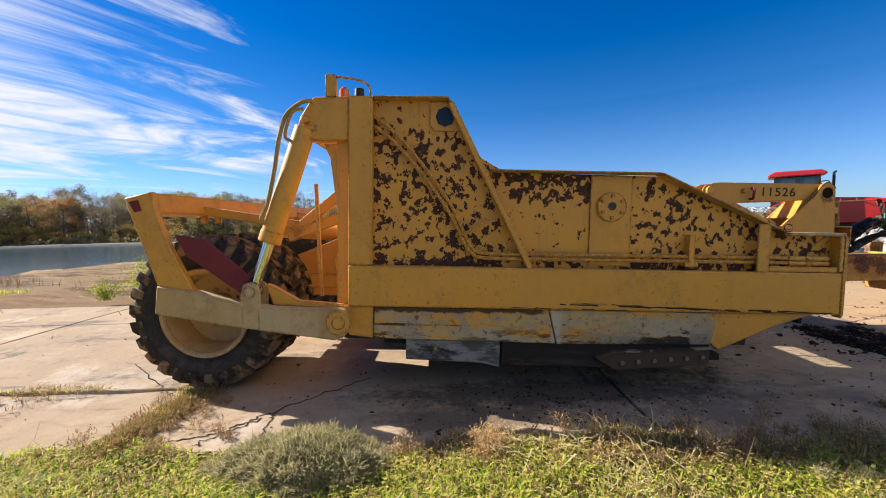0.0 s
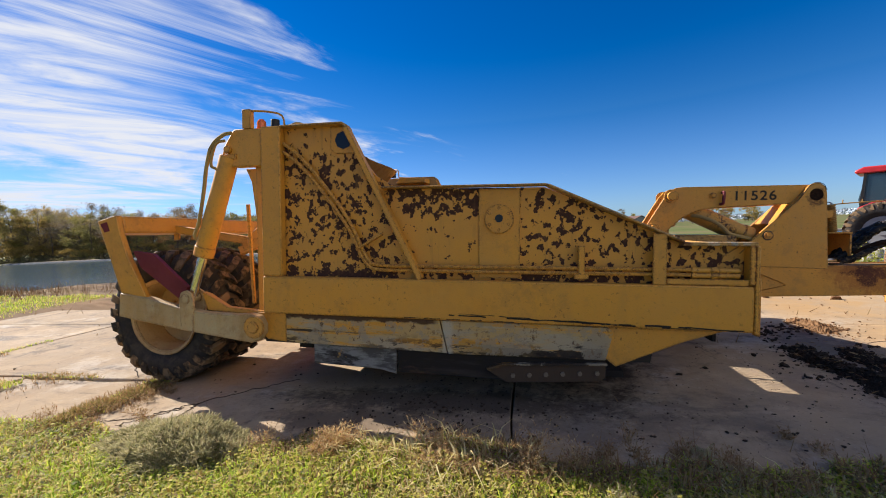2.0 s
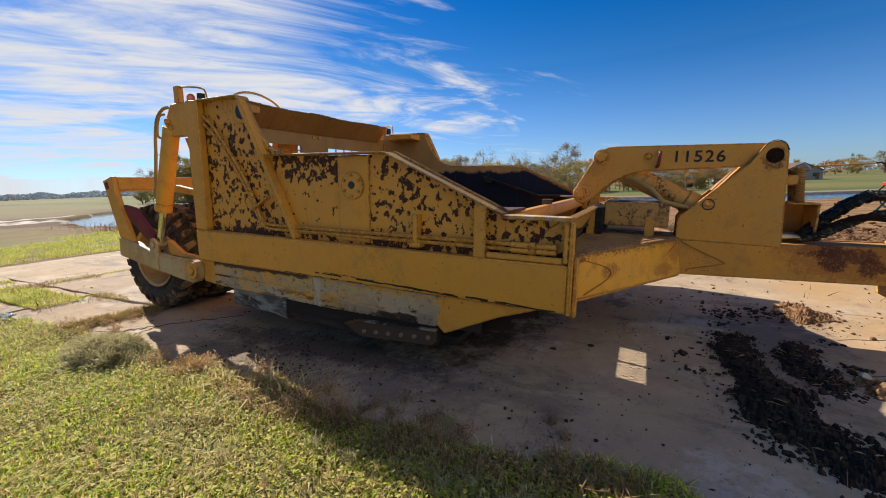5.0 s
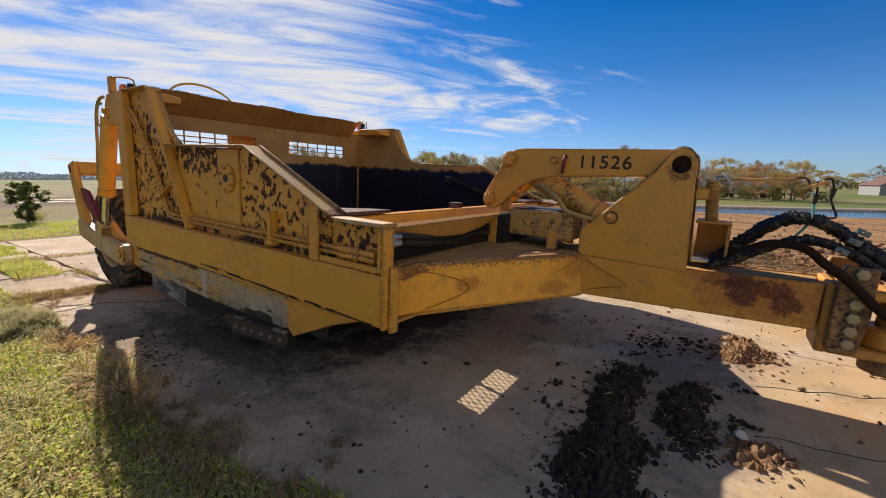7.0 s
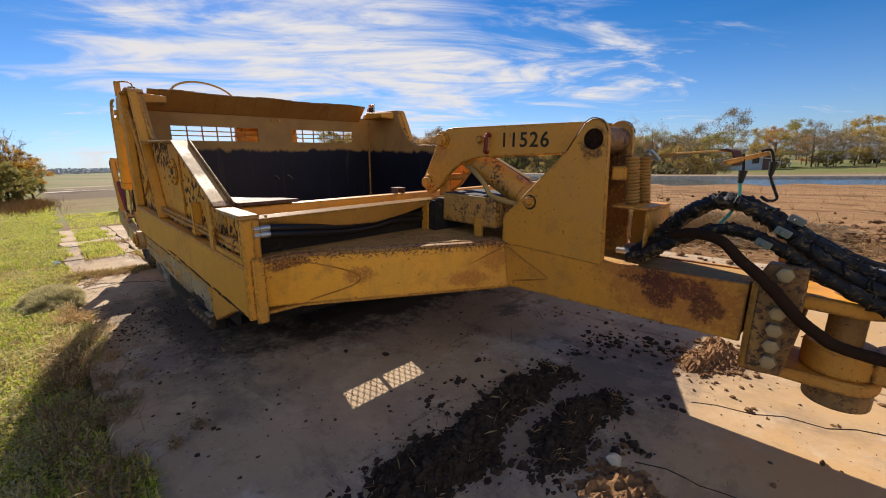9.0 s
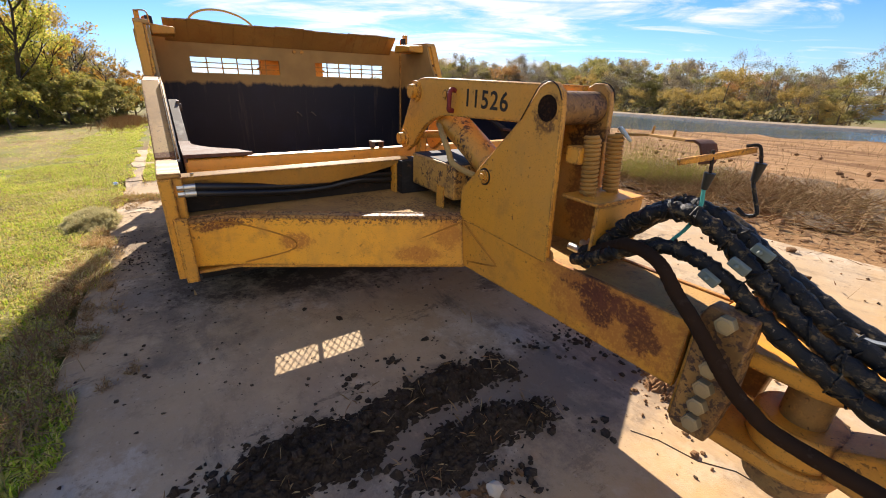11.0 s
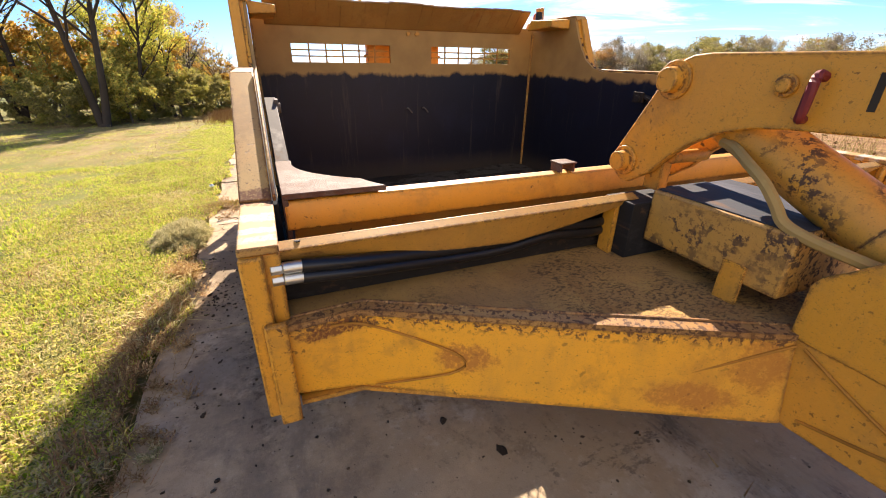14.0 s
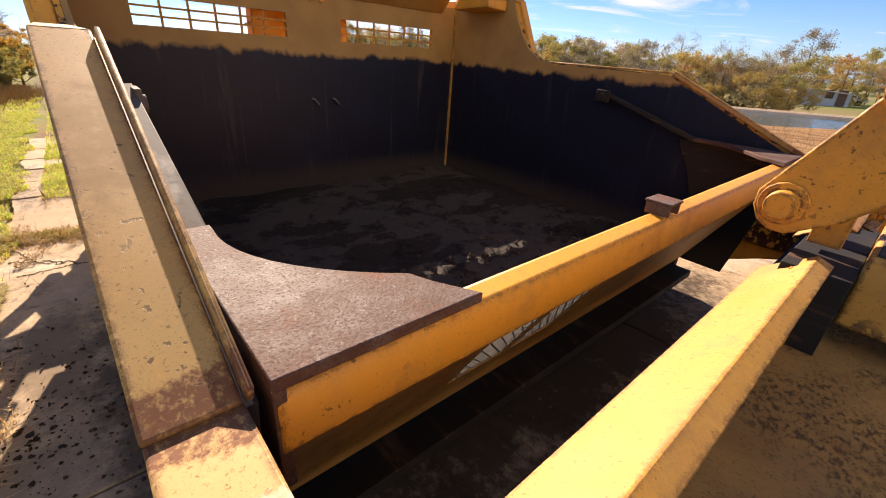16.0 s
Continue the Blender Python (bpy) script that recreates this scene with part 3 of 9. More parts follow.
M_WRAP = wrap()
M_DUSTHOSE = plain("dust_coated_hose", (0.42, 0.28, 0.10), 0.75, grain=12, vary=0.6)
M_SCRATCH = plain("black_scored_steel", (0.022, 0.016, 0.013), 0.7, vary=0.5)
M_RED = plain("faded_maroon_paint", (0.17, 0.022, 0.026), 0.55, vary=0.5)
M_TRACTORRED = plain("tractor_red_paint", (0.50, 0.020, 0.020), 0.3, vary=0.2, coat=0.3)
M_BLACK = plain("black_paint", (0.02, 0.02, 0.02), 0.5)
M_GREY = plain("grey_steel", (0.28, 0.28, 0.28), 0.5, 0.2)
M_AMBER = plain("amber_lens", (0.75, 0.16, 0.01), 0.15, vary=0.2, coat=0.5)
M_WHITE = plain("white_paint", (0.74, 0.73, 0.70), 0.5, vary=0.3)
M_SPRING = plain("rusty_coil_spring", (0.44, 0.23, 0.06), 0.75, vary=0.8, bump=0.4)
M_TEAL = plain("teal_cord", (0.06, 0.32, 0.28), 0.7)
M_BOLT = plain("dull_greasy_bolt", (0.36, 0.29, 0.17), 0.45, 0.5, vary=0.6)
M_RAG = plain("pale_blue_rag", (0.42, 0.50, 0.56), 0.95, vary=0.4)
M_CLAMP = plain("grey_green_clamp", (0.17, 0.20, 0.18), 0.5, vary=0.6)
M_WELD = plain("rust_bled_weld", (0.46, 0.20, 0.03), 0.7, grain=40, vary=0.9, bump=0.6)
M_BROWNHOSE = plain("mud_brown_hose", (0.030, 0.016, 0.009), 0.9, grain=16, vary=0.8, bump=0.6)
M_TIN = plain("weathered_tin_roof", (0.45, 0.46, 0.48), 0.4, 0.5)
M_SIDING = plain("pale_siding", (0.62, 0.60, 0.56), 0.7)
M_ROOF = plain("brown_roof_shingle", (0.16, 0.10, 0.08), 0.9)
M_NUMBER = plain("black_stencil_paint", (0.035, 0.026, 0.018), 0.6, vary=0.7, grain=60)


def rubber():
    k = Mat("dusty_tyre_rubber", (0.022, 0.021, 0.021), 0.8)
    k.over(k.step(k.noise(3.5, 6, 0.65), 0.48, 0.72), (0.16, 0.115, 0.075), 0.95, 0.55)
    k.over(k.step(k.noise(25, 5, 0.7), 0.55, 0.7), (0.09, 0.068, 0.05), 0.95, 0.5)
    k.relief(k.noise(70, 4)); k.bump(0.3, 0.005)
    return k.m


M_RUBBER = rubber()


def muddy_rubber():
    k = Mat("mud_caked_tread", (0.22, 0.145, 0.08), 0.95)
    k.over(k.step(k.noise(6, 6, 0.65), 0.42, 0.54), (0.026, 0.023, 0.021), 0.85, 0.93)
    k.relief(k.noise(40, 5)); k.bump(0.5, 0.008)
    return k.m


M_TREAD = muddy_rubber()


def glass():
    k = Mat("cab_glass", (0.05, 0.08, 0.10), 0.05)
    k.b.inputs["Transmission Weight"].default_value = 0.6
    return k.m


M_GLASS = glass()


def concrete():
    k = Mat("weathered_concrete", (0.40, 0.305, 0.205), 0.9)
    w = lambda s, d=6, r=0.62, off=(0, 0, 0), st=None: k.noise(s, d, r, offset=off, stretch=st)
    k.over(k.step(w(0.55), 0.42, 0.62), (0.36, 0.255, 0.155), 0.9, 0.85)
    k.over(k.step(w(1.7, 7, 0.68, (4, 2, 0)), 0.50, 0.66), (0.54, 0.40, 0.255), 0.9, 0.75)
    k.over(k.step(w(0.9, 7, 0.7, (9, 3, 0)), 0.56, 0.66), (0.26, 0.20, 0.15), 0.85, 0.6)
    k.over(k.step(w(2.6, 8, 0.72, (3, 8, 0)), 0.53, 0.60), (0.33, 0.255, 0.175), 0.9, 0.55)
    k.over(k.step(w(0.7, 8, 0.72, (2, 9, 0), (0.5, 1.6, 1)), 0.55, 0.61), (0.11, 0.092, 0.08), 0.8, 0.75)
    k.over(k.step(w(1.5, 9, 0.78, (11, 2, 0)), 0.545, 0.60), (0.20, 0.15, 0.105), 0.9, 0.65)
    k.over(k.step(w(0.8, 9, 0.75, (2, 13, 0)), 0.54, 0.60), (0.58, 0.50, 0.40), 0.8, 0.5)
    k.over(k.step(w(18, 7, 0.75, (6, 3, 0)), 0.56, 0.62), (0.27, 0.20, 0.14), 0.9, 0.5)
    k.over(k.step(w(0.33, 8, 0.75, (7, 1, 0)), 0.50, 0.60), (0.40, 0.285, 0.17), 0.9, 0.7)
    k.over(k.step(w(1.1, 9, 0.78, (5, 4, 0), (1, 0.45, 1)), 0.58, 0.61), (0.10, 0.08, 0.065), 0.8, 0.7)
    k.over(k.step(w(5, 8, 0.75, (8, 6, 0)), 0.50, 0.62), (0.38, 0.30, 0.21), 0.9, 0.5)
    k.over(k.step(w(11, 6, 0.7, (1, 7, 0)), 0.60, 0.68), (0.12, 0.095, 0.075), 0.9, 0.6)
    k.over(k.step(w(55, 4, 0.6, (2, 1, 0)), 0.66, 0.70), (0.10, 0.08, 0.06), 0.9, 0.7)
    k.over(k.step(w(28, 4, 0.6, (5, 1, 0)), 0.60, 0.72), (0.58, 0.48, 0.37), 0.9, 0.4)
    # field dust blown and tracked over the slab round the drawbar
    dust = k.math("MULTIPLY", k.step(k.math("ADD", k.axis(0), k.math("MULTIPLY", k.noise(0.6, 6, 0.65), 3.0)), 6.3, 7.6), k.step(w(1.3, 8, 0.72, (3, 3, 0)), 0.36, 0.56))
    k.over(dust, (0.47, 0.29, 0.125), 0.95, 0.8)
    k.over(k.step(w(0.8, 7, 0.7, (12, 5, 0)), 0.46, 0.58), (0.45, 0.32, 0.18), 0.95, 0.35)
    # ragged dark stain on the slab beneath the cutting edges
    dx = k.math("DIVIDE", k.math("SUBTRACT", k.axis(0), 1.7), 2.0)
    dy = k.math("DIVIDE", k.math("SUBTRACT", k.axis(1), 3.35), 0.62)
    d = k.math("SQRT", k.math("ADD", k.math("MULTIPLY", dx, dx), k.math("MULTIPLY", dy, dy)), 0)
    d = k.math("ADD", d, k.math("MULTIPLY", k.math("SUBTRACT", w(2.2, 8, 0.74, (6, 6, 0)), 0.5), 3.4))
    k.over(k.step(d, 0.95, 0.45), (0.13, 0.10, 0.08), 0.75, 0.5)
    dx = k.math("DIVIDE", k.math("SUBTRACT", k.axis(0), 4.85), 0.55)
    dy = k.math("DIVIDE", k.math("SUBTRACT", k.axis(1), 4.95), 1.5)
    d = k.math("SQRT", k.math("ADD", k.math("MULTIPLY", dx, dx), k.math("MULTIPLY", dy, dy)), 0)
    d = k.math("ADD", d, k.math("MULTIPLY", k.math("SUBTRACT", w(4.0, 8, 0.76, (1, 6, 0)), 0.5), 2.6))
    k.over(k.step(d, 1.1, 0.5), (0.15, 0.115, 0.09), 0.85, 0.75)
    # first: shade and dirt below the apron gap, painted in; others: darker patches
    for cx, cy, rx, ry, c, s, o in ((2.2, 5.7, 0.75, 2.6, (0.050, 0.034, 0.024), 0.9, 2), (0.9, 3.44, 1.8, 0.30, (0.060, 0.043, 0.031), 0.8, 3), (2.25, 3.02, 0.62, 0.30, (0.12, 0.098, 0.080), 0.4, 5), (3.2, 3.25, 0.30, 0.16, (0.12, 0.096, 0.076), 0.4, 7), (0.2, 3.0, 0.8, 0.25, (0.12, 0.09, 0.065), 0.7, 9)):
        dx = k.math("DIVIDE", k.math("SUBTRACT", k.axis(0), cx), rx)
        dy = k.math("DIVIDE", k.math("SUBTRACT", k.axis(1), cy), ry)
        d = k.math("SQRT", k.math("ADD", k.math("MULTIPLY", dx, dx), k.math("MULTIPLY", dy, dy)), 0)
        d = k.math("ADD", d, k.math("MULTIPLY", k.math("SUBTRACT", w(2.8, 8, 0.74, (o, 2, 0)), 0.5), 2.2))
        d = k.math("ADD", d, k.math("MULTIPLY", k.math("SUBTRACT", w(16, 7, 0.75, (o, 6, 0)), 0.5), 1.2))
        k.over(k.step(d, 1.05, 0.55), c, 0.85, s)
    k.relief(w(140, 3)); k.relief(k.math("MULTIPLY", w(12, 5), 1.2))
    k.bump(0.35, 0.006)
    k.by_object(0.07)
    return k.m


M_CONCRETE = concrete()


def ground_mat():
    k = Mat("field_ground", (0.20, 0.13, 0.07), 0.98)
    x, y = k.axis(0), k.axis(1)
    wob = k.math("MULTIPLY", k.math("SUBTRACT", k.noise(0.25, 5), 0.5), 5.0)
    # bare reddish dirt, in long graded streaks
    dirt = k.step(k.math("ADD", y, wob), 8.0, 10.0)
    k.over(dirt, (0.30, 0.175, 0.082), 0.98)
    k.over(k.math("MULTIPLY", dirt, k.step(k.noise(0.5, 7, 0.7, stretch=(0.25, 1.6, 1)), 0.45, 0.65)), (0.22, 0.12, 0.055), 0.98, 0.9)
    k.over(k.math("MULTIPLY", dirt, k.step(k.noise(2.5, 7, 0.7), 0.52, 0.68)), (0.40, 0.265, 0.155), 0.98, 0.6)
    ruts = k.step(k.noise(1.1, 6, 0.65, stretch=(0.06, 1.5, 1), offset=(1, 3, 0)), 0.50, 0.545)
    k.over(k.math("MULTIPLY", dirt, ruts), (0.14, 0.073, 0.033), 0.98, 0.85)
    k.over(k.math("MULTIPLY", dirt, k.step(k.noise(7, 7, 0.75), 0.54, 0.62)), (0.20, 0.115, 0.058), 0.98, 0.7)
    # weedy grass on the near side and round the pond's left end
    near = k.step(k.math("ADD", y, k.math("MULTIPLY", wob, 0.06)), 2.75, 2.6)
    left = k.math("MULTIPLY", k.step(x, -10.0, -13.0), k.step(k.noise(0.22, 6, 0.6, stretch=(0.5, 1.3, 1), offset=(2, 5, 0)), 0.33, 0.42))
    far = k.step(k.math("ADD", k.math("MULTIPLY", k.math("ABSOLUTE", x, 0), 1.35), k.math("ABSOLUTE", y, 0)), 62, 76)
    green = k.math("MAXIMUM", k.math("MAXIMUM", near, left), far)
    k.over(green, (0.20, 0.17, 0.06), 0.95)
    k.over(k.math("MULTIPLY", green, k.step(k.noise(1.2, 7, 0.7), 0.42, 0.62)), (0.14, 0.165, 0.034), 0.95, 0.85)
    k.over(k.math("MULTIPLY", green, k.step(k.noise(0.35, 6, 0.65, offset=(6, 1, 0)), 0.52, 0.64)), (0.25, 0.175, 0.08), 0.95, 0.75)
    # the mown, dried-out reach before the grove
    dry = k.math("MULTIPLY", k.math("MULTIPLY", k.step(x, -6.5, -9.5), k.step(x, -24.0, -20.0)), k.step(k.math("ADD", y, k.math("MULTIPLY", wob, 0.25)), 1.3, 0.6))
    k.over(k.math("MULTIPLY", dry, k.step(k.noise(0.6, 7, 0.7, stretch=(0.5, 1.6, 1), offset=(3, 3, 0)), 0.44, 0.56)), (0.29, 0.215, 0.105), 0.95, 0.75)
    k.over(k.math("MULTIPLY", dry, k.step(k.noise(1.1, 7, 0.7, stretch=(0.4, 2, 1), offset=(9, 3, 0)), 0.55, 0.62)), (0.21, 0.13, 0.07), 0.95, 0.8)
    shore = k.math("MULTIPLY", k.step(x, -6.5, -8.0), k.math("MULTIPLY", k.step(k.math("ADD", y, k.math("MULTIPLY", wob, 0.15)), 9.0, 9.6), k.step(x, -34.0, -30.0)))
    k.over(shore, (0.24, 0.155, 0.080), 0.98, 0.85)
    k.over(k.math("MULTIPLY", shore, k.step(k.noise(0.9, 7, 0.7, stretch=(0.22, 1.3, 1), offset=(4, 6, 0)), 0.49, 0.54)), (0.10, 0.056, 0.030), 0.98, 0.9)
    k.over(k.math("MULTIPLY", shore, k.step(k.noise(1.4, 7, 0.7, stretch=(0.3, 1.2, 1), offset=(8, 1, 0)), 0.55, 0.61)), (0.36, 0.27, 0.14), 0.98, 0.8)
    k.over(far, (0.125, 0.145, 0.045), 0.95, 0.9)
    k.over(k.math("MULTIPLY", far, k.step(k.noise(0.03, 5, 0.6, stretch=(1, 2.2, 1), offset=(4, 1, 0)), 0.50, 0.58)), (0.085, 0.105, 0.03), 0.95, 0.8)
    # dug-over earth and pale wet hollows past the slab's west end
    west = k.math("MULTIPLY", k.math("MULTIPLY", k.step(x, -25.0, -28.0), k.step(x, -58.0, -52.0)), k.math("MULTIPLY", k.step(y, 1.8, 2.8), k.step(y, 40.0, 34.0)))
    k.over(west, (0.105, 0.066, 0.042), 0.98, 0.9)
    k.over(k.math("MULTIPLY", west, k.step(k.noise(0.25, 6, 0.65, stretch=(0.5, 1.2, 1), offset=(3, 9, 0)), 0.52, 0.60)), (0.055, 0.036, 0.026), 0.98, 0.9)
    k.over(k.math("MULTIPLY", west, k.step(k.noise(0.09, 5, 0.6, stretch=(1.4, 0.6, 1), offset=(7, 2, 0)), 0.565, 0.585)), (0.50, 0.43, 0.35), 0.8, 0.95)
    fallow = k.math("MULTIPLY", k.math("MULTIPLY", k.step(x, -15.5, -18.0), k.step(x, -28.0, -25.0)), k.step(y, 1.5, 2.5))
    k.over(k.math("MULTIPLY", fallow, k.step(k.noise(0.8, 7, 0.7, offset=(5, 5, 0)), 0.36, 0.56)), (0.175, 0.115, 0.055), 0.98, 0.85)
    k.over(k.math("MULTIPLY", far, k.step(k.noise(0.012, 4, 0.5, stretch=(1, 2.2, 1)), 0.48, 0.55)), (0.19, 0.15, 0.07), 0.95, 0.8)
    k.relief(k.noise(3, 7, 0.7)); k.relief(k.math("MULTIPLY", k.noise(22, 5, 0.7), 0.4))
    k.bump(0.8, 0.05)
    return k.m


M_GROUND = ground_mat()


def water():
    k = Mat("pond_water", (0.050, 0.095, 0.125), 0.10)
    k.relief(k.noise(1.6, 4, 0.6, stretch=(1, 3, 1))); k.bump(0.25, 0.05)
    k.b.inputs["Specular IOR Level"].default_value = 0.45
    return k.m


M_WATER = water()
M_RIPRAP = earth("dark_riprap", (0.10, 0.10, 0.105), (0.05, 0.05, 0.055), (0.18, 0.18, 0.18), 2.5, 1.0)
M_TRACK = earth("brown_gravel", (0.27, 0.21, 0.15), (0.20, 0.15, 0.10), (0.36, 0.30, 0.23), 1.5, 0.3)
M_GRASS = Mat("autumn_grass", (0.1, 0.12, 0.03), 0.75).islands([(0.13, 0.20, 0.018), (0.34, 0.46, 0.03), (0.54, 0.64, 0.05), (0.70, 0.68, 0.11), (0.74, 0.58, 0.22), (0.40, 0.25, 0.09)]).thin().m
M_DRYGRASS = Mat("dry_grass", (0.3, 0.2, 0.1), 0.85).islands([(0.20, 0.12, 0.05), (0.34, 0.22, 0.10), (0.42, 0.31, 0.16), (0.30, 0.14, 0.06)]).thin().m
M_GREYWEED = Mat("grey_green_weed", (0.2, 0.2, 0.1), 0.85).islands([(0.26, 0.25, 0.10), (0.44, 0.40, 0.20), (0.60, 0.50, 0.30)]).thin().m
M_BARK = plain("tree_bark", (0.14, 0.11, 0.085), 0.95, grain=12, bump=0.6)
LEAVES = [
    Mat("olive_leaves", (0.1, 0.1, 0.03), 0.75).islands([(0.16, 0.165, 0.055), (0.28, 0.25, 0.08), (0.40, 0.32, 0.10)]).thin().m,
    Mat("golden_leaves", (0.3, 0.2, 0.03), 0.75).islands([(0.26, 0.21, 0.065), (0.40, 0.29, 0.085), (0.50, 0.33, 0.09)]).thin().m,
    Mat("rusty_leaves", (0.3, 0.1, 0.03), 0.75).islands([(0.28, 0.14, 0.055), (0.46, 0.24, 0.08), (0.36, 0.26, 0.11)]).thin().m,
    Mat("grey_brown_leaves", (0.2, 0.15, 0.1), 0.85).islands([(0.17, 0.14, 0.105), (0.27, 0.22, 0.155), (0.22, 0.19, 0.11)]).thin().m,
]


# ---------------------------------------------------------------- mesh helpers
def box(bm, x0, x1, y0, y1, z0, z1):
    r = bmesh.ops.create_cube(bm, size=1)
    for v in r["verts"]:
        v.co = Vector((x0 if v.co.x < 0 else x1, y0 if v.co.y < 0 else y1, z0 if v.co.z < 0 else z1))
    return bm


def loft(bm, rings, close=True):
    """Join rings of points, all of one length, into a closed solid."""
    vs = [[bm.verts.new(p) for p in ring] for ring in rings]
    n = len(vs[0])
    for a, b in zip(vs, vs[1:]):
        for i in range(n):
            bm.faces.new((a[i], a[(i + 1) % n], b[(i + 1) % n], b[i]))
    if close:
        bm.faces.new(list(reversed(vs[0])))
        bm.faces.new(vs[-1])
    return bm


def slab(bm, pts, y0, y1):
    """A plate of an outline in (x, z), from y0 to y1."""
    return loft(bm, [[(x, y0, z) for x, z in pts], [(x, y1, z) for x, z in pts]])


def sheet(bm, pts, z0, z1):
    """A plate of an outline in (x, y), from z0 to z1."""
    return loft(bm, [[(x, y, z0) for x, y in pts], [(x, y, z1) for x, y in pts]])


def rod(bm, p0, p1, r0, r1=None, seg=16):
    p0, p1 = Vector(p0), Vector(p1)
    q = (p1 - p0).to_track_quat("Z", "Y")
    ring = lambda p, r: [p + q @ Vector((r * math.cos(a), r * math.sin(a), 0)) for a in (2 * math.pi * i / seg for i in range(seg))]
    return loft(bm, [ring(p0, r0), ring(p1, r0 if r1 is None else r1)])


def smooth_line(pts, steps=6):
    pts = [Vector(p) for p in pts]
    ext = [2 * pts[0] - pts[1]] + pts + [2 * pts[-1] - pts[-2]]
    out = []
    for a, b, c, d in zip(ext, ext[1:], ext[2:], ext[3:]):
        for i in range(steps):
            t = i / steps
            out.append(0.5 * (2 * b + (c - a) * t + (2 * a - 5 * b + 4 * c - d) * t * t + (3 * b - a - 3 * c + d) * t ** 3))
    return out + [pts[-1]]


def tube(bm, pts, r, seg=10, steps=6, rough=0.0, rng=None):
    line = smooth_line(pts, steps) if steps else [Vector(p) for p in pts]
    rings, up = [], Vector((0.13, 0.21, 0.97))
    for i, p in enumerate(line):
        d = (line[min(i + 1, len(line) - 1)] - line[max(i - 1, 0)]).normalized()
        s = d.cross(up).normalized()
        u = s.cross(d)
        k = r * (1 + (rng.uniform(-rough, rough) if rough else 0))
        rings.append([p + k * (math.cos(a) * s + math.sin(a) * u) for a in (2 * math.pi * j / seg for j in range(seg))])
    return loft(bm, rings)


def bar(bm, p0, p1, w, h, up=(0, 0, 1)):
    """A flat bar from p0 to p1, w wide and h high about its middle line."""
    p0, p1 = Vector(p0), Vector(p1)
    d = (p1 - p0).normalized()
    s = d.cross(Vector(up)).normalized()
    u = s.cross(d)
    ring = lambda p: [p + s * a * w / 2 + u * b * h / 2 for a, b in ((-1, -1), (1, -1), (1, 1), (-1, 1))]
    return loft(bm, [ring(p0), ring(p1)])


def finish(bm, sharp=38):
    bmesh.ops.recalc_face_normals(bm, faces=bm.faces[:])
    for f in bm.faces:
        f.smooth = True
    for e in bm.edges:
        e.smooth = len(e.link_faces) == 2 and e.calc_face_angle(0) < radians(sharp)
    return bm


def part(name, bm, material, parent=None, label="", bevel=0.0, sharp=38):
    finish(bm, sharp)
    me = bpy.data.meshes.new(name)
    bm.to_mesh(me)
    bm.free()
    me.materials.append(material)
    ob = new(name, me)
    if parent is not None:
        ob.parent = parent
    if label:
        tagged(ob, label)
    if bevel:
        b = ob.modifiers.new("bevel", "BEVEL")
        b.width, b.segments, b.limit_method, b.angle_limit = bevel, 2, "ANGLE", radians(40)
        b.harden_normals = False
    return ob


def B():
    return bmesh.new()


def raw(name, verts, faces, material, parent=None, smooth=False):
    me = bpy.data.meshes.new(name)
    me.from_pydata(verts, [], faces)
    me.materials.append(material)
    if smooth:
        for p in me.polygons:
            p.use_smooth = True
    ob = new(name, me)
    if parent is not None:
        ob.parent = parent
    return ob


# ---------------------------------------------------------------- ground, pond, slab
def steps_out(near, step, far, grow):
    out, d, s = [], 0.0, step
    while d < far:
        out.append(d)
        d += s
        if d > near:
            s *= grow
    return out


SHORE = [(-64, 40), (-44, 43), (-27, 41), (-12, 37.5), (-4, 36.5), (8, 38), (40, 48), (120, 60)]  # the far bank
POND = [(-23, 11.5), (-17.2, 13.2), (-14.8, 18), (-10, 22.5), (-4, 26.5), (3, 28.5), (8, 30), (20, 33), (60, 37), (120, 42)] + SHORE[::-1] + [(-56, 34), (-48, 28), (-42, 20), (-33, 14)]


def inside(px, py, poly):
    hit = np.zeros(px.shape, bool)
    for (x0, y0), (x1, y1) in zip(poly, poly[1:] + poly[:1]):
        cross = ((y0 > py) != (y1 > py)) & (px < (x1 - x0) * (py - y0) / (y1 - y0 + 1e-9) + x0)
        hit ^= cross
    return hit


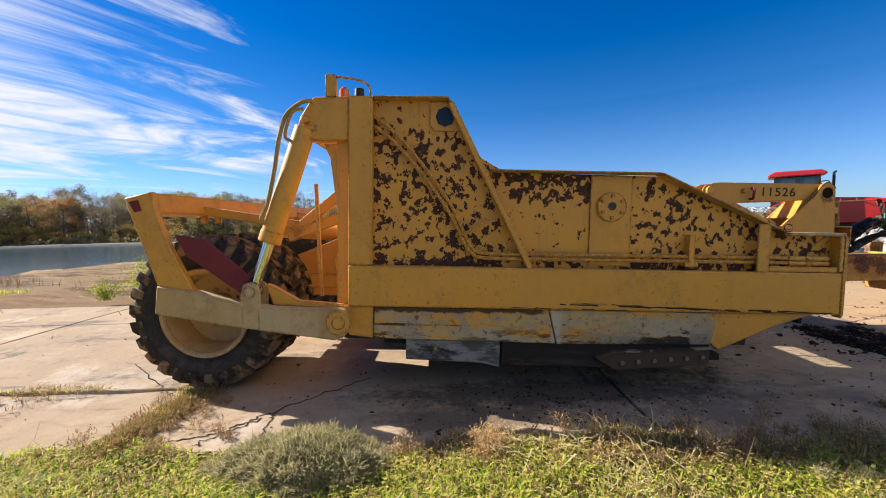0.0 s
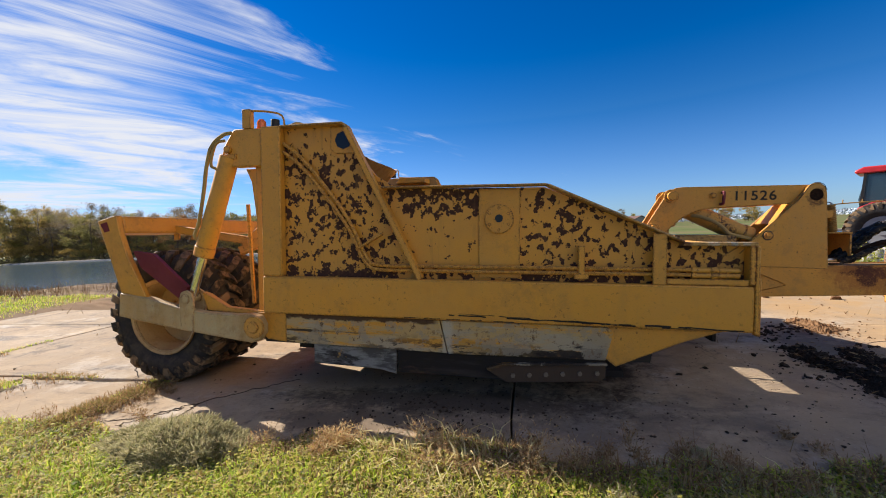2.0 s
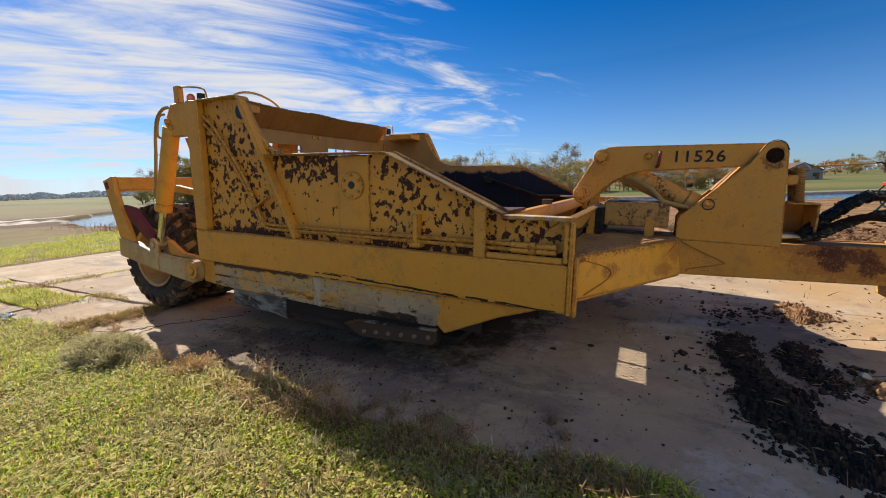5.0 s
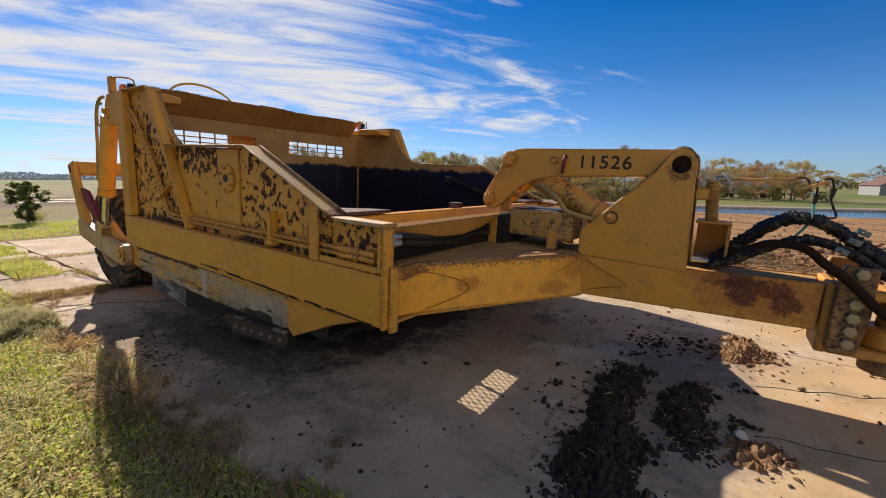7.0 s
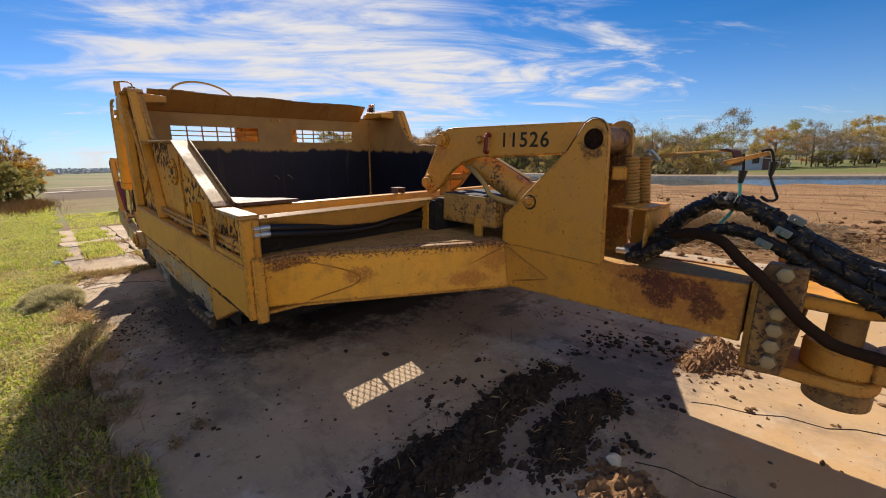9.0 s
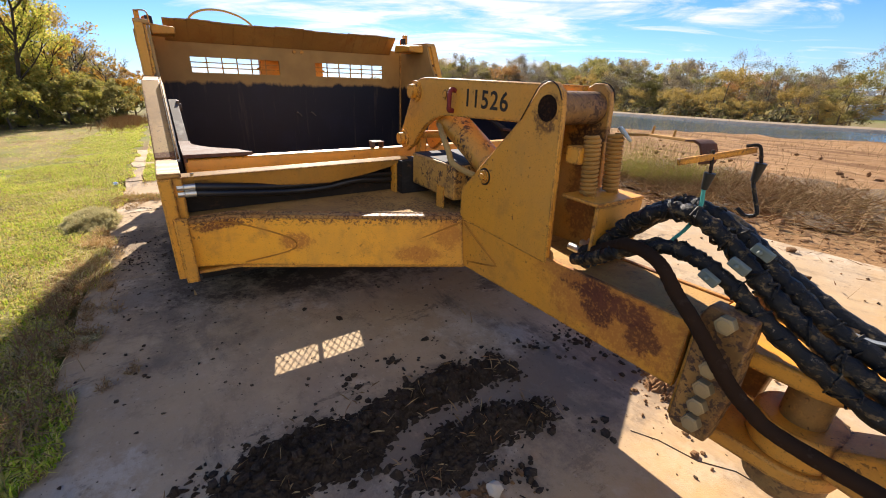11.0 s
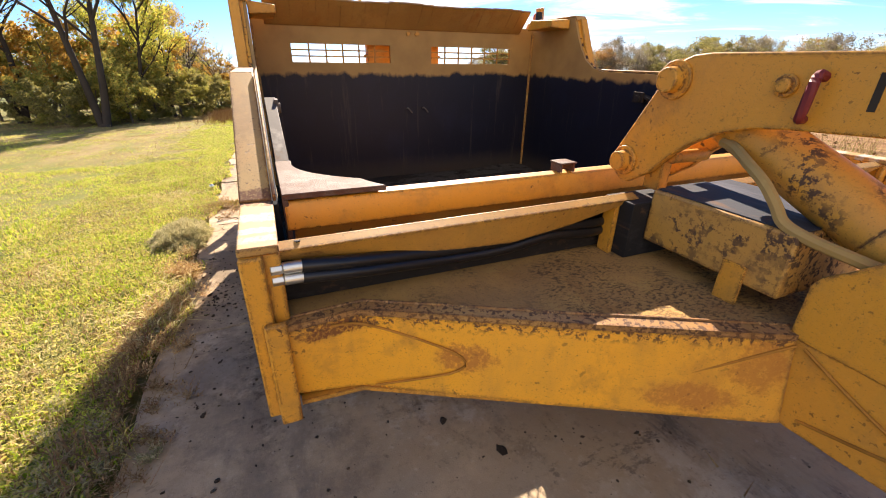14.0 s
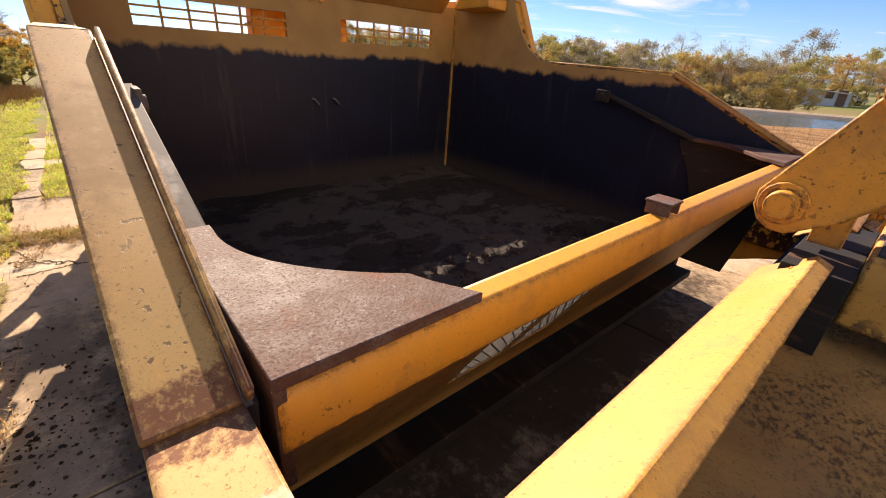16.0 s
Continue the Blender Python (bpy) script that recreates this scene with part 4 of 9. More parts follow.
def make_ground():
    d = steps_out(40, 0.8, 3000, 1.09)
    axis = [-v for v in reversed(d[1:])] + d
    n = len(axis)
    gx, gy = np.meshgrid(np.array(axis), np.array(axis) + 10.0, indexing="ij")
    gz = np.zeros_like(gx)
    wet = inside(gx, gy, POND)
    gz[wet] = -0.9
    # graded dirt lies a hand's width lower and uneven; the near verge a little proud
    rng = np.random.default_rng(5)
    dirt = (gy > 10.5) & ~wet & (gy < 80)
    gz[dirt] += -0.06 + rng.normal(0, 0.035, dirt.sum())
    gz[gy < 2.0] += 0.02
    # the land behind the far bank lies lower than the water
    past = gy - np.interp(gx, [p[0] for p in SHORE], [p[1] for p in SHORE])
    gz[(past > 0) & (past < 4.5)] = -0.24
    gz[(past >= 4.5) & (gx > -74)] = -1.4
    under = (gy > 2.2) & (gy < 10.5) & (gx > -9.4) & (gx < 24)
    gz[under] = -0.14
    verts = [(x, y, z) for x, y, z in zip(gx.ravel().tolist(), gy.ravel().tolist(), gz.ravel().tolist())]
    faces = [(i * n + j, (i + 1) * n + j, (i + 1) * n + j + 1, i * n + j + 1) for i in range(n - 1) for j in range(n - 1)]
    g = raw("ground", verts, faces, M_GROUND, smooth=True)
    tagged(g, "open farm ground of reddish dirt, stubble and grass", "ground", kind="structure")
    w = raw("water", [(x * 1.01, y + (0.8 if y > 36 else -0.5), -0.24) for x, y in POND], [tuple(range(len(POND)))], M_WATER)
    tagged(w, "still grey-blue water of a shallow pond", "water", kind="structure")


make_ground()


def make_bank():
    """Dark rock facing along the far bank with a pale gravel track on its crown."""
    for name, material, off, z, w, h, label in (("rock_facing", M_RIPRAP, 0.5, -0.22, 1.2, 0.20, "dark rock facing along the far pond bank"), ("gravel_track", M_TRACK, 2.6, -0.19, 2.6, 0.08, "brown gravel track on the pond bank")):
        bm = B()
        line = smooth_line([(x, y + off, z) for x, y in SHORE], 8)
        loft(bm, [[p + Vector((0, -w / 2, -h / 2)), p + Vector((0, w / 2, -h / 2)), p + Vector((0, w / 2, h / 2)), p + Vector((0, -w / 2 + 0.3, h / 2))] for p in line])
        tagged(part(name, bm, material), label, "bank", kind="structure")


make_bank()

# ---------------------------------------------------------------- the scraper
scraper = new("towed_scraper")
scraper.matrix_world = MACHINE
tagged(scraper, "worn yellow towed earthmoving scraper with peeling paint, parked on concrete", "scraper")
C = 5.38  # the machine's middle line


CN = 5.345  # the gooseneck's middle line


def both(name, build, material, label="", bevel=0.006, parent=None, mid=C, far_material=None, sharp=38):
    """The part on the near side and its mirror image on the far side."""
    made = []
    for far in (False, True):
        bm = B()
        build(bm)
        if far:
            for v in bm.verts:
                v.co.y = 2 * mid - v.co.y
        made.append(part(name, bm, far_material if far and far_material else material, parent or scraper, label, bevel, sharp))
    return made


PROFILE = [(-0.75, 0.75), (-0.75, 2.49), (-0.02, 2.49), (0.07, 2.30), (0.16, 2.15), (0.27, 2.02), (0.42, 1.935), (0.60, 1.90),
           (1.75, 1.89), (2.81, 1.42), (3.26, 1.405), (3.26, 0.76)]
both("side_panel", lambda bm: slab(bm, PROFILE, 3.495, 3.52), M_FLAKED, "peeling yellow side plate with dark bare steel patches", 0)
INNER = [(-0.90, 0.45), (-0.90, 2.47)] + PROFILE[2:9] + [(2.78, 1.415), (2.60, 0.45)]
both("inner_liner", lambda bm: slab(bm, [(x, z - 0.006) for x, z in INNER], 3.522, 3.55), M_BOWL, "dirt-polished inner bowl side", 0)


def build_beam(bm):
    box(bm, -0.84, 3.285, 3.40, 3.49, 0.75, 1.10)


both("lower_beam", build_beam, M_YELLOW, "long yellow box beam", 0.012)
both("corner_post", lambda bm: box(bm, -0.84, -0.64, 3.403, 3.49, 1.102, 2.50), M_YELLOW, "", 0.012)


def build_rim(bm):
    """The flange round the top of the side, 0.15 wide, following the outline."""
    line = [(-0.64, 2.495), (-0.02, 2.495), (0.01, 2.45)]
    for a, b in zip(line, line[1:]):
        bar(bm, (a[0], 3.475, a[1]), (b[0], 3.475, b[1]), 0.15, 0.018)
    line = [(0.34, 1.91), (1.76, 1.905), (2.80, 1.437)]
    for a, b in zip(line, line[1:]):
        bar(bm, (a[0], 3.4615, a[1]), (b[0], 3.4615, b[1]), 0.127, 0.016)
    # a raised weld and plate edge along the inner side of the sloping flange
    bar(bm, (1.78, 3.536, 1.905), (2.80, 3.536, 1.445), 0.014, 0.040)
    box(bm, 2.79, 3.30, 3.40, 3.528, 1.405, 1.435)


both("rim_flange", build_rim, M_RIMTOP, "", 0.006)
both("diagonal_brace", lambda bm: bar(bm, (0.0, 3.448, 2.46), (0.695, 3.448, 1.10), 0.09, 0.05), M_YELLOW, "", 0.005)
both("upright_bar", lambda bm: box(bm, 2.575, 2.675, 3.402, 3.42, 1.10, 1.50), M_YELLOW, "", 0.004)


def build_end(bm):
    box(bm, 3.287, 3.32, 3.40, 3.475, 0.74, 1.405)
    box(bm, 3.322, 3.35, 3.44, 3.515, 0.715, 1.16)
    box(bm, 3.25, 3.287, 3.40, 3.528, 1.11, 1.404)


both("end_plate", build_end, M_YELLOW_ARM, "", 0.008)


def build_corner_plate(bm):
    outer = [(-0.17, 2.48), (-0.02, 2.48), (0.10, 2.235), (-0.12, 2.235), (-0.17, 2.28)]
    slab(bm, outer, 3.478, 3.494)


both("corner_plate", build_corner_plate, M_YELLOW, "", 0.003)
both("light_hole", lambda bm: rod(bm, (-0.04, 3.479, 2.355), (-0.04, 3.472, 2.355), 0.082, seg=8), M_HOSE, "dark greasy octagonal opening", 0)


def build_cover(bm):
    box(bm, 1.20, 1.55, 3.478, 3.494, 1.12, 1.885)


covers = both("cover_plate", build_cover, M_YELLOW, "yellow cover plate with a bolted round hub", 0.003)
for cov, side in zip(covers, (1, -1)):
    Y = lambda y: y if side == 1 else 2 * C - y
    bm = B(); rod(bm, (1.375, Y(3.478), 1.625), (1.375, Y(3.455), 1.625), 0.125, seg=28)
    part("hub_disc", bm, M_YELLOW_ARM, cov, bevel=0.004)
    bm = B(); rod(bm, (1.375, Y(3.456), 1.63), (1.375, Y(3.448), 1.63), 0.034, seg=14)
    part("hub_hole", bm, M_HOSE, cov, "dark hole with pale grease")
    for i in range(6):
        a = radians(90 + 60 * i)
        bm = B(); rod(bm, (1.375 + 0.092 * math.cos(a), Y(3.456), 1.625 + 0.092 * math.sin(a)), (1.375 + 0.092 * math.cos(a), Y(3.438), 1.625 + 0.092 * math.sin(a)), 0.016, seg=6)
        part("bolt", bm, M_YELLOW_ARM, cov)


def build_pipe(offset):
    def f(bm):
        o = offset
        tube(bm, [(-0.63, 3.45, 2.31 + o), (-0.44, 3.45, 2.16 + o), (-0.18, 3.45, 1.86 + o), (0.02, 3.45, 1.58 + o), (0.13, 3.45, 1.36 + o), (0.20, 3.45, 1.245 + o * 0.6),
                  (0.31, 3.45, 1.20 + o * 0.5), (0.8, 3.45, 1.196 + o * 0.5), (1.8, 3.45, 1.198 + o * 0.5), (2.9, 3.45, 1.20 + o * 0.5)], 0.016, 8, 5)
    return f


both("hydraulic_pipe", build_pipe(0.035), M_YELLOW, "", 0)
both("hydraulic_pipe", build_pipe(-0.045), M_YELLOW, "", 0)


both("pipe_clamp", lambda bm: bar(bm, (0.10, 3.43, 1.36), (0.34, 3.43, 1.50), 0.02, 0.05, up=(0, 1, 0)), M_YELLOW, "", 0.002)
both("pipe_clamp", lambda bm: (box(bm, 2.02, 2.07, 3.425, 3.494, 1.12, 1.40), box(bm, 1.99, 2.10, 3.42, 3.494, 1.13, 1.17)), M_YELLOW, "", 0.002)


def build_fittings(bm):
    for z in (1.215, 1.175):
        rod(bm, (2.86, 3.45, z), (3.0, 3.45, z), 0.024, seg=10)
        rod(bm, (3.0, 3.45, z), (3.05, 3.45, z), 0.030, seg=6)
        rod(bm, (3.05, 3.45, z), (3.20, 3.45, z), 0.022, seg=10)


both("pipe_fitting", build_fittings, M_YELLOW_ARM, "", 0.002)
both("tray_bar", lambda bm: box(bm, 2.68, 3.25, 3.41, 3.43, 1.105, 1.15), M_YELLOW, "", 0.003)


def build_skirt_a(bm):
    slab(bm, [(-0.62, 0.745), (-0.62, 0.475), (0.93, 0.455), (0.86, 0.745)], 3.43, 3.50)


def build_skirt_b(bm):
    slab(bm, [(0.87, 0.745), (0.94, 0.45), (2.24, 0.47), (2.30, 0.70), (2.25, 0.745)], 3.425, 3.50)


def build_skirt_c(bm):
    slab(bm, [(2.25, 0.745), (2.22, 0.50), (2.32, 0.42), (2.80, 0.64), (3.10, 0.745)], 3.44, 3.50)


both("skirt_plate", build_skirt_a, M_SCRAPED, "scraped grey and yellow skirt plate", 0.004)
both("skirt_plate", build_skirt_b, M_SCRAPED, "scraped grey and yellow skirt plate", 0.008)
both("skirt_plate", build_skirt_c, M_YELLOW_RUSTY, "", 0.004)
both("rear_skirt_plate", lambda bm: slab(bm, [(-0.95, 0.745), (-0.98, 0.62), (-0.83, 0.49), (-0.63, 0.47), (-0.63, 0.745)], 3.45, 3.52), M_YELLOW, "", 0.004)
both("skid_plate", lambda bm: slab(bm, [(-0.35, 0.47), (-0.35, 0.285), (0.30, 0.265), (0.46, 0.23), (0.46, 0.46)], 3.455, 3.53), M_SCUFFED, "scuffed grey skid plate", 0.006)
both("skid_plate", lambda bm: slab(bm, [(0.475, 0.46), (0.475, 0.25), (1.45, 0.245), (2.25, 0.30), (2.25, 0.47)], 3.45, 3.53), M_SKID, "dark worn skid plate", 0.006)
edges = both("cutting_edge", lambda bm: slab(bm, [(1.28, 0.33), (1.42, 0.385), (2.24, 0.43), (2.24, 0.33), (2.20, 0.295), (1.45, 0.235)], 3.425, 3.452), M_EDGE, "worn bolted cutting edge", 0.004)
both("edge_ledge", lambda bm: slab(bm, [(1.27, 0.345), (1.42, 0.400), (2.25, 0.448), (2.25, 0.432), (1.43, 0.384), (1.30, 0.330)], 3.405, 3.46), M_SCRAPED, "dusty ledge over the cutting edge", 0.003)
for ed, side in zip(edges, (1, -1)):
    for i in range(6):
        bm = B()
        y0, y1 = (3.425, 3.405) if side == 1 else (2 * C - 3.425, 2 * C - 3.405)
        x = 1.50 + 0.135 * i
        rod(bm, (x, y0, 0.30 + 0.013 * i), (x, y1, 0.30 + 0.013 * i), 0.019, seg=6)
        part("bolt", bm, M_BOLTCAP, ed)


def build_scuff(bm):
    """Black scores dragged along the foot of the beam."""
    rng = random.Random(3)
    for x, end, z0, z1, thick in ((0.95, 3.26, 0.800, 0.762, 0.010), (0.55, 1.5, 0.765, 0.757, 0.006), (1.9, 3.27, 0.778, 0.756, 0.008), (1.0, 1.6, 0.812, 0.800, 0.005)):
        x0 = x
        z = z0
        while x < end:
            L = rng.uniform(0.03, 0.11)
            nz = z0 + (z1 - z0) * (x + L - x0) / (end - x0) + rng.gauss(0, 0.0025)
            if rng.random() > 0.18:
                bar(bm, (x, 3.3985, z), (x + L, 3.3985, nz), 0.004, thick * rng.uniform(0.25, 1.5))
            x, z = x + L, nz


for lip in both("torn_lip", build_scuff, M_SCRATCH, "dark torn steel lip under the beam", 0):
    tagged(lip, "black scores along the foot of the beam", kind="stuff")

# bowl floor, back wall (ejector) and its top
bm = B(); box(bm, -0.55, 2.20, 3.545, 2 * C - 3.545, 0.40, 0.45)
part("bowl_floor", bm, M_SKID, scraper, "worn steel bowl floor under dirt")
bm = B(); box(bm, 2.18, 2.40, 3.535, 2 * C - 3.535, 0.30, 0.36)
part("blade", bm, M_SKID, scraper, "worn cutting blade across the bowl", 0.006)


def dirt_bed():
    rng = np.random.default_rng(8)
    nx, ny = 46, 52
    xs, ys = np.linspace(-0.92, 2.25, nx), np.linspace(3.555, 2 * C - 3.555, ny)
    vs = []
    for x in xs:
        for y in ys:
            rough = max(0.12, min(1.0, (x - 0.6) / 0.8))
            h = 0.025 * noise.noise((x * 2.0, y * 2.0, 1.0)) + rough * (0.03 * noise.noise((x * 7, y * 7, 2.0)) + 0.012 * rng.normal())
            pile = 0.07 * math.exp(-((x - 1.8) / 0.5) ** 2) + 0.03 * math.exp(-((y - 6.9) / 0.4) ** 2)
            vs.append((float(x), float(y), 0.50 + h + pile))
    fs = [(i * ny + j, (i + 1) * ny + j, (i + 1) * ny + j + 1, i * ny + j + 1) for i in range(nx - 1) for j in range(ny - 1)]
    ob = raw("dirt_bed", vs, fs, M_BOWLDIRT, smooth=True)
    ob.matrix_world = MACHINE
    tagged(ob, "dry lumpy dirt left on the scraper bowl floor", "dirt", kind="stuff")


dirt_bed()


def bowl_rubble():
    """Crumbs, clods and straws thrown over the bowl floor, thickest toward the blade."""
    rng = random.Random(19)
    verts, faces = [], []
    for i in range(1500):
        x = 2.15 - abs(rng.gauss(0, 0.75))
        y = rng.uniform(3.62, 2 * C - 3.62)
        if x < -0.85:
            continue
        z = 0.50 + 0.025 * noise.noise((x * 2.0, y * 2.0, 1.0)) + 0.07 * math.exp(-((x - 1.8) / 0.5) ** 2) + 0.03 * math.exp(-((y - 6.9) / 0.4) ** 2)
        r = 0.005 + 0.026 * rng.random() ** 3.5
        c = Vector((x, y, z + 0.3 * r))
        k = len(verts)
        for v in ((1, 0, 0), (-1, 0, 0), (0, 1, 0), (0, -1, 0), (0, 0, 1), (0, 0, -1)):
            verts.append(c + Vector(v) * r * rng.uniform(0.5, 1.3) + Vector((rng.gauss(0, 0.2), rng.gauss(0, 0.2), 0)) * r)
        faces += [(k, k + 2, k + 4), (k + 2, k + 1, k + 4), (k + 1, k + 3, k + 4), (k + 3, k, k + 4), (k + 2, k, k + 5), (k + 1, k + 2, k + 5), (k + 3, k + 1, k + 5), (k, k + 3, k + 5)]
    ob = raw("bowl_rubble", verts, faces, M_BOWLDIRT)
    ob.matrix_world = MACHINE
    tagged(ob, "crumbled clods of dry dirt in the bowl", "dirt", kind="stuff")


bowl_rubble()
YB = 2 * C - 3.555
WIN = ((3.95, 5.13), (5.68, 6.86))


def holed(bm, ys, zs, open_cells, place, depth):
    """A plate cut into cells by ys and zs, one connected solid, without the open cells."""
    front, back = {}, {}
    cells = [(i, j) for i in range(len(ys) - 1) for j in range(len(zs) - 1) if (i, j) not in open_cells]
    for i, j in cells:
        for c in ((i, j), (i + 1, j), (i + 1, j + 1), (i, j + 1)):
            if c not in front:
                front[c] = bm.verts.new(place(ys[c[0]], zs[c[1]], 0.0))
                back[c] = bm.verts.new(place(ys[c[0]], zs[c[1]], depth))
    full = set(cells)
    for i, j in cells:
        q = [(i, j), (i + 1, j), (i + 1, j + 1), (i, j + 1)]
        bm.faces.new([front[c] for c in q]); bm.faces.new([back[c] for c in reversed(q)])
        for (a, c), n in zip(zip(q, q[1:] + q[:1]), ((i, j - 1), (i + 1, j), (i, j + 1), (i - 1, j))):
            if n not in full:
                bm.faces.new((front[a], back[a], back[c], front[c]))


def build_back(bm):
    ys = [3.555, WIN[0][0], WIN[0][1], WIN[1][0], WIN[1][1], YB]
    holed(bm, ys, [0.45, 1.95, 2.15, 2.40], {(1, 1), (3, 1)}, lambda y, z, d: (-0.90 - d, y, z), 0.03)


bm = B(); build_back(bm)
ejector = part("ejector_wall", bm, M_BOWL, scraper, "ejector wall, dark polished steel below old yellow paint")
bm = B()
holed(bm, [3.555, WIN[0][0], WIN[0][1], WIN[1][0], WIN[1][1], YB], [0.45, 1.95, 2.15, 2.40], {(1, 1), (3, 1)}, lambda y, z, d: (-0.934 - d, y, z), 0.012)
part("ejector_back", bm, M_RIMTOP, ejector, "yellow-painted back of the ejector wall")
both("rear_corner_plate", lambda bm: slab(bm, [(-0.955, 0.75), (-0.955, 2.46), (-0.752, 2.46), (-0.752, 0.75)], 3.497, 3.516), M_YELLOW, "", 0.002)
for a, b in WIN:
    bm = B()
    for z in (2.017, 2.083):
        box(bm, -0.925, -0.905, a, b, z - 0.007, z + 0.007)
    for i in range(1, 6):
        y = a + (b - a) * i / 6
        box(bm, -0.922, -0.908, y - 0.008, y + 0.008, 1.95, 2.15)
    part("grille", bm, M_YELLOW, ejector)
for y in (5.36, 5.585):
    bm = B(); tube(bm, [(-0.90, y - 0.03, 1.40), (-0.86, y - 0.03, 1.41), (-0.84, y, 1.38), (-0.86, y + 0.03, 1.35), (-0.90, y + 0.03, 1.36)], 0.009, 6, 3)
    part("lifting_eye", bm, M_GREYSKID, ejector)
    bm = B(); rod(bm, (-0.90, y * 0.5 + C * 0.5, 2.29), (-0.88, y * 0.5 + C * 0.5, 2.29), 0.028, seg=14)
    part("bolt", bm, M_YELLOW_ARM, ejector)


bm = B(); slab(bm, [(-0.932, 2.176), (-0.932, 2.19), (-1.30, 2.23), (-1.30, 2.216)], 3.62, 2 * C - 3.62)
part("rear_ledge", bm, M_YELLOW, ejector, "", 0.003)


def build_spill(bm):
    rng = random.Random(4)
    n = 24
    for i in range(n):
        y0, y1 = 3.70 + (6.98 - 3.70) * i / n, 3.70 + (6.98 - 3.70) * (i + 1) / n
        s = 0.012 * math.sin(i * 0.7) + rng.uniform(-0.006, 0.006)
        slab(bm, [(-0.89, 2.33), (-0.64, 2.575 + s), (-0.655, 2.59 + s), (-0.905, 2.345)], y0, y1)


bm = B(); build_spill(bm)
bmesh.ops.remove_doubles(bm, verts=bm.verts[:], dist=0.0005)
M_SPILL = painted("rusty_spill_plate", dirt=0.9, chips=0.4, rust=1.0, seed=9.0, color=(0.34, 0.17, 0.045))
part("spill_plate", bm, M_SPILL, scraper, "bent rusty brown spill plate")
both("stop_bracket", lambda bm: loft(bm, [[(x, 3.555, z) for x, z in ((-0.66, 2.36), (-0.10, 2.36), (-0.10, 2.47), (-0.60, 2.50))], [(x, 3.80, z) for x, z in ((-0.66, 2.36), (-0.14, 2.38), (-0.14, 2.45), (-0.60, 2.48))]]), M_YELLOW, "", 0.008)

# apron across the front of the bowl
bm = B(); slab(bm, [(2.71, 1.285), (2.80, 1.285), (2.80, 1.395), (2.785, 1.418), (2.725, 1.425), (2.71, 1.41)], 3.57, 2 * C - 3.57)
part("apron_beam", bm, M_YELLOW_RUSTY, scraper, "rust-stained orange-yellow apron beam", 0.008)


def build_gusset(bm):
    arc = [((1 - t) ** 2 * 2.16 + 2 * t * (1 - t) * 2.42 + t * t * 2.64, (1 - t) ** 2 * 3.65 + 2 * t * (1 - t) * 3.62 + t * t * 3.945) for t in [i / 10 for i in range(11)]]
    sheet(bm, [(2.80, 3.565), (2.80, 4.03), (2.70, 3.97)] + arc[::-1] + [(2.12, 3.65), (2.12, 3.565)], 1.428, 1.455)


both("rust_gusset", build_gusset, M_RUST, "rusted bare steel corner gusset", 0.004)
# far-side copies are set darker than the near ones
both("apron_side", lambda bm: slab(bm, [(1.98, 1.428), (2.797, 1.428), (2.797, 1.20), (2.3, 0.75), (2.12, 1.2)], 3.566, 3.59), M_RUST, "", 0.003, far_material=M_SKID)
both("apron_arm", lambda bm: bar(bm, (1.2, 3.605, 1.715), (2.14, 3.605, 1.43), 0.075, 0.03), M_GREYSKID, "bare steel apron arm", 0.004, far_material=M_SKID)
both("arm_bolt", lambda bm: (rod(bm, (1.27, 3.67, 1.66), (1.27, 3.56, 1.66), 0.035, seg=12), box(bm, 1.20, 1.33, 3.63, 3.655, 1.62, 1.72)), M_GREYSKID, "", 0.003, far_material=M_SKID)

# apron face with its expanded-metal windows
FT, FB = (2.74, 1.285), (2.27, 0.46)


def face_pt(s, y, out=0.0):
    return (FT[0] + (FB[0] - FT[0]) * s + out * 0.87, y, FT[1] + (FB[1] - FT[1]) * s - out * 0.49)


MESH = ((4.24, 4.88),)
S0, S1 = 0.14, 0.535
bm = B()
holed(bm, [3.60, MESH[0][0], 4.545, 4.575, MESH[0][1], 2 * C - 3.60], [0.0, S0, S1, 1.0], {(1, 1), (3, 1)}, lambda y, s, d: face_pt(s, y, d), 0.018)
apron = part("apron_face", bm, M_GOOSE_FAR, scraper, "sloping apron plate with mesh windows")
for a, b in MESH:
    bm = B()
    ny, ns = 12, 6
    for i in range(ny):
        for j in range(ns):
            y0, y1 = a + (b - a) * i / ny, a + (b - a) * (i + 1) / ny
            s0, s1 = S0 + (S1 - S0) * j / ns, S0 + (S1 - S0) * (j + 1) / ns
            ym, sm = (y0 + y1) / 2, (s0 + s1) / 2
            for p, q in (((s0, ym), (sm, y0)), ((s0, ym), (sm, y1)), ((s1, ym), (sm, y0)), ((s1, ym), (sm, y1))):
                bar(bm, face_pt(*p, 0.009), face_pt(*q, 0.009), 0.006, 0.004)
    part("expanded_mesh", bm, M_GREYSKID, apron, "expanded metal mesh")
bm = B(); box(bm, 2.70, 2.79, 5.03, 5.045, 1.424, 1.468); box(bm, 2.70, 2.79, 5.115, 5.13, 1.424, 1.468); box(bm, 2.695, 2.795, 5.025, 5.135, 1.4685, 1.478)
part("apron_tab", bm, M_RUST, scraper, "rusty welded tab", 0.002)

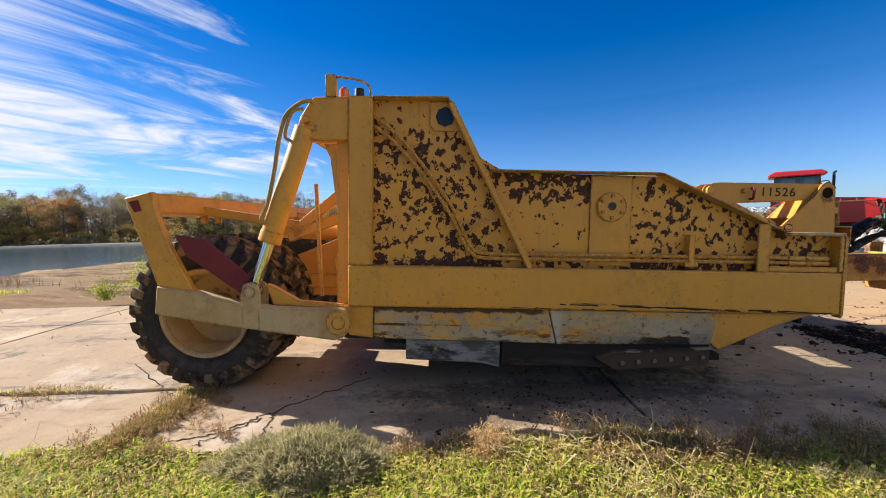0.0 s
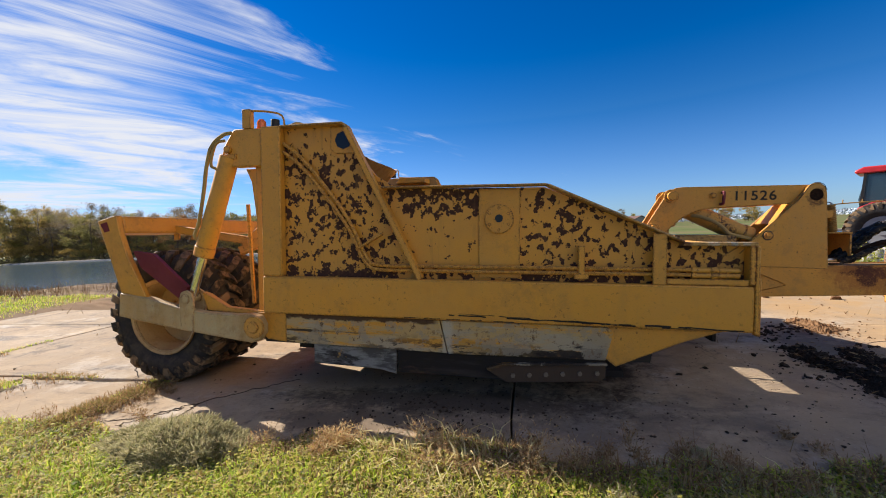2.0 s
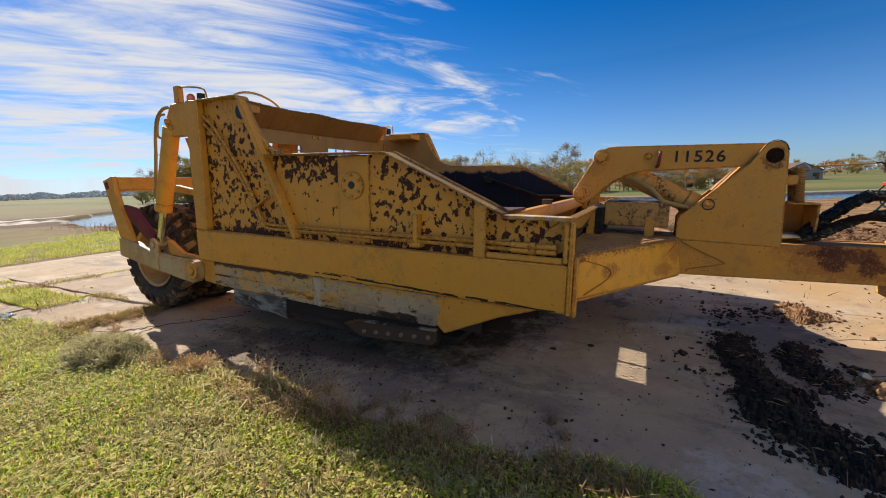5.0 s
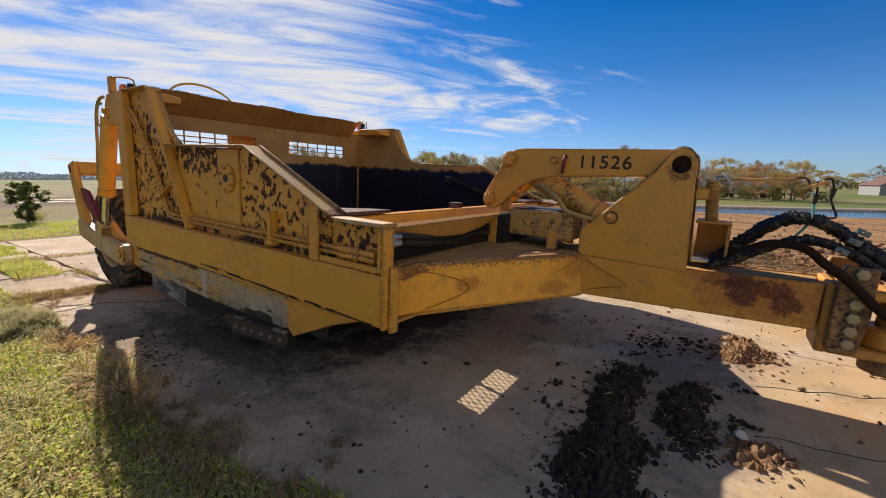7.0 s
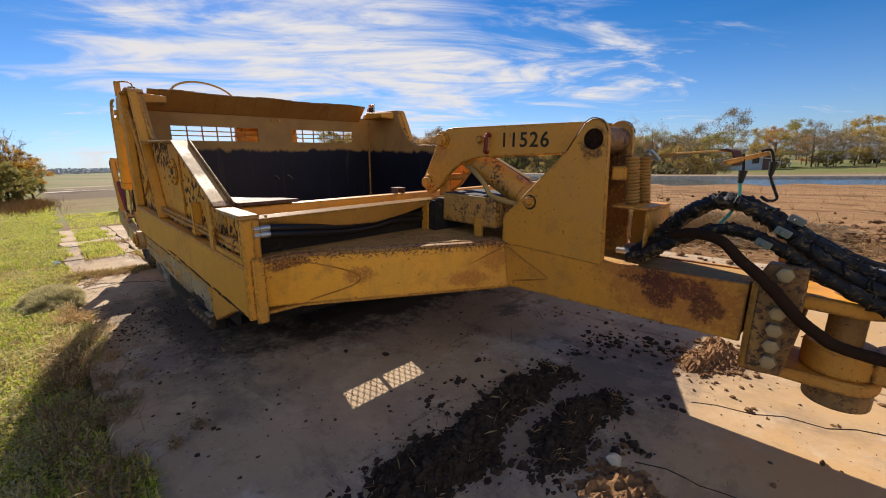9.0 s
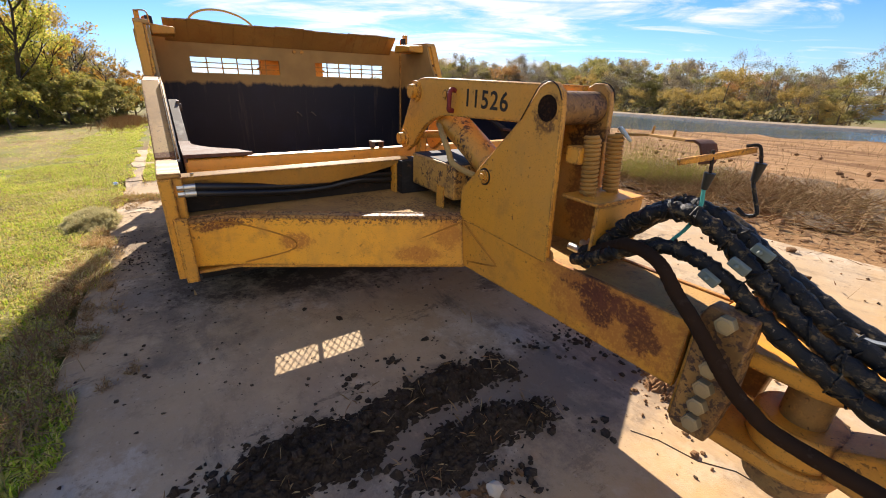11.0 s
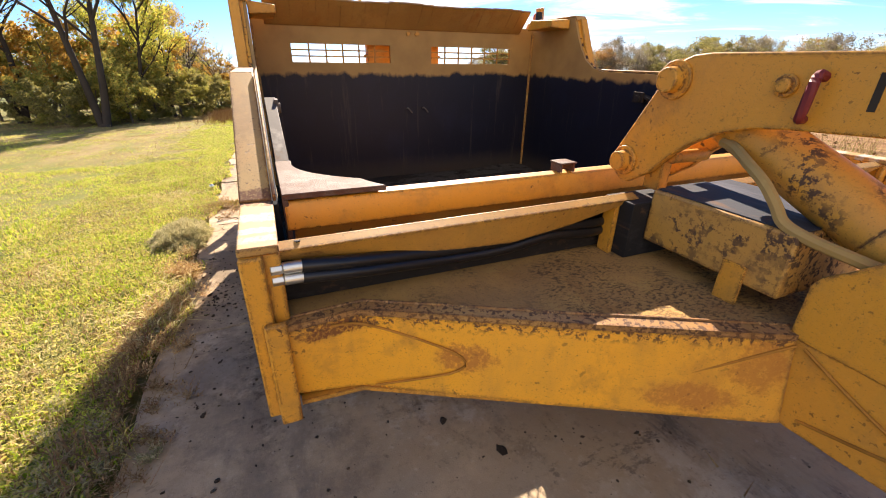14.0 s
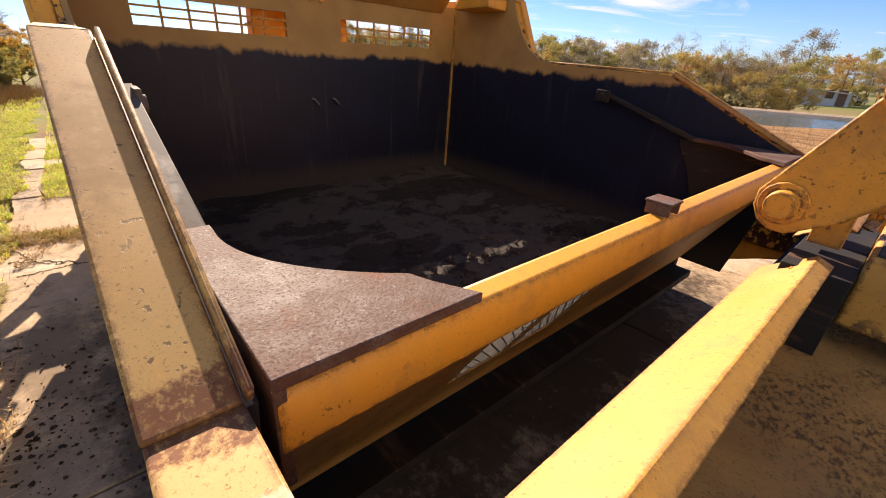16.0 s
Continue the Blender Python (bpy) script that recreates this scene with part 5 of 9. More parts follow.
# front angle, deck and yoke
def build_angle(bm):
    """A bent plate: a drooping lip in front, a narrow top, and a broad back that slopes down into the gap."""
    sect = lambda y: [(3.222, {0: 1.345, 1: 1.30, 2: 1.27, 3: 1.255, 4: 1.295, 5: 1.365}[y]), (3.272, 1.399), (3.226, 1.418), (3.095, 1.322)]
    rings = []
    for i, y in enumerate((3.49, 3.9, 4.2, 4.47, 4.78, 5.125)):
        lift = 0.010 * (y - 3.49) / 1.6
        line = [(x, z + lift) for x, z in sect(i)]
        back = [(x - 0.004, z - 0.014) for x, z in reversed(line[2:])] + [(3.256, line[1][1] - 0.006), (3.209, line[0][1])]
        rings.append([(x, y, z) for x, z in line + back])
    loft(bm, rings)


# added plates: one stops sun leaking under the hoses, one blackens the gap
M_BLACKPLATE = worn_dark("black_fill_plate", (0.014, 0.013, 0.014))
both("deck_back", lambda bm: slab(bm, [(3.135, 1.138), (3.150, 1.138), (3.150, 1.345), (3.135, 1.335)], 3.50, C - 0.002), M_SKID, "dark plate added behind the deck hoses to block stray sun", 0)
both("box_back", lambda bm: box(bm, 3.152, 3.328, 5.035, C - 0.002, 1.1385, 1.405), M_BLACKPLATE, "black plate added to fill the dark gap beside the box", 0.003)
both("front_angle", build_angle, M_ANGLE, "rust-stained yellow front angle bar", 0.006, sharp=20)
both("angle_post", lambda bm: box(bm, 3.18, 3.255, 5.005, 5.03, 1.137, 1.40), M_YELLOW, "", 0.003)
FRONT = [(3.33, 3.50), (3.32, 3.64), (3.31, 3.76), (3.46, 4.05), (3.66, 4.42), (4.03, 5.145)]
sh = [(3.08, 3.50)] + FRONT
outline = sh + [(x, 2 * C - y) for x, y in reversed(sh)]
bm = B(); sheet(bm, [(x - (0.035 if x > 3.2 else 0), y) for x, y in outline], 1.115, 1.137)
part("deck_plate", bm, M_DECK, scraper, "muddy scuffed deck plate", 0.004)


def build_yoke(bm):
    low = [(3.29, 3.50, 0.80), (3.30, 3.62, 0.79), (3.31, 3.76, 0.775), (3.49, 4.07, 0.775), (3.70, 4.43, 0.775), (4.08, 5.147, 0.775)]
    top = [(x, y, 1.113) for x, y in FRONT]
    back = 0.03
    a = [bm.verts.new(p) for p in top]; b = [bm.verts.new(p) for p in low]
    c = [bm.verts.new((p[0] - back, p[1] + 0.01, p[2])) for p in top]; d = [bm.verts.new((p[0] - back, p[1] + 0.01, p[2])) for p in low]
    n = len(a)
    for i in range(n - 1):
        bm.faces.new((a[i], a[i + 1], b[i + 1], b[i])); bm.faces.new((c[i], d[i], d[i + 1], c[i + 1]))
        bm.faces.new((a[i], c[i], c[i + 1], a[i + 1])); bm.faces.new((b[i], b[i + 1], d[i + 1], d[i]))
    bm.faces.new((a[0], b[0], d[0], c[0])); bm.faces.new((a[-1], c[-1], d[-1], b[-1]))


both("yoke_face", build_yoke, M_YOKE, "orange-yellow yoke plate with rust bleeding from welds", 0)
low = [(3.08, 3.52), (3.31, 3.52), (3.32, 3.76), (4.06, 5.147)]
bm = B(); sheet(bm, low + [(x, 2 * C - y) for x, y in reversed(low)], 0.755, 0.774)
part("yoke_bottom", bm, M_YELLOW, scraper)
bm = B(); box(bm, 3.05, 3.078, 3.52, 2 * C - 3.52, 0.645, 1.113)
part("yoke_back", bm, M_SKID, scraper)


def weld_on_yoke(bm):
    p = lambda f, z: (3.31 + (4.03 - 3.31) * f + 0.06 * (1.13 - z) + 0.008, 3.76 + (5.145 - 3.76) * f, z)
    tube(bm, [p(0.995, 1.10), p(0.78, 0.96), p(0.68, 0.93), p(0.74, 0.87), p(0.99, 0.80)], 0.006, 6, 3)


def weld_on_corner(bm):
    p = lambda f, z: (3.31 + (4.03 - 3.31) * f + 0.06 * (1.13 - z) + 0.006, 3.76 + (5.145 - 3.76) * f, z)
    tube(bm, [(3.325, 3.66, 1.10), p(0.02, 1.08), p(0.20, 1.00), p(0.26, 0.94), p(0.22, 0.88), p(0.03, 0.80)], 0.005, 6, 3)


both("weld_bead", weld_on_yoke, M_WELD, "", 0)
both("weld_bead", weld_on_corner, M_WELD, "", 0)
both("weld_bead", lambda bm: tube(bm, [(4.06, 5.144, 1.10), (4.22, 5.144, 1.02), (4.42, 5.146, 0.93), (4.38, 5.146, 0.90), (4.12, 5.146, 0.83)], 0.006, 6, 3), M_WELD, "", 0, mid=CN)
def build_hem(bm):
    inner = [(x - 0.055, y + 0.028) for x, y in FRONT]
    prof = [(FRONT, 1.114), (FRONT, 1.138), (inner, 1.143), (inner, 1.120)]
    loft(bm, [[(line[i][0], line[i][1], z) for line, z in prof] for i in range(len(FRONT))])
    tube(bm, [(x + 0.004, y + 0.002, 1.142) for x, y in inner], 0.007, 6, 0)


both("top_hem", build_hem, M_HEM, "rust-mottled strip along the deck edge", 0)
bm = B(); box(bm, 3.33, 3.93, 5.13, 2 * C - 5.13, 1.225, 1.47)
bmesh.ops.translate(bm, verts=bm.verts[:], vec=(0, 0, 0))
valve_box = part("valve_box", bm, M_VALVE, scraper, "peeling yellow box on the deck", 0.012)
bm = B(); box(bm, 3.345, 3.915, 5.145, 2 * C - 5.145, 1.4695, 1.476)
part("lid", bm, worn_dark("scuffed_blue_black_plate", (0.035, 0.036, 0.045)), valve_box, "scuffed blue-black lid", 0.003)
both("box_leg", lambda bm: box(bm, 3.72, 3.81, 5.12, 5.135, 1.137, 1.30), M_YELLOW_ARM, "", 0.002)

# gooseneck
M_BORE = earth("greasy_rust", (0.026, 0.013, 0.008), (0.010, 0.007, 0.006), (0.085, 0.036, 0.016), 12, 0.5)


def lathe_ring(bm, x, z):
    """A shallow dished bore in the near face of the gooseneck."""
    rings = []
    for r, y in ((0.066, 5.1448), (0.064, 5.1425), (0.056, 5.1425), (0.050, 5.1440), (0.0, 5.1442)):
        rings.append([(x + max(r, 0.001) * math.cos(a), y, z + max(r, 0.001) * math.sin(a)) for a in (2 * math.pi * i / 28 for i in range(28))])
    loft(bm, rings)


GOOSE = [(4.00, 1.12), (4.00, 1.32), (4.02, 1.36), (4.07, 1.40), (4.50, 1.83), (4.60, 1.97), (4.63, 2.015), (4.68, 2.042), (4.735, 2.04), (4.785, 2.0), (4.80, 1.93), (4.835, 1.10)]
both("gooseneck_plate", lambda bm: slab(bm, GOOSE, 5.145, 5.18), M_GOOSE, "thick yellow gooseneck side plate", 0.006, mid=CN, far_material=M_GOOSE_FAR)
bm = B(); slab(bm, [(4.28, 1.60), (4.30, 1.585), (4.625, 1.955), (4.60, 1.968)], 5.181, 2 * CN - 5.181)
part("gooseneck_web", bm, M_YELLOW_RUSTY, scraper, "", 0.003)
NECK = [(4.02, 1.118), (4.02, 0.78), (4.10, 0.775), (5.63, 0.84), (5.63, 1.165), (4.84, 1.135)]
both("neck_side", lambda bm: slab(bm, NECK, 5.15, 5.178), M_NECK, "yellow drawbar side with a large rust stain", 0.004, mid=CN)
bm = B(); loft(bm, [[(4.05, 5.18, z) for z in (0.79, 1.10)] + [(4.05, 2 * CN - 5.18, z) for z in (1.10, 0.79)], [(5.62, 5.18, z) for z in (0.85, 1.155)] + [(5.62, 2 * CN - 5.18, z) for z in (1.155, 0.85)]])
part("neck_core", bm, M_DECK, scraper, "dusty drawbar top")
TIP = [(3.035 + 0.095 * math.cos(radians(a)) + 0.05, 1.545 + 0.105 * math.sin(radians(a))) for a in (165, 195, 225, 255, 285, 315)]
ARM = TIP + [(3.23, 1.52), (3.32, 1.615), (3.40, 1.68), (3.50, 1.735), (3.62, 1.772), (3.74, 1.785), (4.60, 1.825), (4.66, 2.028), (3.40, 2.030), (3.32, 2.022), (3.26, 1.995), (3.205, 1.93)]
arms = both("lift_arm", lambda bm: slab(bm, ARM, 5.195, 5.235), M_YELLOW_ARM, "yellow lift arm with stencilled number", 0.006, mid=CN)
bm = B(); rod(bm, (4.70, 5.15, 1.915), (4.70, 2 * CN - 5.15, 1.915), 0.085, seg=24)
part("pivot_tube", bm, M_HITCH, scraper, "", 0.006)
both("pivot_seal", lambda bm: tube(bm, [(4.52, 5.140, 1.84), (4.60, 5.138, 1.965), (4.645, 5.136, 2.025), (4.70, 5.136, 2.045), (4.76, 5.136, 2.022), (4.795, 5.14, 1.96)], 0.0032, 6, 4), M_SCRATCH, "", 0, mid=CN)
for x, z, r in ((3.262, 1.925, 0.055), (3.075, 1.545, 0.05), (3.70, 1.925, 0.026)):
    both("pin", lambda bm: (rod(bm, (x, 5.195, z), (x, 5.135 if r > 0.03 else 5.165, z), r, r * 0.92, seg=18), rod(bm, (x, 5.196, z), (x, 5.180, z), r * 1.45, seg=18)), M_YELLOW_ARM, "", 0.004, mid=CN)
both("pivot_bore", lambda bm: lathe_ring(bm, 4.70, 1.915), M_BORE, "dark greasy bore with a rusty rim", 0, mid=CN)
both("pin_ring", lambda bm: rod(bm, (4.245, 5.146, 1.468), (4.245, 5.1425, 1.468), 0.055, seg=24), M_HOSE, "dark gap round the pin", 0, mid=CN)
both("plate_pin", lambda bm: (rod(bm, (4.245, 5.148, 1.468), (4.245, 5.130, 1.468), 0.043, seg=18), rod(bm, (4.245, 5.13, 1.468), (4.245, 5.118, 1.468), 0.022, seg=6)), M_YELLOW_RUSTY, "", 0.002, mid=CN)
bm = B(); tube(bm, [(3.80, 5.20, 1.955), (3.80, 5.165, 1.962), (3.80, 5.15, 1.94), (3.795, 5.15, 1.86), (3.79, 5.155, 1.83), (3.78, 5.195, 1.825)], 0.016, 8, 4)
part("arm_hook", bm, M_RED, scraper, "small maroon pipe hook")
bm = B(); rod(bm, (3.40, CN, 1.815), (4.13, CN, 1.455), 0.105, seg=28); rod(bm, (4.06, CN, 1.49), (4.15, CN, 1.445), 0.118, seg=28)
cyl = part("lift_cylinder", bm, M_CYL, scraper, "worn yellow hydraulic lift cylinder", 0.006)
bm = B(); rod(bm, (4.13, CN, 1.455), (4.40, CN, 1.32), 0.05, seg=16)
part("piston_rod", bm, M_CHROME, cyl)
bm = B(); tube(bm, [(3.50, 5.26, 1.70), (3.57, 5.23, 1.69), (3.66, 5.19, 1.652), (3.75, 5.165, 1.602), (3.815, 5.155, 1.54), (3.86, 5.15, 1.49), (3.95, 5.155, 1.462), (4.08, 5.19, 1.435), (4.2, 5.25, 1.40)], 0.021, 8, 5)
part("cylinder_hose", bm, M_DUSTHOSE, scraper, "dusty tan hydraulic hose")
bm = B(); box(bm, 3.17, 3.26, 5.24, 5.30, 1.43, 1.62); rod(bm, (3.3, 5.235, 1.60), (3.3, 2 * CN - 5.235, 1.60), 0.03, seg=12)
part("apron_link", bm, M_YELLOW_RUSTY, scraper, "", 0.004)

# the painted number
num = bpy.data.curves.new("number", "FONT")
num.body, num.size, num.extrude, num.offset = "11526", 0.150, 0.0006, 0.0024
num.space_character = 1.14
tmp = new("number_text", num)
bpy.context.view_layer.update()
me = bpy.data.meshes.new_from_object(tmp.evaluated_get(bpy.context.evaluated_depsgraph_get()))
bpy.data.objects.remove(tmp)
me.materials.append(M_NUMBER)
number = new("number", me)
number.parent = arms[0]
number.matrix_local = pose(3.905, 5.1938, 1.868, 90, 0, 0) @ Matrix.Diagonal((1.06, 1.0, 1.0, 1))
tagged(number, "black stencilled number 11526", kind="stuff")

# springs and their bracket behind the gooseneck, with hitch hose holder
bm = B(); sheet(bm, [(4.845, 5.18), (5.075, 5.18), (5.075, 5.56), (4.845, 5.56)], 1.488, 1.505)
bracket = part("spring_bracket", bm, M_YELLOW_RUSTY, scraper, "chipped yellow spring bracket", 0.004)
bm = B(); slab(bm, [(5.055, 1.165), (5.075, 1.165), (5.075, 1.487), (5.055, 1.487)], 5.19, 5.55)
part("front_plate", bm, M_GOOSE, bracket, "", 0.003)
bm = B(); slab(bm, [(4.846, 1.14), (5.054, 1.14), (5.054, 1.487), (4.846, 1.487)], 5.535, 5.552)
part("side_plate", bm, M_YELLOW_RUSTY, bracket, "", 0.003)
bm = B(); slab(bm, [(4.815, 1.66), (4.90, 1.66), (4.90, 1.745), (4.815, 1.745)], 5.20, 5.29)
part("stop_block", bm, M_YELLOW_ARM, scraper, "", 0.006)
for y in (5.27, 5.45):
    bm = B()
    pts = []
    for i in range(14 * 10 + 1):
        a = 2 * math.pi * i / 10
        pts.append((4.94 - 0.03 * (i / 140) + 0.034 * math.cos(a), y + 0.034 * math.sin(a), 1.51 + 0.29 * i / 140))
    tube(bm, pts, 0.0105, 6, 0)
    rod(bm, (4.94, y, 1.50), (4.91, y, 1.80), 0.022, seg=10)
    part("coil_spring", bm, M_SPRING, scraper, "rusty coil spring")
bm = B()
bar(bm, (4.89, 5.49, 1.80), (5.12, 5.42, 1.828), 0.035, 0.012); bar(bm, (5.12, 5.42, 1.828), (5.42, 5.27, 1.846), 0.035, 0.012)
for x in (5.12, 5.26):
    tube(bm, [(x, 5.42 - (x - 5.12) * 0.5, 1.83), (x + 0.004, 5.42 - (x - 5.12) * 0.5, 1.87)], 0.006, 6, 2)
holder = part("hose_holder", bm, M_SPRING, scraper, "rusty flat-bar hose holder", 0.002)
bm = B(); loft(bm, [[(x, 5.215, z), (x + 0.02, 5.30, z), (x + 0.014, 5.30, z - 0.008), (x - 0.006, 5.215, z - 0.008)] for x, z in ((5.385, 1.853), (5.42, 1.857), (5.445, 1.845), (5.458, 1.815), (5.460, 1.775))])
part("curled_plate", bm, M_RUST, holder, "curled rust-red end plate", 0.002)
bm = B(); bar(bm, (5.445, 5.085, 1.785), (5.565, 5.395, 1.832), 0.016, 0.024)
part("stick", bm, M_YELLOW_RUSTY, holder, "weathered yellow stick", 0.003)
bm = B(); tube(bm, [(4.93, 5.44, 1.835), (4.98, 5.39, 1.84), (5.02, 5.41, 1.79), (4.97, 5.47, 1.79), (4.93, 5.44, 1.835)], 0.008, 8, 6)
part("rag_tie", bm, M_RAG, scraper, "pale blue-grey tie")
HOOKS = [((5.50, 5.22), ((5.495, 5.215, 1.83), (5.505, 5.22, 1.745), (5.50, 5.22, 1.68), (5.505, 5.222, 1.60), (5.48, 5.225, 1.52), (5.43, 5.225, 1.44))),
         ((5.58, 5.36), ((5.545, 5.355, 1.845), (5.585, 5.365, 1.85), (5.605, 5.37, 1.79), (5.60, 5.37, 1.72), (5.625, 5.37, 1.655), (5.645, 5.37, 1.60), (5.61, 5.37, 1.585), (5.575, 5.37, 1.605)))]
for i, (_, pts) in enumerate(HOOKS):
    bm = B(); tube(bm, pts[2:], 0.008, 7, 5)
    cord = part("bungee_cord", bm, M_WRAP if i else M_TEAL, scraper, "frayed dark bungee cord" if i else "frayed teal bungee cord")
    bm = B(); rod(bm, pts[1 + i], pts[2 + i], 0.021, 0.012, seg=10)
    part("hook_boot", bm, M_BLACK, cord)
    bm = B(); tube(bm, pts[:3], 0.0065, 7, 4)
    part("steel_hook", bm, M_SKID, cord, "dark rusted steel hook")

# hitch
bm = B(); slab(bm, [(5.68, 0.76), (5.71, 0.73), (5.83, 0.745), (5.86, 1.0), (5.855, 1.31), (5.70, 1.31), (5.68, 1.26)], 5.07, 5.148)
hitch = part("hitch_side", bm, M_HITCH, scraper, "greasy dark hitch plate with a column of bolts", 0.008)
for z in (0.815, 0.90, 0.985, 1.075, 1.27):
    bm = B(); rod(bm, (5.775, 5.072, z), (5.775, 5.036, z), 0.036, seg=6); rod(bm, (5.775, 5.037, z), (5.775, 5.034, z), 0.027, 0.024, seg=18)
    part("bolt", bm, M_BOLT, hitch, "greasy pale hex bolt", 0.003)
bm = B(); slab(bm, [(5.68, 0.76), (5.71, 0.73), (5.83, 0.745), (5.86, 1.0), (5.855, 1.31), (5.70, 1.31), (5.68, 1.26)], 2 * CN - 5.148, 2 * CN - 5.07)
part("hitch_side", bm, M_HITCH, scraper, "", 0.008)
bm = B(); box(bm, 5.64, 5.70, 5.15, 2 * CN - 5.15, 0.70, 1.18)
clevis = part("clevis", bm, M_YELLOW_RUSTY, scraper, "grease-stained yellow clevis", 0.012)
for z0, z1 in ((1.09, 1.16), (0.70, 0.765)):
    bm = B()
    tip = [(6.02 + 0.17 * math.cos(radians(a)), CN + 0.17 * math.sin(radians(a))) for a in range(-80, 81, 20)]
    sheet(bm, [(5.702, 5.16)] + tip + [(5.702, 2 * CN - 5.16)], z0, z1)
    part("clevis_plate", bm, M_YELLOW_RUSTY, clevis, "", 0.010)
bm = B(); rod(bm, (6.02, CN, 0.62), (6.02, CN, 1.29), 0.075, seg=24)
pin = part("king_pin", bm, M_HITCH, scraper, "greasy vertical hitch pin", 0.006)
bm = B(); rod(bm, (6.04, CN, 0.595), (6.04, CN, 0.698), 0.135, seg=28)
part("pin_cup", bm, M_HITCH, pin, "", 0.012)
bm = B(); rod(bm, (6.02, CN, 1.24), (6.02, CN, 1.30), 0.088, seg=24); rod(bm, (6.02, CN, 1.30), (6.02, CN, 1.325), 0.05, seg=12)
part("pin_cap", bm, M_HITCH, pin, "", 0.008)
bm = B(); tube(bm, [(5.94, 5.30, 1.315), (6.02, 5.28, 1.32), (6.10, 5.30, 1.31), (6.16, 5.33, 1.32)], 0.008, 6, 3)
part("pin_clip", bm, M_ZINC, pin)
bm = B(); slab(bm, [(6.14, 0.77), (6.14, 0.90), (6.34, 1.02), (6.9, 1.06), (8.4, 1.0), (8.4, 0.72), (6.9, 0.70)], 5.25, 2 * CN - 5.25)
rod(bm, (6.02, CN, 0.765), (6.02, CN, 0.905), 0.15, seg=28)
tongue = part("tow_tongue", bm, M_YELLOW_RUSTY, scraper, "dusty yellow tow tongue running to the puller", 0.014)
bm = B(); rod(bm, (6.72, 5.24, 1.06), (6.72, 5.17, 1.06), 0.075, seg=20)
part("tongue_bolt", bm, M_ZINC, tongue, "", 0.004)

# hose bundle over the hitch
rng = random.Random(11)
BUNDLE = [
    ([(4.98, 5.26, 1.20), (5.10, 5.25, 1.30), (5.22, 5.235, 1.44), (5.36, 5.22, 1.55), (5.50, 5.215, 1.572), (5.66, 5.21, 1.50), (5.82, 5.205, 1.38), (6.02, 5.21, 1.26), (6.30, 5.23, 1.17), (7.0, 5.25, 1.10)], 0.035),
    ([(4.98, 5.33, 1.20), (5.12, 5.33, 1.35), (5.28, 5.315, 1.51), (5.44, 5.30, 1.585), (5.62, 5.29, 1.54), (5.82, 5.28, 1.41), (6.05, 5.28, 1.29), (6.4, 5.29, 1.21), (7.0, 5.32, 1.16)], 0.036),
    ([(4.98, 5.20, 1.18), (5.10, 5.17, 1.235), (5.24, 5.15, 1.33), (5.40, 5.14, 1.42), (5.54, 5.145, 1.44), (5.70, 5.145, 1.39), (5.94, 5.15, 1.25), (6.3, 5.16, 1.12), (7.0, 5.18, 1.02)], 0.032),
    ([(5.00, 5.40, 1.20), (5.16, 5.39, 1.38), (5.36, 5.375, 1.54), (5.56, 5.36, 1.55), (5.80, 5.35, 1.42), (6.1, 5.345, 1.30), (6.6, 5.36, 1.22), (7.0, 5.40, 1.2)], 0.034),
    ([(5.10, 5.19, 1.27), (5.21, 5.16, 1.345), (5.30, 5.12, 1.395), (5.40, 5.09, 1.405), (5.50, 5.06, 1.385), (5.59, 5.04, 1.31), (5.68, 5.02, 1.25), (5.77, 5.01, 1.17), (5.85, 5.01, 1.09), (5.93, 5.02, 1.03), (6.05, 5.04, 0.98), (6.5, 5.10, 0.95), (7.0, 5.12, 0.93)], 0.028),
]
for i, (pts, r) in enumerate(BUNDLE):
    bm = B(); tube(bm, pts, r, 11, 14, 0.16 if i < 4 else 0.05, rng)
    hose = part("hydraulic_hose", bm, M_WRAP if i < 4 else M_BROWNHOSE, scraper, "dusty black hydraulic hose wrapped with tape", sharp=80)
    if i in (0, 1, 2):
        bm = B()
        line = smooth_line(pts, 9)
        for p, q in list(zip(line, line[1:]))[6:66]:
            if rng.random() < 0.62:
                continue
            d = (q - p).normalized()
            s = d.cross(Vector((0, 0, 1))).normalized()
            u = s.cross(d)
            tilt, k0 = rng.uniform(-0.06, 0.06), rng.uniform(0, 6.3)
            loop = [p + (r + rng.uniform(0.0, 0.009)) * (math.cos(a) * s + math.sin(a) * u) + d * tilt * math.sin(a * 0.5) for a in (k0 + 4.6 * j / 8 for j in range(9))]
            tube(bm, loop, rng.uniform(0.003, 0.008), 4, 0)
        tagged(part("tape_wrap", bm, M_WRAP, hose), kind="stuff")
for y, z, x in ((5.09, 1.40, 5.66), (5.145, 1.46, 5.72), (5.19, 1.52, 5.76)):
    bm = B(); bar(bm, (x - 0.03, y, z + 0.012), (x + 0.035, y, z - 0.016), 0.026, 0.036)
    rod(bm, (x, y - 0.012, z), (x, y - 0.03, z), 0.010, seg=6)
    part("hose_clamp", bm, M_CLAMP, scraper, "grey-green clamp block", 0.005)
for y in (5.30, 5.40, 5.47):
    bm = B(); rod(bm, (4.86, y, 1.19), (5.02, y - 0.02, 1.20), 0.022, seg=10)
    part("hose_end", bm, M_ZINC, scraper, "bright hose end", 0.002)

bm = B(); rod(bm, (3.233, 3.59, 1.400), (3.2335, 3.59, 1.4162), 0.011, seg=14)
part("bolt_hole", bm, M_SCRATCH, scraper, "small dark bolt hole")
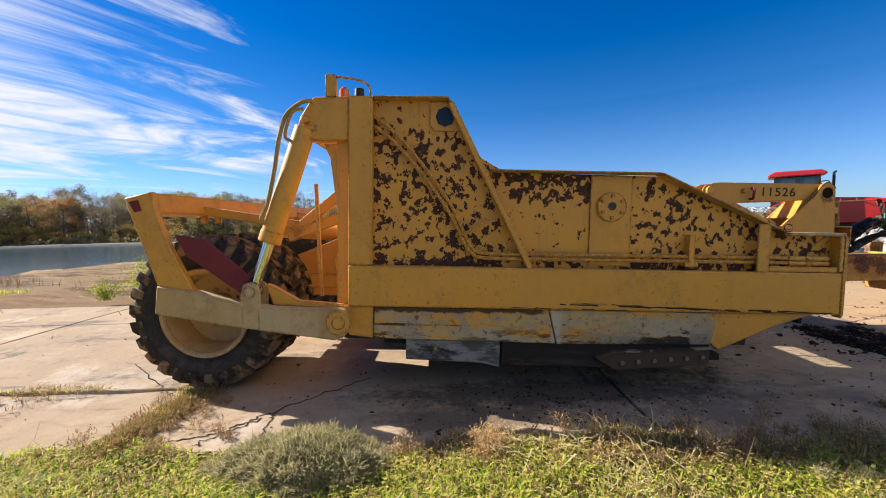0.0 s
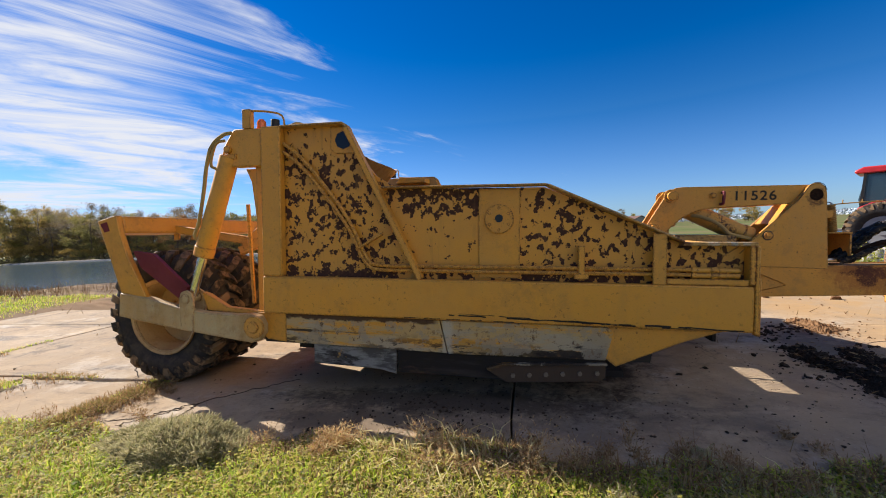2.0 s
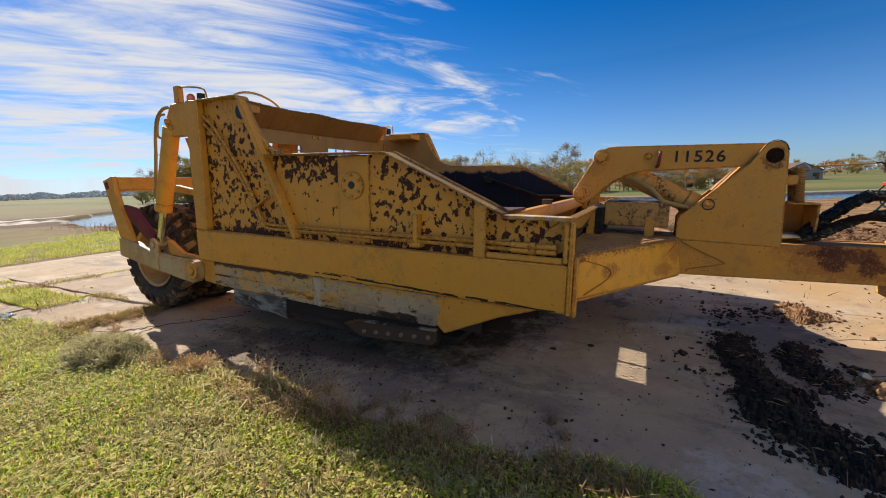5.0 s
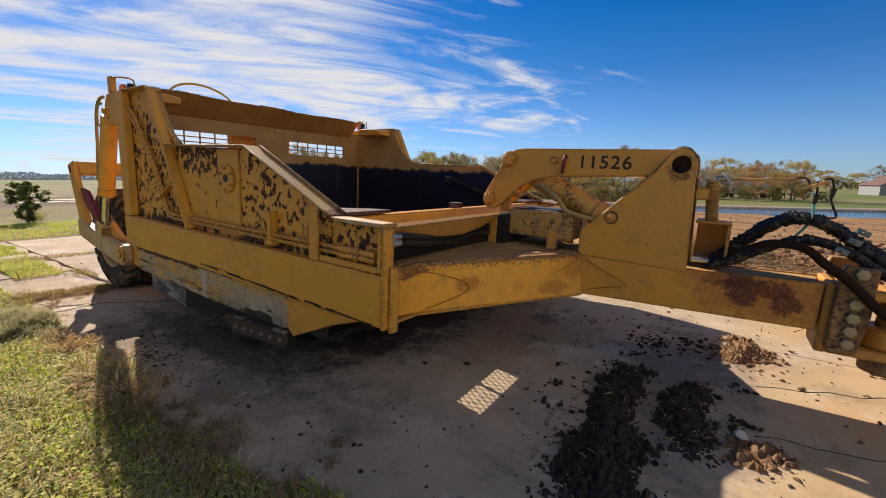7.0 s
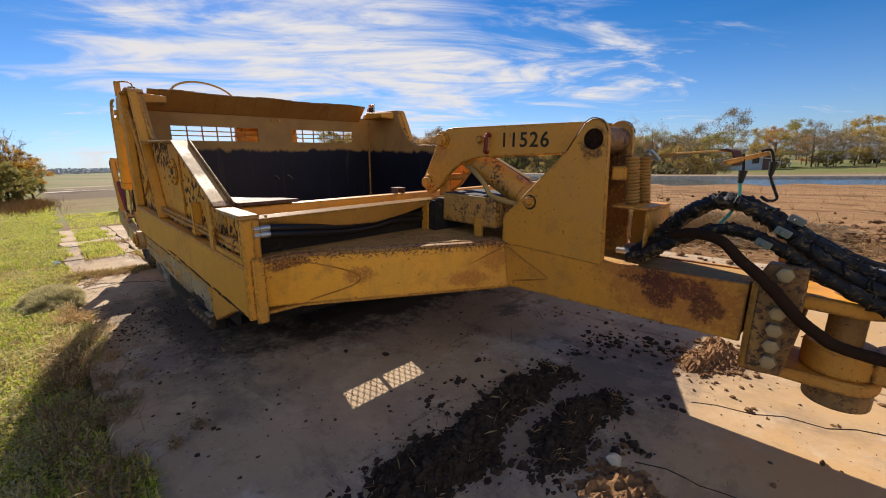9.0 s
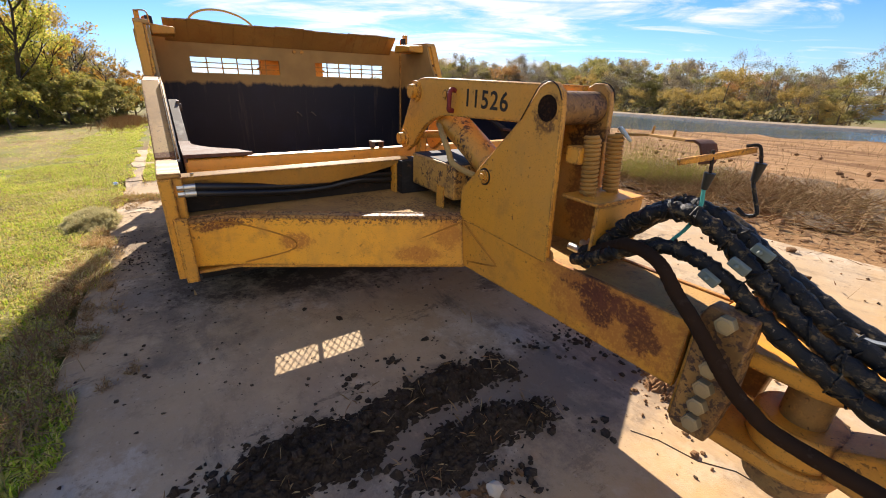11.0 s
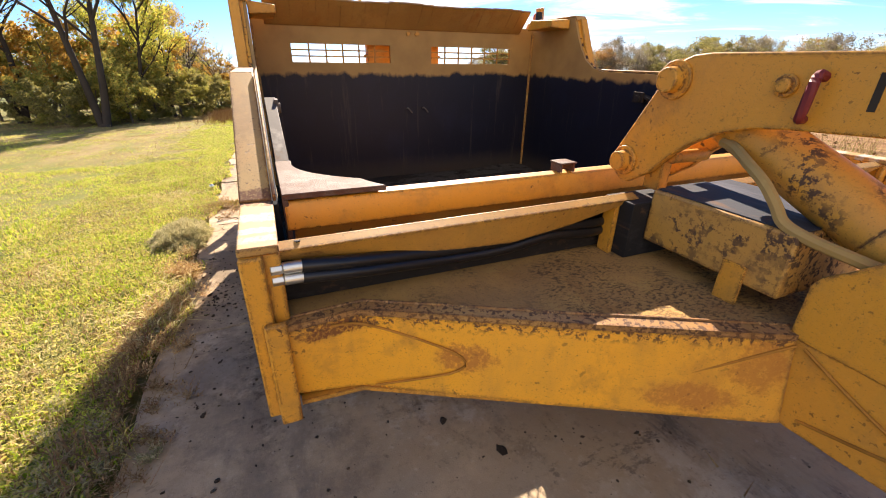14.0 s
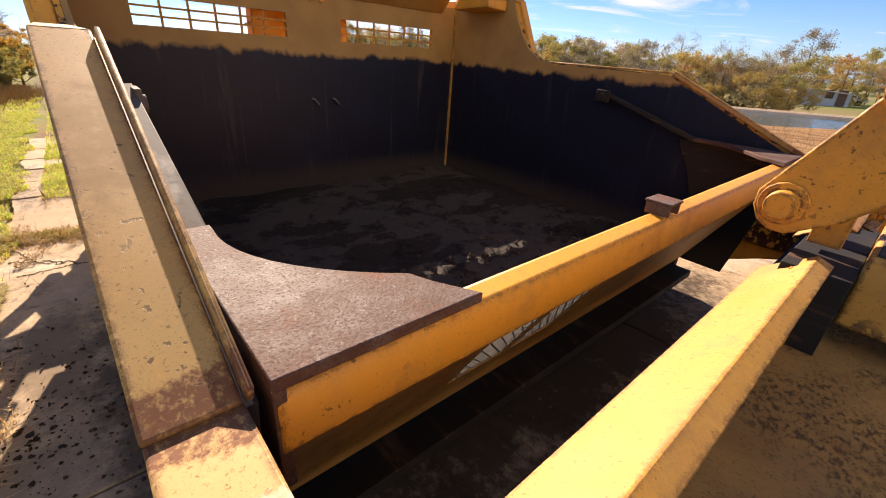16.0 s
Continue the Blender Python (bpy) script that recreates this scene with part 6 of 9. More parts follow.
# hoses along the front angle
for z, r, end in ((1.338, 0.026, 1.31), (1.296, 0.026, 1.265)):
    bm = B(); tube(bm, [(3.278, 3.59, z), (3.262, 3.75, z - 0.02), (3.215, 4.0, z - 0.055), (3.19, 4.2, z - 0.075), (3.185, 4.45, z - 0.076), (3.185, 4.7, z - 0.045), (3.185, 4.93, end - 0.03), (3.165, 5.06, end - 0.03)], r, 12, 5)
    h = part("deck_hose", bm, M_HOSE, scraper, "shiny black hydraulic hose")
    for x0, x1, rr, seg in ((3.53, 3.60, 0.0215, 14), (3.49, 3.53, 0.0195, 6)):
        bm = B(); rod(bm, (3.278, x0, z), (3.278, x1, z), rr, seg=seg)
        part("fitting", bm, M_ZINC, h, "", 0.003)

# rear: head boxes, cylinders, swing arms, wheels
def build_head(bm):
    slab(bm, [(-0.842, 2.14), (-1.12, 2.135), (-1.24, 2.16), (-1.27, 2.23), (-1.24, 2.33), (-1.15, 2.47), (-1.12, 2.492), (-0.842, 2.492)], 3.42, 3.50)


both("head_box", build_head, M_YELLOW, "", 0.010)
both("head_gusset", lambda bm: slab(bm, [(-1.08, 2.13), (-1.02, 2.0), (-0.955, 1.5), (-0.93, 1.3), (-0.91, 1.1), (-0.902, 1.1), (-0.902, 2.13)], 3.519, 3.552), M_YELLOW, "", 0.004)
both("corner_bar", lambda bm: box(bm, -0.897, -0.872, 3.552, 3.578, 0.52, 2.33), M_RIMTOP, "rust-streaked bar in the bowl corner", 0.004)
both("head_pin", lambda bm: (rod(bm, (-1.185, 3.42, 2.30), (-1.185, 3.385, 2.30), 0.035, seg=14), box(bm, -1.22, -1.10, 3.405, 3.421, 2.21, 2.26)), M_YELLOW_ARM, "", 0.003)
TOPP, LOWP = Vector((-1.20, 3.46, 2.27)), Vector((-1.655, 3.44, 0.865))
barrels = both("lift_barrel", lambda bm: (rod(bm, TOPP + (LOWP - TOPP) * 0.02, TOPP + (LOWP - TOPP) * 0.70, 0.088, seg=24), rod(bm, TOPP + (LOWP - TOPP) * 0.64, TOPP + (LOWP - TOPP) * 0.705, 0.094, seg=24)), M_YELLOW, "yellow hydraulic cylinder", 0.005)
for br, far in zip(barrels, (0, 1)):
    a, b = TOPP + (LOWP - TOPP) * 0.69, LOWP.copy()
    if far:
        a.y, b.y = 2 * C - a.y, 2 * C - b.y
    bm = B(); rod(bm, a, b, 0.046, seg=18)
    part("piston_rod", bm, M_CHROME, br, "chrome piston rod")


def build_cyl_hose(bm):
    tube(bm, [(-1.13, 3.39, 2.45), (-1.22, 3.38, 2.43), (-1.34, 3.38, 2.33), (-1.40, 3.38, 2.15), (-1.44, 3.38, 1.9), (-1.50, 3.38, 1.62), (-1.56, 3.39, 1.48), (-1.52, 3.42, 1.42)], 0.018, 8, 5)
    tube(bm, [(-1.20, 3.385, 2.38), (-1.28, 3.375, 2.36), (-1.33, 3.375, 2.26), (-1.35, 3.38, 2.15), (-1.30, 3.40, 2.12)], 0.014, 8, 4)


both("cylinder_hose", build_cyl_hose, M_DUSTHOSE, "dust-coated hydraulic hoses", 0)


def build_swing(bm):
    slab(bm, [(-2.44, 0.90), (-2.46, 0.66), (-1.95, 0.585), (-1.52, 0.53), (-0.95, 0.465), (-0.87, 0.49), (-0.82, 0.56), (-0.82, 0.64), (-0.86, 0.72), (-0.95, 0.745),
              (-1.10, 0.73), (-1.45, 0.74), (-1.75, 0.775), (-2.10, 0.86)], 3.36, 3.45)


M_SWING = painted("chalky_swing_arm", dirt=0.9, chips=0.4, rust=0.3, seed=2.0, color=(0.46, 0.36, 0.20))
swings = both("swing_arm", build_swing, M_SWING, "chalky grey-yellow swing arm", 0.012)
both("arm_pivot", lambda bm: (rod(bm, (-0.905, 3.36, 0.62), (-0.905, 3.335, 0.62), 0.105, seg=24), rod(bm, (-0.905, 3.335, 0.62), (-0.905, 3.315, 0.62), 0.052, seg=18)), M_YELLOW_ARM, "", 0.006)
LUG = [(-1.71, 0.56), (-1.57, 0.545), (-1.565, 0.86), (-1.585, 0.92), (-1.64, 0.95), (-1.70, 0.93), (-1.725, 0.86)]
both("cylinder_lug", lambda bm: (slab(bm, LUG, 3.345, 3.375), slab(bm, LUG, 3.50, 3.53), rod(bm, (-1.65, 3.335, 0.865), (-1.65, 3.54, 0.865), 0.045, seg=16)), M_SWING, "", 0.006)
both("lug_web", lambda bm: slab(bm, [(-1.56, 0.92), (-1.50, 0.90), (-1.28, 0.78), (-1.0, 0.76), (-0.85, 0.755), (-0.85, 0.72), (-1.1, 0.72), (-1.5, 0.74)], 3.46, 3.53), M_YELLOW, "", 0.006)


def build_upright(bm):
    slab(bm, [(-2.70, 1.63), (-2.47, 1.69), (-2.43, 1.50), (-2.34, 1.25), (-2.13, 0.85), (-2.44, 0.90)], 3.375, 3.44)


both("upright_arm", build_upright, M_YELLOW, "", 0.010)
both("reflector", lambda bm: slab(bm, [(-2.66, 1.60), (-2.58, 1.62), (-2.55, 1.53), (-2.61, 1.515)], 3.369, 3.376), M_RED, "faded red reflector patch", 0)
bm = B(); loft(bm, [[(x, 3.44, z) for x, z in ((-2.66, 1.63), (-2.46, 1.685), (-2.43, 1.51), (-2.60, 1.48))], [(x, 2 * C - 3.44, z) for x, z in ((-2.66, 1.63), (-2.46, 1.685), (-2.43, 1.51), (-2.60, 1.48))]])
part("rear_crossbeam", bm, M_YELLOW, scraper, "yellow rear cross beam", 0.014)
for y in (4.1, 4.35, 6.4, 6.65):
    bm = B(); box(bm, -2.50, -2.43, y, y + 0.025, 1.42, 1.50)
    part("beam_lug", bm, M_YELLOW_RUSTY, scraper, "", 0.003)
both("maroon_plate", lambda bm: loft(bm, [[(-2.29, y, 1.33), (-2.20, y, 1.24 - 0.08), (-1.72, y, 0.83), (-1.66, y, 0.98), (-2.05, y, 1.30)] for y in (3.385, 3.43)]), M_RED, "faded maroon plate across the wheel", 0.004)

WX, WZ, RT = -2.20, 0.612, 0.675
SPOTS = [(3.60, 4.06), (4.15, 4.61), (2 * C - 4.61, 2 * C - 4.15), (2 * C - 4.06, 2 * C - 3.60)]


def lathe(bm, prof, seg):
    rings = []
    for i in range(seg):
        a = 2 * math.pi * i / seg
        rings.append([bm.verts.new((r * math.cos(a), y, r * math.sin(a))) for y, r in prof])
    n = len(prof)
    for i in range(seg):
        p, q = rings[i], rings[(i + 1) % seg]
        for j in range(n - 1):
            bm.faces.new((p[j], p[j + 1], q[j + 1], q[j]))


def tyre_meshes():
    W = 0.23
    bm = B()
    lathe(bm, [(-W * 0.55, 0.345), (-W * 0.80, 0.39), (-W, 0.48), (-W * 0.97, 0.56), (-W * 0.84, 0.612), (-W * 0.45, 0.632), (0, 0.637), (W * 0.45, 0.632), (W * 0.84, 0.612), (W * 0.97, 0.56), (W, 0.48), (W * 0.80, 0.39), (W * 0.55, 0.345)], 64)
    finish(bm)
    carcass = bpy.data.meshes.new("tyre"); bm.to_mesh(carcass); bm.free(); carcass.materials.append(M_RUBBER)
    bm = B()
    n = 26
    rng = random.Random(2)
    for side in (-1, 1):
        for i in range(n):
            a0 = 2 * math.pi * (i + (0.5 if side > 0 else 0)) / n
            lo, hi = [], []
            w = 0.105
            for (yy, skew, rr, ro) in ((0.02, 0.10, 0.628, RT + 0.004), (0.13, 0.03, 0.622, RT + 0.002), (0.205, -0.04, 0.60, RT - 0.018), (0.236, -0.05, 0.545, 0.585)):
                for s in (-1, 1):
                    a = a0 + skew + s * w * (0.5 if yy < 0.1 else 0.60)
                    lo.append((side * yy, a, rr - 0.02)); hi.append((side * yy, a, ro + rng.uniform(-0.004, 0.004)))
            P = lambda q: bm.verts.new((q[2] * math.cos(q[1]), q[0], q[2] * math.sin(q[1])))
            L, H = [P(q) for q in lo], [P(q) for q in hi]
            for k in range(0, 6, 2):
                bm.faces.new((H[k], H[k + 1], H[k + 3], H[k + 2]))
                bm.faces.new((L[k], H[k], H[k + 2], L[k + 2])); bm.faces.new((L[k + 1], L[k + 3], H[k + 3], H[k + 1]))
            bm.faces.new((L[0], L[1], H[1], H[0])); bm.faces.new((L[6], H[6], H[7], L[7]))
    finish(bm)
    tread = bpy.data.meshes.new("tread"); bm.to_mesh(tread); bm.free(); tread.materials.append(M_TREAD)
    bm = B()
    lathe(bm, [(-0.20, 0.36), (-0.215, 0.39), (-0.20, 0.395), (-0.19, 0.35), (-0.10, 0.33), (0.08, 0.325), (0.10, 0.30), (0.11, 0.13), (0.02, 0.12), (0.0, 0.0)], 48)
    for i in range(10):
        a = 2 * math.pi * i / 10
        rod(bm, (0.17 * math.cos(a), 0.11, 0.17 * math.sin(a)), (0.17 * math.cos(a), 0.07, 0.17 * math.sin(a)), 0.016, seg=6)
    rod(bm, (0, 0.02, 0), (0, -0.05, 0), 0.085, seg=18)
    finish(bm)
    rim = bpy.data.meshes.new("wheel"); bm.to_mesh(rim); bm.free(); rim.materials.append(M_RIM)
    return carcass, tread, rim


M_RIM = painted("dusty_cream_rim", dirt=0.8, chips=0.3, rust=0.4, seed=5.0, color=(0.52, 0.38, 0.18))
carcass, tread, rim = tyre_meshes()
for i, (y0, y1) in enumerate(SPOTS):
    w = new("wheel", rim)
    w.parent = scraper
    turn = 0 if i < 2 else 180
    w.matrix_local = pose(WX, (y0 + y1) / 2, WZ, 0, 17 * i, turn) @ Matrix.Diagonal((1.045, 1, 1.045, 1))
    tagged(w, "dusty cream wheel rim")
    t = new("tyre", carcass); t.parent = w
    tagged(t, "dusty black earthmover tyre")
    tr = new("tread", tread); tr.parent = w
    tagged(tr, "mud-caked tread blocks")
bm = B(); rod(bm, (WX, 3.75, WZ), (WX, 2 * C - 3.75, WZ), 0.09, seg=16); box(bm, WX - 0.14, WX + 0.14, 4.72, 5.1, WZ - 0.12, WZ + 0.14); box(bm, WX - 0.14, WX + 0.14, 2 * C - 5.1, 2 * C - 4.72, WZ - 0.12, WZ + 0.14)
part("axle", bm, M_SKID, scraper, "dirty axle", 0.01)
bm = B(); slab(bm, [(-2.36, 0.52), (-2.36, 0.85), (-1.4, 1.25), (-0.93, 1.75), (-0.93, 1.45), (-1.35, 0.95), (-1.1, 0.75), (-0.93, 0.7), (-0.93, 0.5)], 5.22, 5.30)
slab(bm, [(-2.36, 0.52), (-2.36, 0.85), (-1.4, 1.25), (-0.93, 1.75), (-0.93, 1.45), (-1.35, 0.95), (-1.1, 0.75), (-0.93, 0.7), (-0.93, 0.5)], 2 * C - 5.30, 2 * C - 5.22)
box(bm, -2.45, -0.93, 5.18, 2 * C - 5.18, 0.62, 0.78)
part("tail_frame", bm, M_YELLOW, scraper, "yellow tail frame behind the ejector", 0.008)
bm = B(); rod(bm, (-2.40, C, 1.35), (-1.2, C, 1.30), 0.10, seg=20); rod(bm, (-1.2, C, 1.30), (-0.93, C, 1.28), 0.05, seg=14)
part("ejector_cylinder", bm, M_YELLOW, scraper, "", 0.006)
both("rear_brace", lambda bm: (bar(bm, (-0.955, 4.1, 1.84), (-1.55, 4.1, 1.35), 0.07, 0.10), bar(bm, (-0.955, 4.1, 1.55), (-1.60, 4.1, 1.30), 0.07, 0.10), bar(bm, (-1.5, 4.1, 1.42), (-2.45, 4.1, 1.55), 0.07, 0.09), slab(bm, [(-0.93, 0.80), (-0.93, 1.28), (-1.12, 1.10), (-1.05, 0.85)], 3.95, 3.99)), M_YELLOW, "", 0.006)
both("tail_post", lambda bm: (slab(bm, [(-1.12, 1.30), (-1.12, 2.30), (-1.24, 2.30), (-1.30, 1.30)], 4.893, 5.26), box(bm, -1.22, -1.13, 4.86, 4.93, 2.02, 2.045)), M_YELLOW_RUSTY, "rust-stained post behind the ejector grille", 0.004)
both("sight_rod", lambda bm: bar(bm, (-1.20, 3.70, 1.80), (-1.15, 3.70, 0.78), 0.03, 0.03, up=(0, 1, 0)), M_YELLOW, "", 0.003)

# lamps on the head boxes, with their guards, and the loop hose
for y in (3.43, 2 * C - 3.43):
    s = 1 if y < C else -1
    bm = B(); box(bm, -1.03, -0.945, y - 0.02, y + 0.04, 2.492, 2.67)
    tube(bm, [(-0.95, y + s * 0.01, 2.66), (-0.80, y + s * 0.05, 2.655), (-0.70, y + s * 0.12, 2.63), (-0.68, y + s * 0.13, 2.50)], 0.010, 8, 3)
    guard = part("lamp_guard", bm, M_YELLOW, scraper, "yellow lamp guard", 0.004)
    bm = B(); rod(bm, (-0.90, y + s * 0.09, 2.51), (-0.90, y + s * 0.09, 2.575), 0.045, 0.042, seg=18); rod(bm, (-0.90, y + s * 0.09, 2.575), (-0.90, y + s * 0.09, 2.60), 0.042, 0.02, seg=18)
    part("amber_lamp", bm, M_AMBER, guard, "amber lamp lens", 0.004)
    bm = B(); rod(bm, (-0.78, y + s * 0.13, 2.50), (-0.78, y + s * 0.13, 2.60), 0.045, 0.04, seg=16)
    part("lamp_socket", bm, M_BLACK, guard, "", 0.004)
bm = B(); tube(bm, [(-0.95, 3.98, 2.40), (-0.93, 4.02, 2.62), (-0.93, 4.18, 2.73), (-0.93, 4.42, 2.755), (-0.93, 4.66, 2.70), (-0.92, 4.82, 2.58), (-0.92, 4.86, 2.40)], 0.014, 8, 6)
part("loop_hose", bm, M_DUSTHOSE, scraper, "looped grey hose over the ejector")


# ---------------------------------------------------------------- loose things on the slab
def bank_height(x, y, line, seed):
    best = -1.0
    for (ax, ay, aw, ah), (bx, by, bw, bh) in zip(line, line[1:]):
        t = max(0.0, min(1.0, ((x - ax) * (bx - ax) + (y - ay) * (by - ay)) / ((bx - ax) ** 2 + (by - ay) ** 2)))
        d = math.hypot(x - ax - t * (bx - ax), y - ay - t * (by - ay)) / (aw + t * (bw - aw))
        best = max(best, (1 - d) * (ah + t * (bh - ah)))
    big = noise.fractal((x * 3.1 + seed, y * 3.1, seed), 1.0, 2.0, 3)
    lump = abs(noise.fractal((x * 15, y * 15, seed), 0.6, 2.2, 5))
    return best + 0.040 * big + 0.055 * lump - 0.016


def clods(name, spots, material, seed, label, lo=0.005, hi=0.032, category="soil", banks=()):
    """Broken lumps scattered about the given (x, y, spread, count) spots."""
    rng = random.Random(seed)
    verts, faces = [], []
    ico = [(0, 0, 1), (0.89, 0, 0.45), (0.28, 0.85, 0.45), (-0.72, 0.53, 0.45), (-0.72, -0.53, 0.45), (0.28, -0.85, 0.45), (0.72, 0.53, -0.45), (-0.28, 0.85, -0.45), (-0.89, 0, -0.45), (-0.28, -0.85, -0.45), (0.72, -0.53, -0.45), (0, 0, -1)]
    tri = [(0, 1, 2), (0, 2, 3), (0, 3, 4), (0, 4, 5), (0, 5, 1), (1, 6, 2), (2, 7, 3), (3, 8, 4), (4, 9, 5), (5, 10, 1), (6, 7, 2), (7, 8, 3), (8, 9, 4), (9, 10, 5), (10, 6, 1), (6, 11, 7), (7, 11, 8), (8, 11, 9), (9, 11, 10), (10, 11, 6)]
    for x, y, spread, count in spots:
        for _ in range(count):
            r = lo + (hi - lo) * rng.random() ** 3.5
            px, py = rng.gauss(x, spread), rng.gauss(y, spread)
            floor = max([0.0] + [bank_height(px, py, line, n) for line, n in banks])
            base = len(verts)
            sx, sy, sz = rng.uniform(0.6, 1.5), rng.uniform(0.6, 1.5), rng.uniform(0.4, 0.9)
            for v in ico:
                k = r * rng.uniform(0.5, 1.3)
                verts.append((px + v[0] * k * sx, py + v[1] * k * sy, floor + 0.3 * r + v[2] * k * sz))
            faces += [tuple(base + i for i in f) for f in tri]
    ob = raw(name, verts, faces, material)
    return tagged(ob, label, category, kind="stuff")


def heap(name, cx, cy, rx, ry, h, material, seed, label, n=70, cover=0.45):
    """A low ragged spread of soil with an uneven edge; bare slab shows between."""
    verts, faces, keep = [], [], {}
    for i in range(n + 1):
        for j in range(n + 1):
            u, v = 2 * i / n - 1, 2 * j / n - 1
            x, y = cx + rx * u, cy + ry * v
            e = 1 - (u * u + v * v)
            a = noise.fractal((x * 1.7 + seed, y * 1.7, seed), 1.0, 2.0, 4)
            b = noise.fractal((x * 9, y * 9 + seed, 0.5), 0.8, 2.0, 5)
            z = h * (e * 0.9 - cover + a * 0.75) + 0.02 * b
            keep[i, j] = z
            verts.append((x, y, max(z, -0.02) + 0.003))
    for i in range(n):
        for j in range(n):
            if max(keep[i, j], keep[i + 1, j], keep[i, j + 1], keep[i + 1, j + 1]) > 0:
                m = n + 1
                faces.append((i * m + j, (i + 1) * m + j, (i + 1) * m + j + 1, i * m + j + 1))
    ob = raw(name, verts, faces, material, smooth=True)
    return tagged(ob, label, "soil", kind="stuff")


def ridge(name, line, material, seed, label, n=120):
    """Soil dropped in a ragged bank along a line of (x, y, half width, height)."""
    xs, ys = [p[0] for p in line], [p[1] for p in line]
    x0, x1, y0, y1 = min(xs) - 0.4, max(xs) + 0.4, min(ys) - 0.4, max(ys) + 0.4
    verts, faces, keep = [], [], {}
    for i in range(n + 1):
        for j in range(n + 1):
            x, y = x0 + (x1 - x0) * i / n, y0 + (y1 - y0) * j / n
            z = bank_height(x, y, line, seed)
            keep[i, j] = z
            verts.append((x, y, max(z, -0.02) + 0.003))
    m = n + 1
    for i in range(n):
        for j in range(n):
            if max(keep[i, j], keep[i + 1, j], keep[i, j + 1], keep[i + 1, j + 1]) > 0:
                faces.append((i * m + j, (i + 1) * m + j, (i + 1) * m + j + 1, i * m + j + 1))
    return tagged(raw(name, verts, faces, material), label, "soil", kind="stuff")


def along(line, step, spread, count):
    out = []
    for (ax, ay, aw, ah), (bx, by, bw, bh) in zip(line, line[1:]):
        k = max(1, int(math.hypot(bx - ax, by - ay) / step))
        out += [(ax + (bx - ax) * i / k, ay + (by - ay) * i / k, spread * (aw + bw) / 2, count) for i in range(k)]
    return out


BANK_A = [(4.78, 3.30, 0.23, 0.05), (4.64, 3.72, 0.21, 0.070), (4.63, 4.05, 0.18, 0.065), (4.52, 4.45, 0.15, 0.055), (4.52, 4.85, 0.14, 0.05), (4.58, 5.12, 0.12, 0.04)]
BANK_B = [(5.06, 4.28, 0.10, 0.02), (4.98, 4.50, 0.16, 0.055), (4.97, 4.80, 0.15, 0.06), (5.05, 5.05, 0.11, 0.04)]
ridge("black_soil_bank", BANK_A, M_BLACKSOIL, 1.0, "ragged bank of moist black soil and dung on concrete", 170)
ridge("black_soil_bank", BANK_B, M_BLACKSOIL, 4.0, "shorter bank of moist black soil on concrete", 80)
clods("black_soil_clods", along(BANK_A, 0.07, 0.46, 80) + along(BANK_B, 0.07, 0.46, 60) + [(5.25, 4.65, 0.07, 70), (4.1, 4.53, 0.05, 26), (3.96, 4.34, 0.02, 6), (4.22, 4.22, 0.05, 30), (4.6, 5.9, 0.13, 130), (4.85, 6.05, 0.13, 130), (5.1, 6.05, 0.1, 60), (4.47, 5.5, 0.08, 40), (5.29, 5.25, 0.07, 25), (4.40, 3.37, 0.04, 14), (4.5, 4.6, 0.45, 90), (3.9, 4.4, 0.9, 20)], M_BLACKSOIL, 5, "broken clods of black soil", lo=0.002, hi=0.030, banks=((BANK_A, 1.0), (BANK_B, 4.0)))
stalk_rng = random.Random(31)
verts, faces = [], []
for _ in range(210):
    ax, ay, aw, ah = stalk_rng.choice(BANK_A + BANK_B)
    p = Vector((stalk_rng.gauss(ax, aw * 0.7), stalk_rng.gauss(ay, aw * 0.7), stalk_rng.uniform(0.03, ah + 0.05)))
    a = stalk_rng.uniform(0, 6.3)
    d = Vector((math.cos(a), math.sin(a), stalk_rng.gauss(0, 0.25))) * stalk_rng.uniform(0.02, 0.10)
    s = d.cross(Vector((0, 0, 1))).normalized() * stalk_rng.uniform(0.001, 0.0022)
    t = Vector((0, 0, 0.002))
    i = len(verts)
    verts += [p - s, p + s, p + t, p + d * 0.5 + t * 3 + s * 3, p + d]
    faces += [(i, i + 1, i + 3), (i + 1, i + 2, i + 3), (i + 2, i, i + 3), (i, i + 3, i + 4), (i + 1, i + 3, i + 4)]
tagged(raw("straw_bits", verts, faces, M_DRYGRASS), "pale straws and twigs in the black soil", "straw", kind="stuff")
ridge("tan_soil_pile", [(5.30, 5.98, 0.12, 0.05), (5.40, 6.2, 0.15, 0.08), (5.34, 6.42, 0.12, 0.05)], M_TANSOIL, 2.0, "low pile of dry tan soil chips on the slab", 70)
ridge("tan_soil_pile", [(5.33, 4.30, 0.09, 0.03), (5.42, 4.44, 0.09, 0.03)], M_TANSOIL, 5.0, "small heap of crumbled tan soil", 50)
clods("tan_soil_clods", [(5.36, 6.15, 0.13, 800), (5.37, 4.38, 0.08, 330), (5.36, 5.75, 0.12, 60), (5.9, 6.6, 0.8, 90), (6.2, 5.6, 0.7, 70), (4.6, 6.6, 0.5, 60)], M_TANSOIL, 6, "broken lumps of dry tan soil", lo=0.003, hi=0.026)
clods("field_clods", [(7.0, 12.5, 1.6, 900), (10.5, 12.2, 2.0, 900), (3.5, 12.0, 1.5, 350), (1.0, 15.0, 3.0, 300), (12.0, 15.5, 3.0, 500)], earth("turned_field_soil", (0.20, 0.11, 0.055), (0.10, 0.055, 0.028), (0.30, 0.18, 0.10), 6), 16, "rough clods of reddish turned earth", 0.012, 0.085)
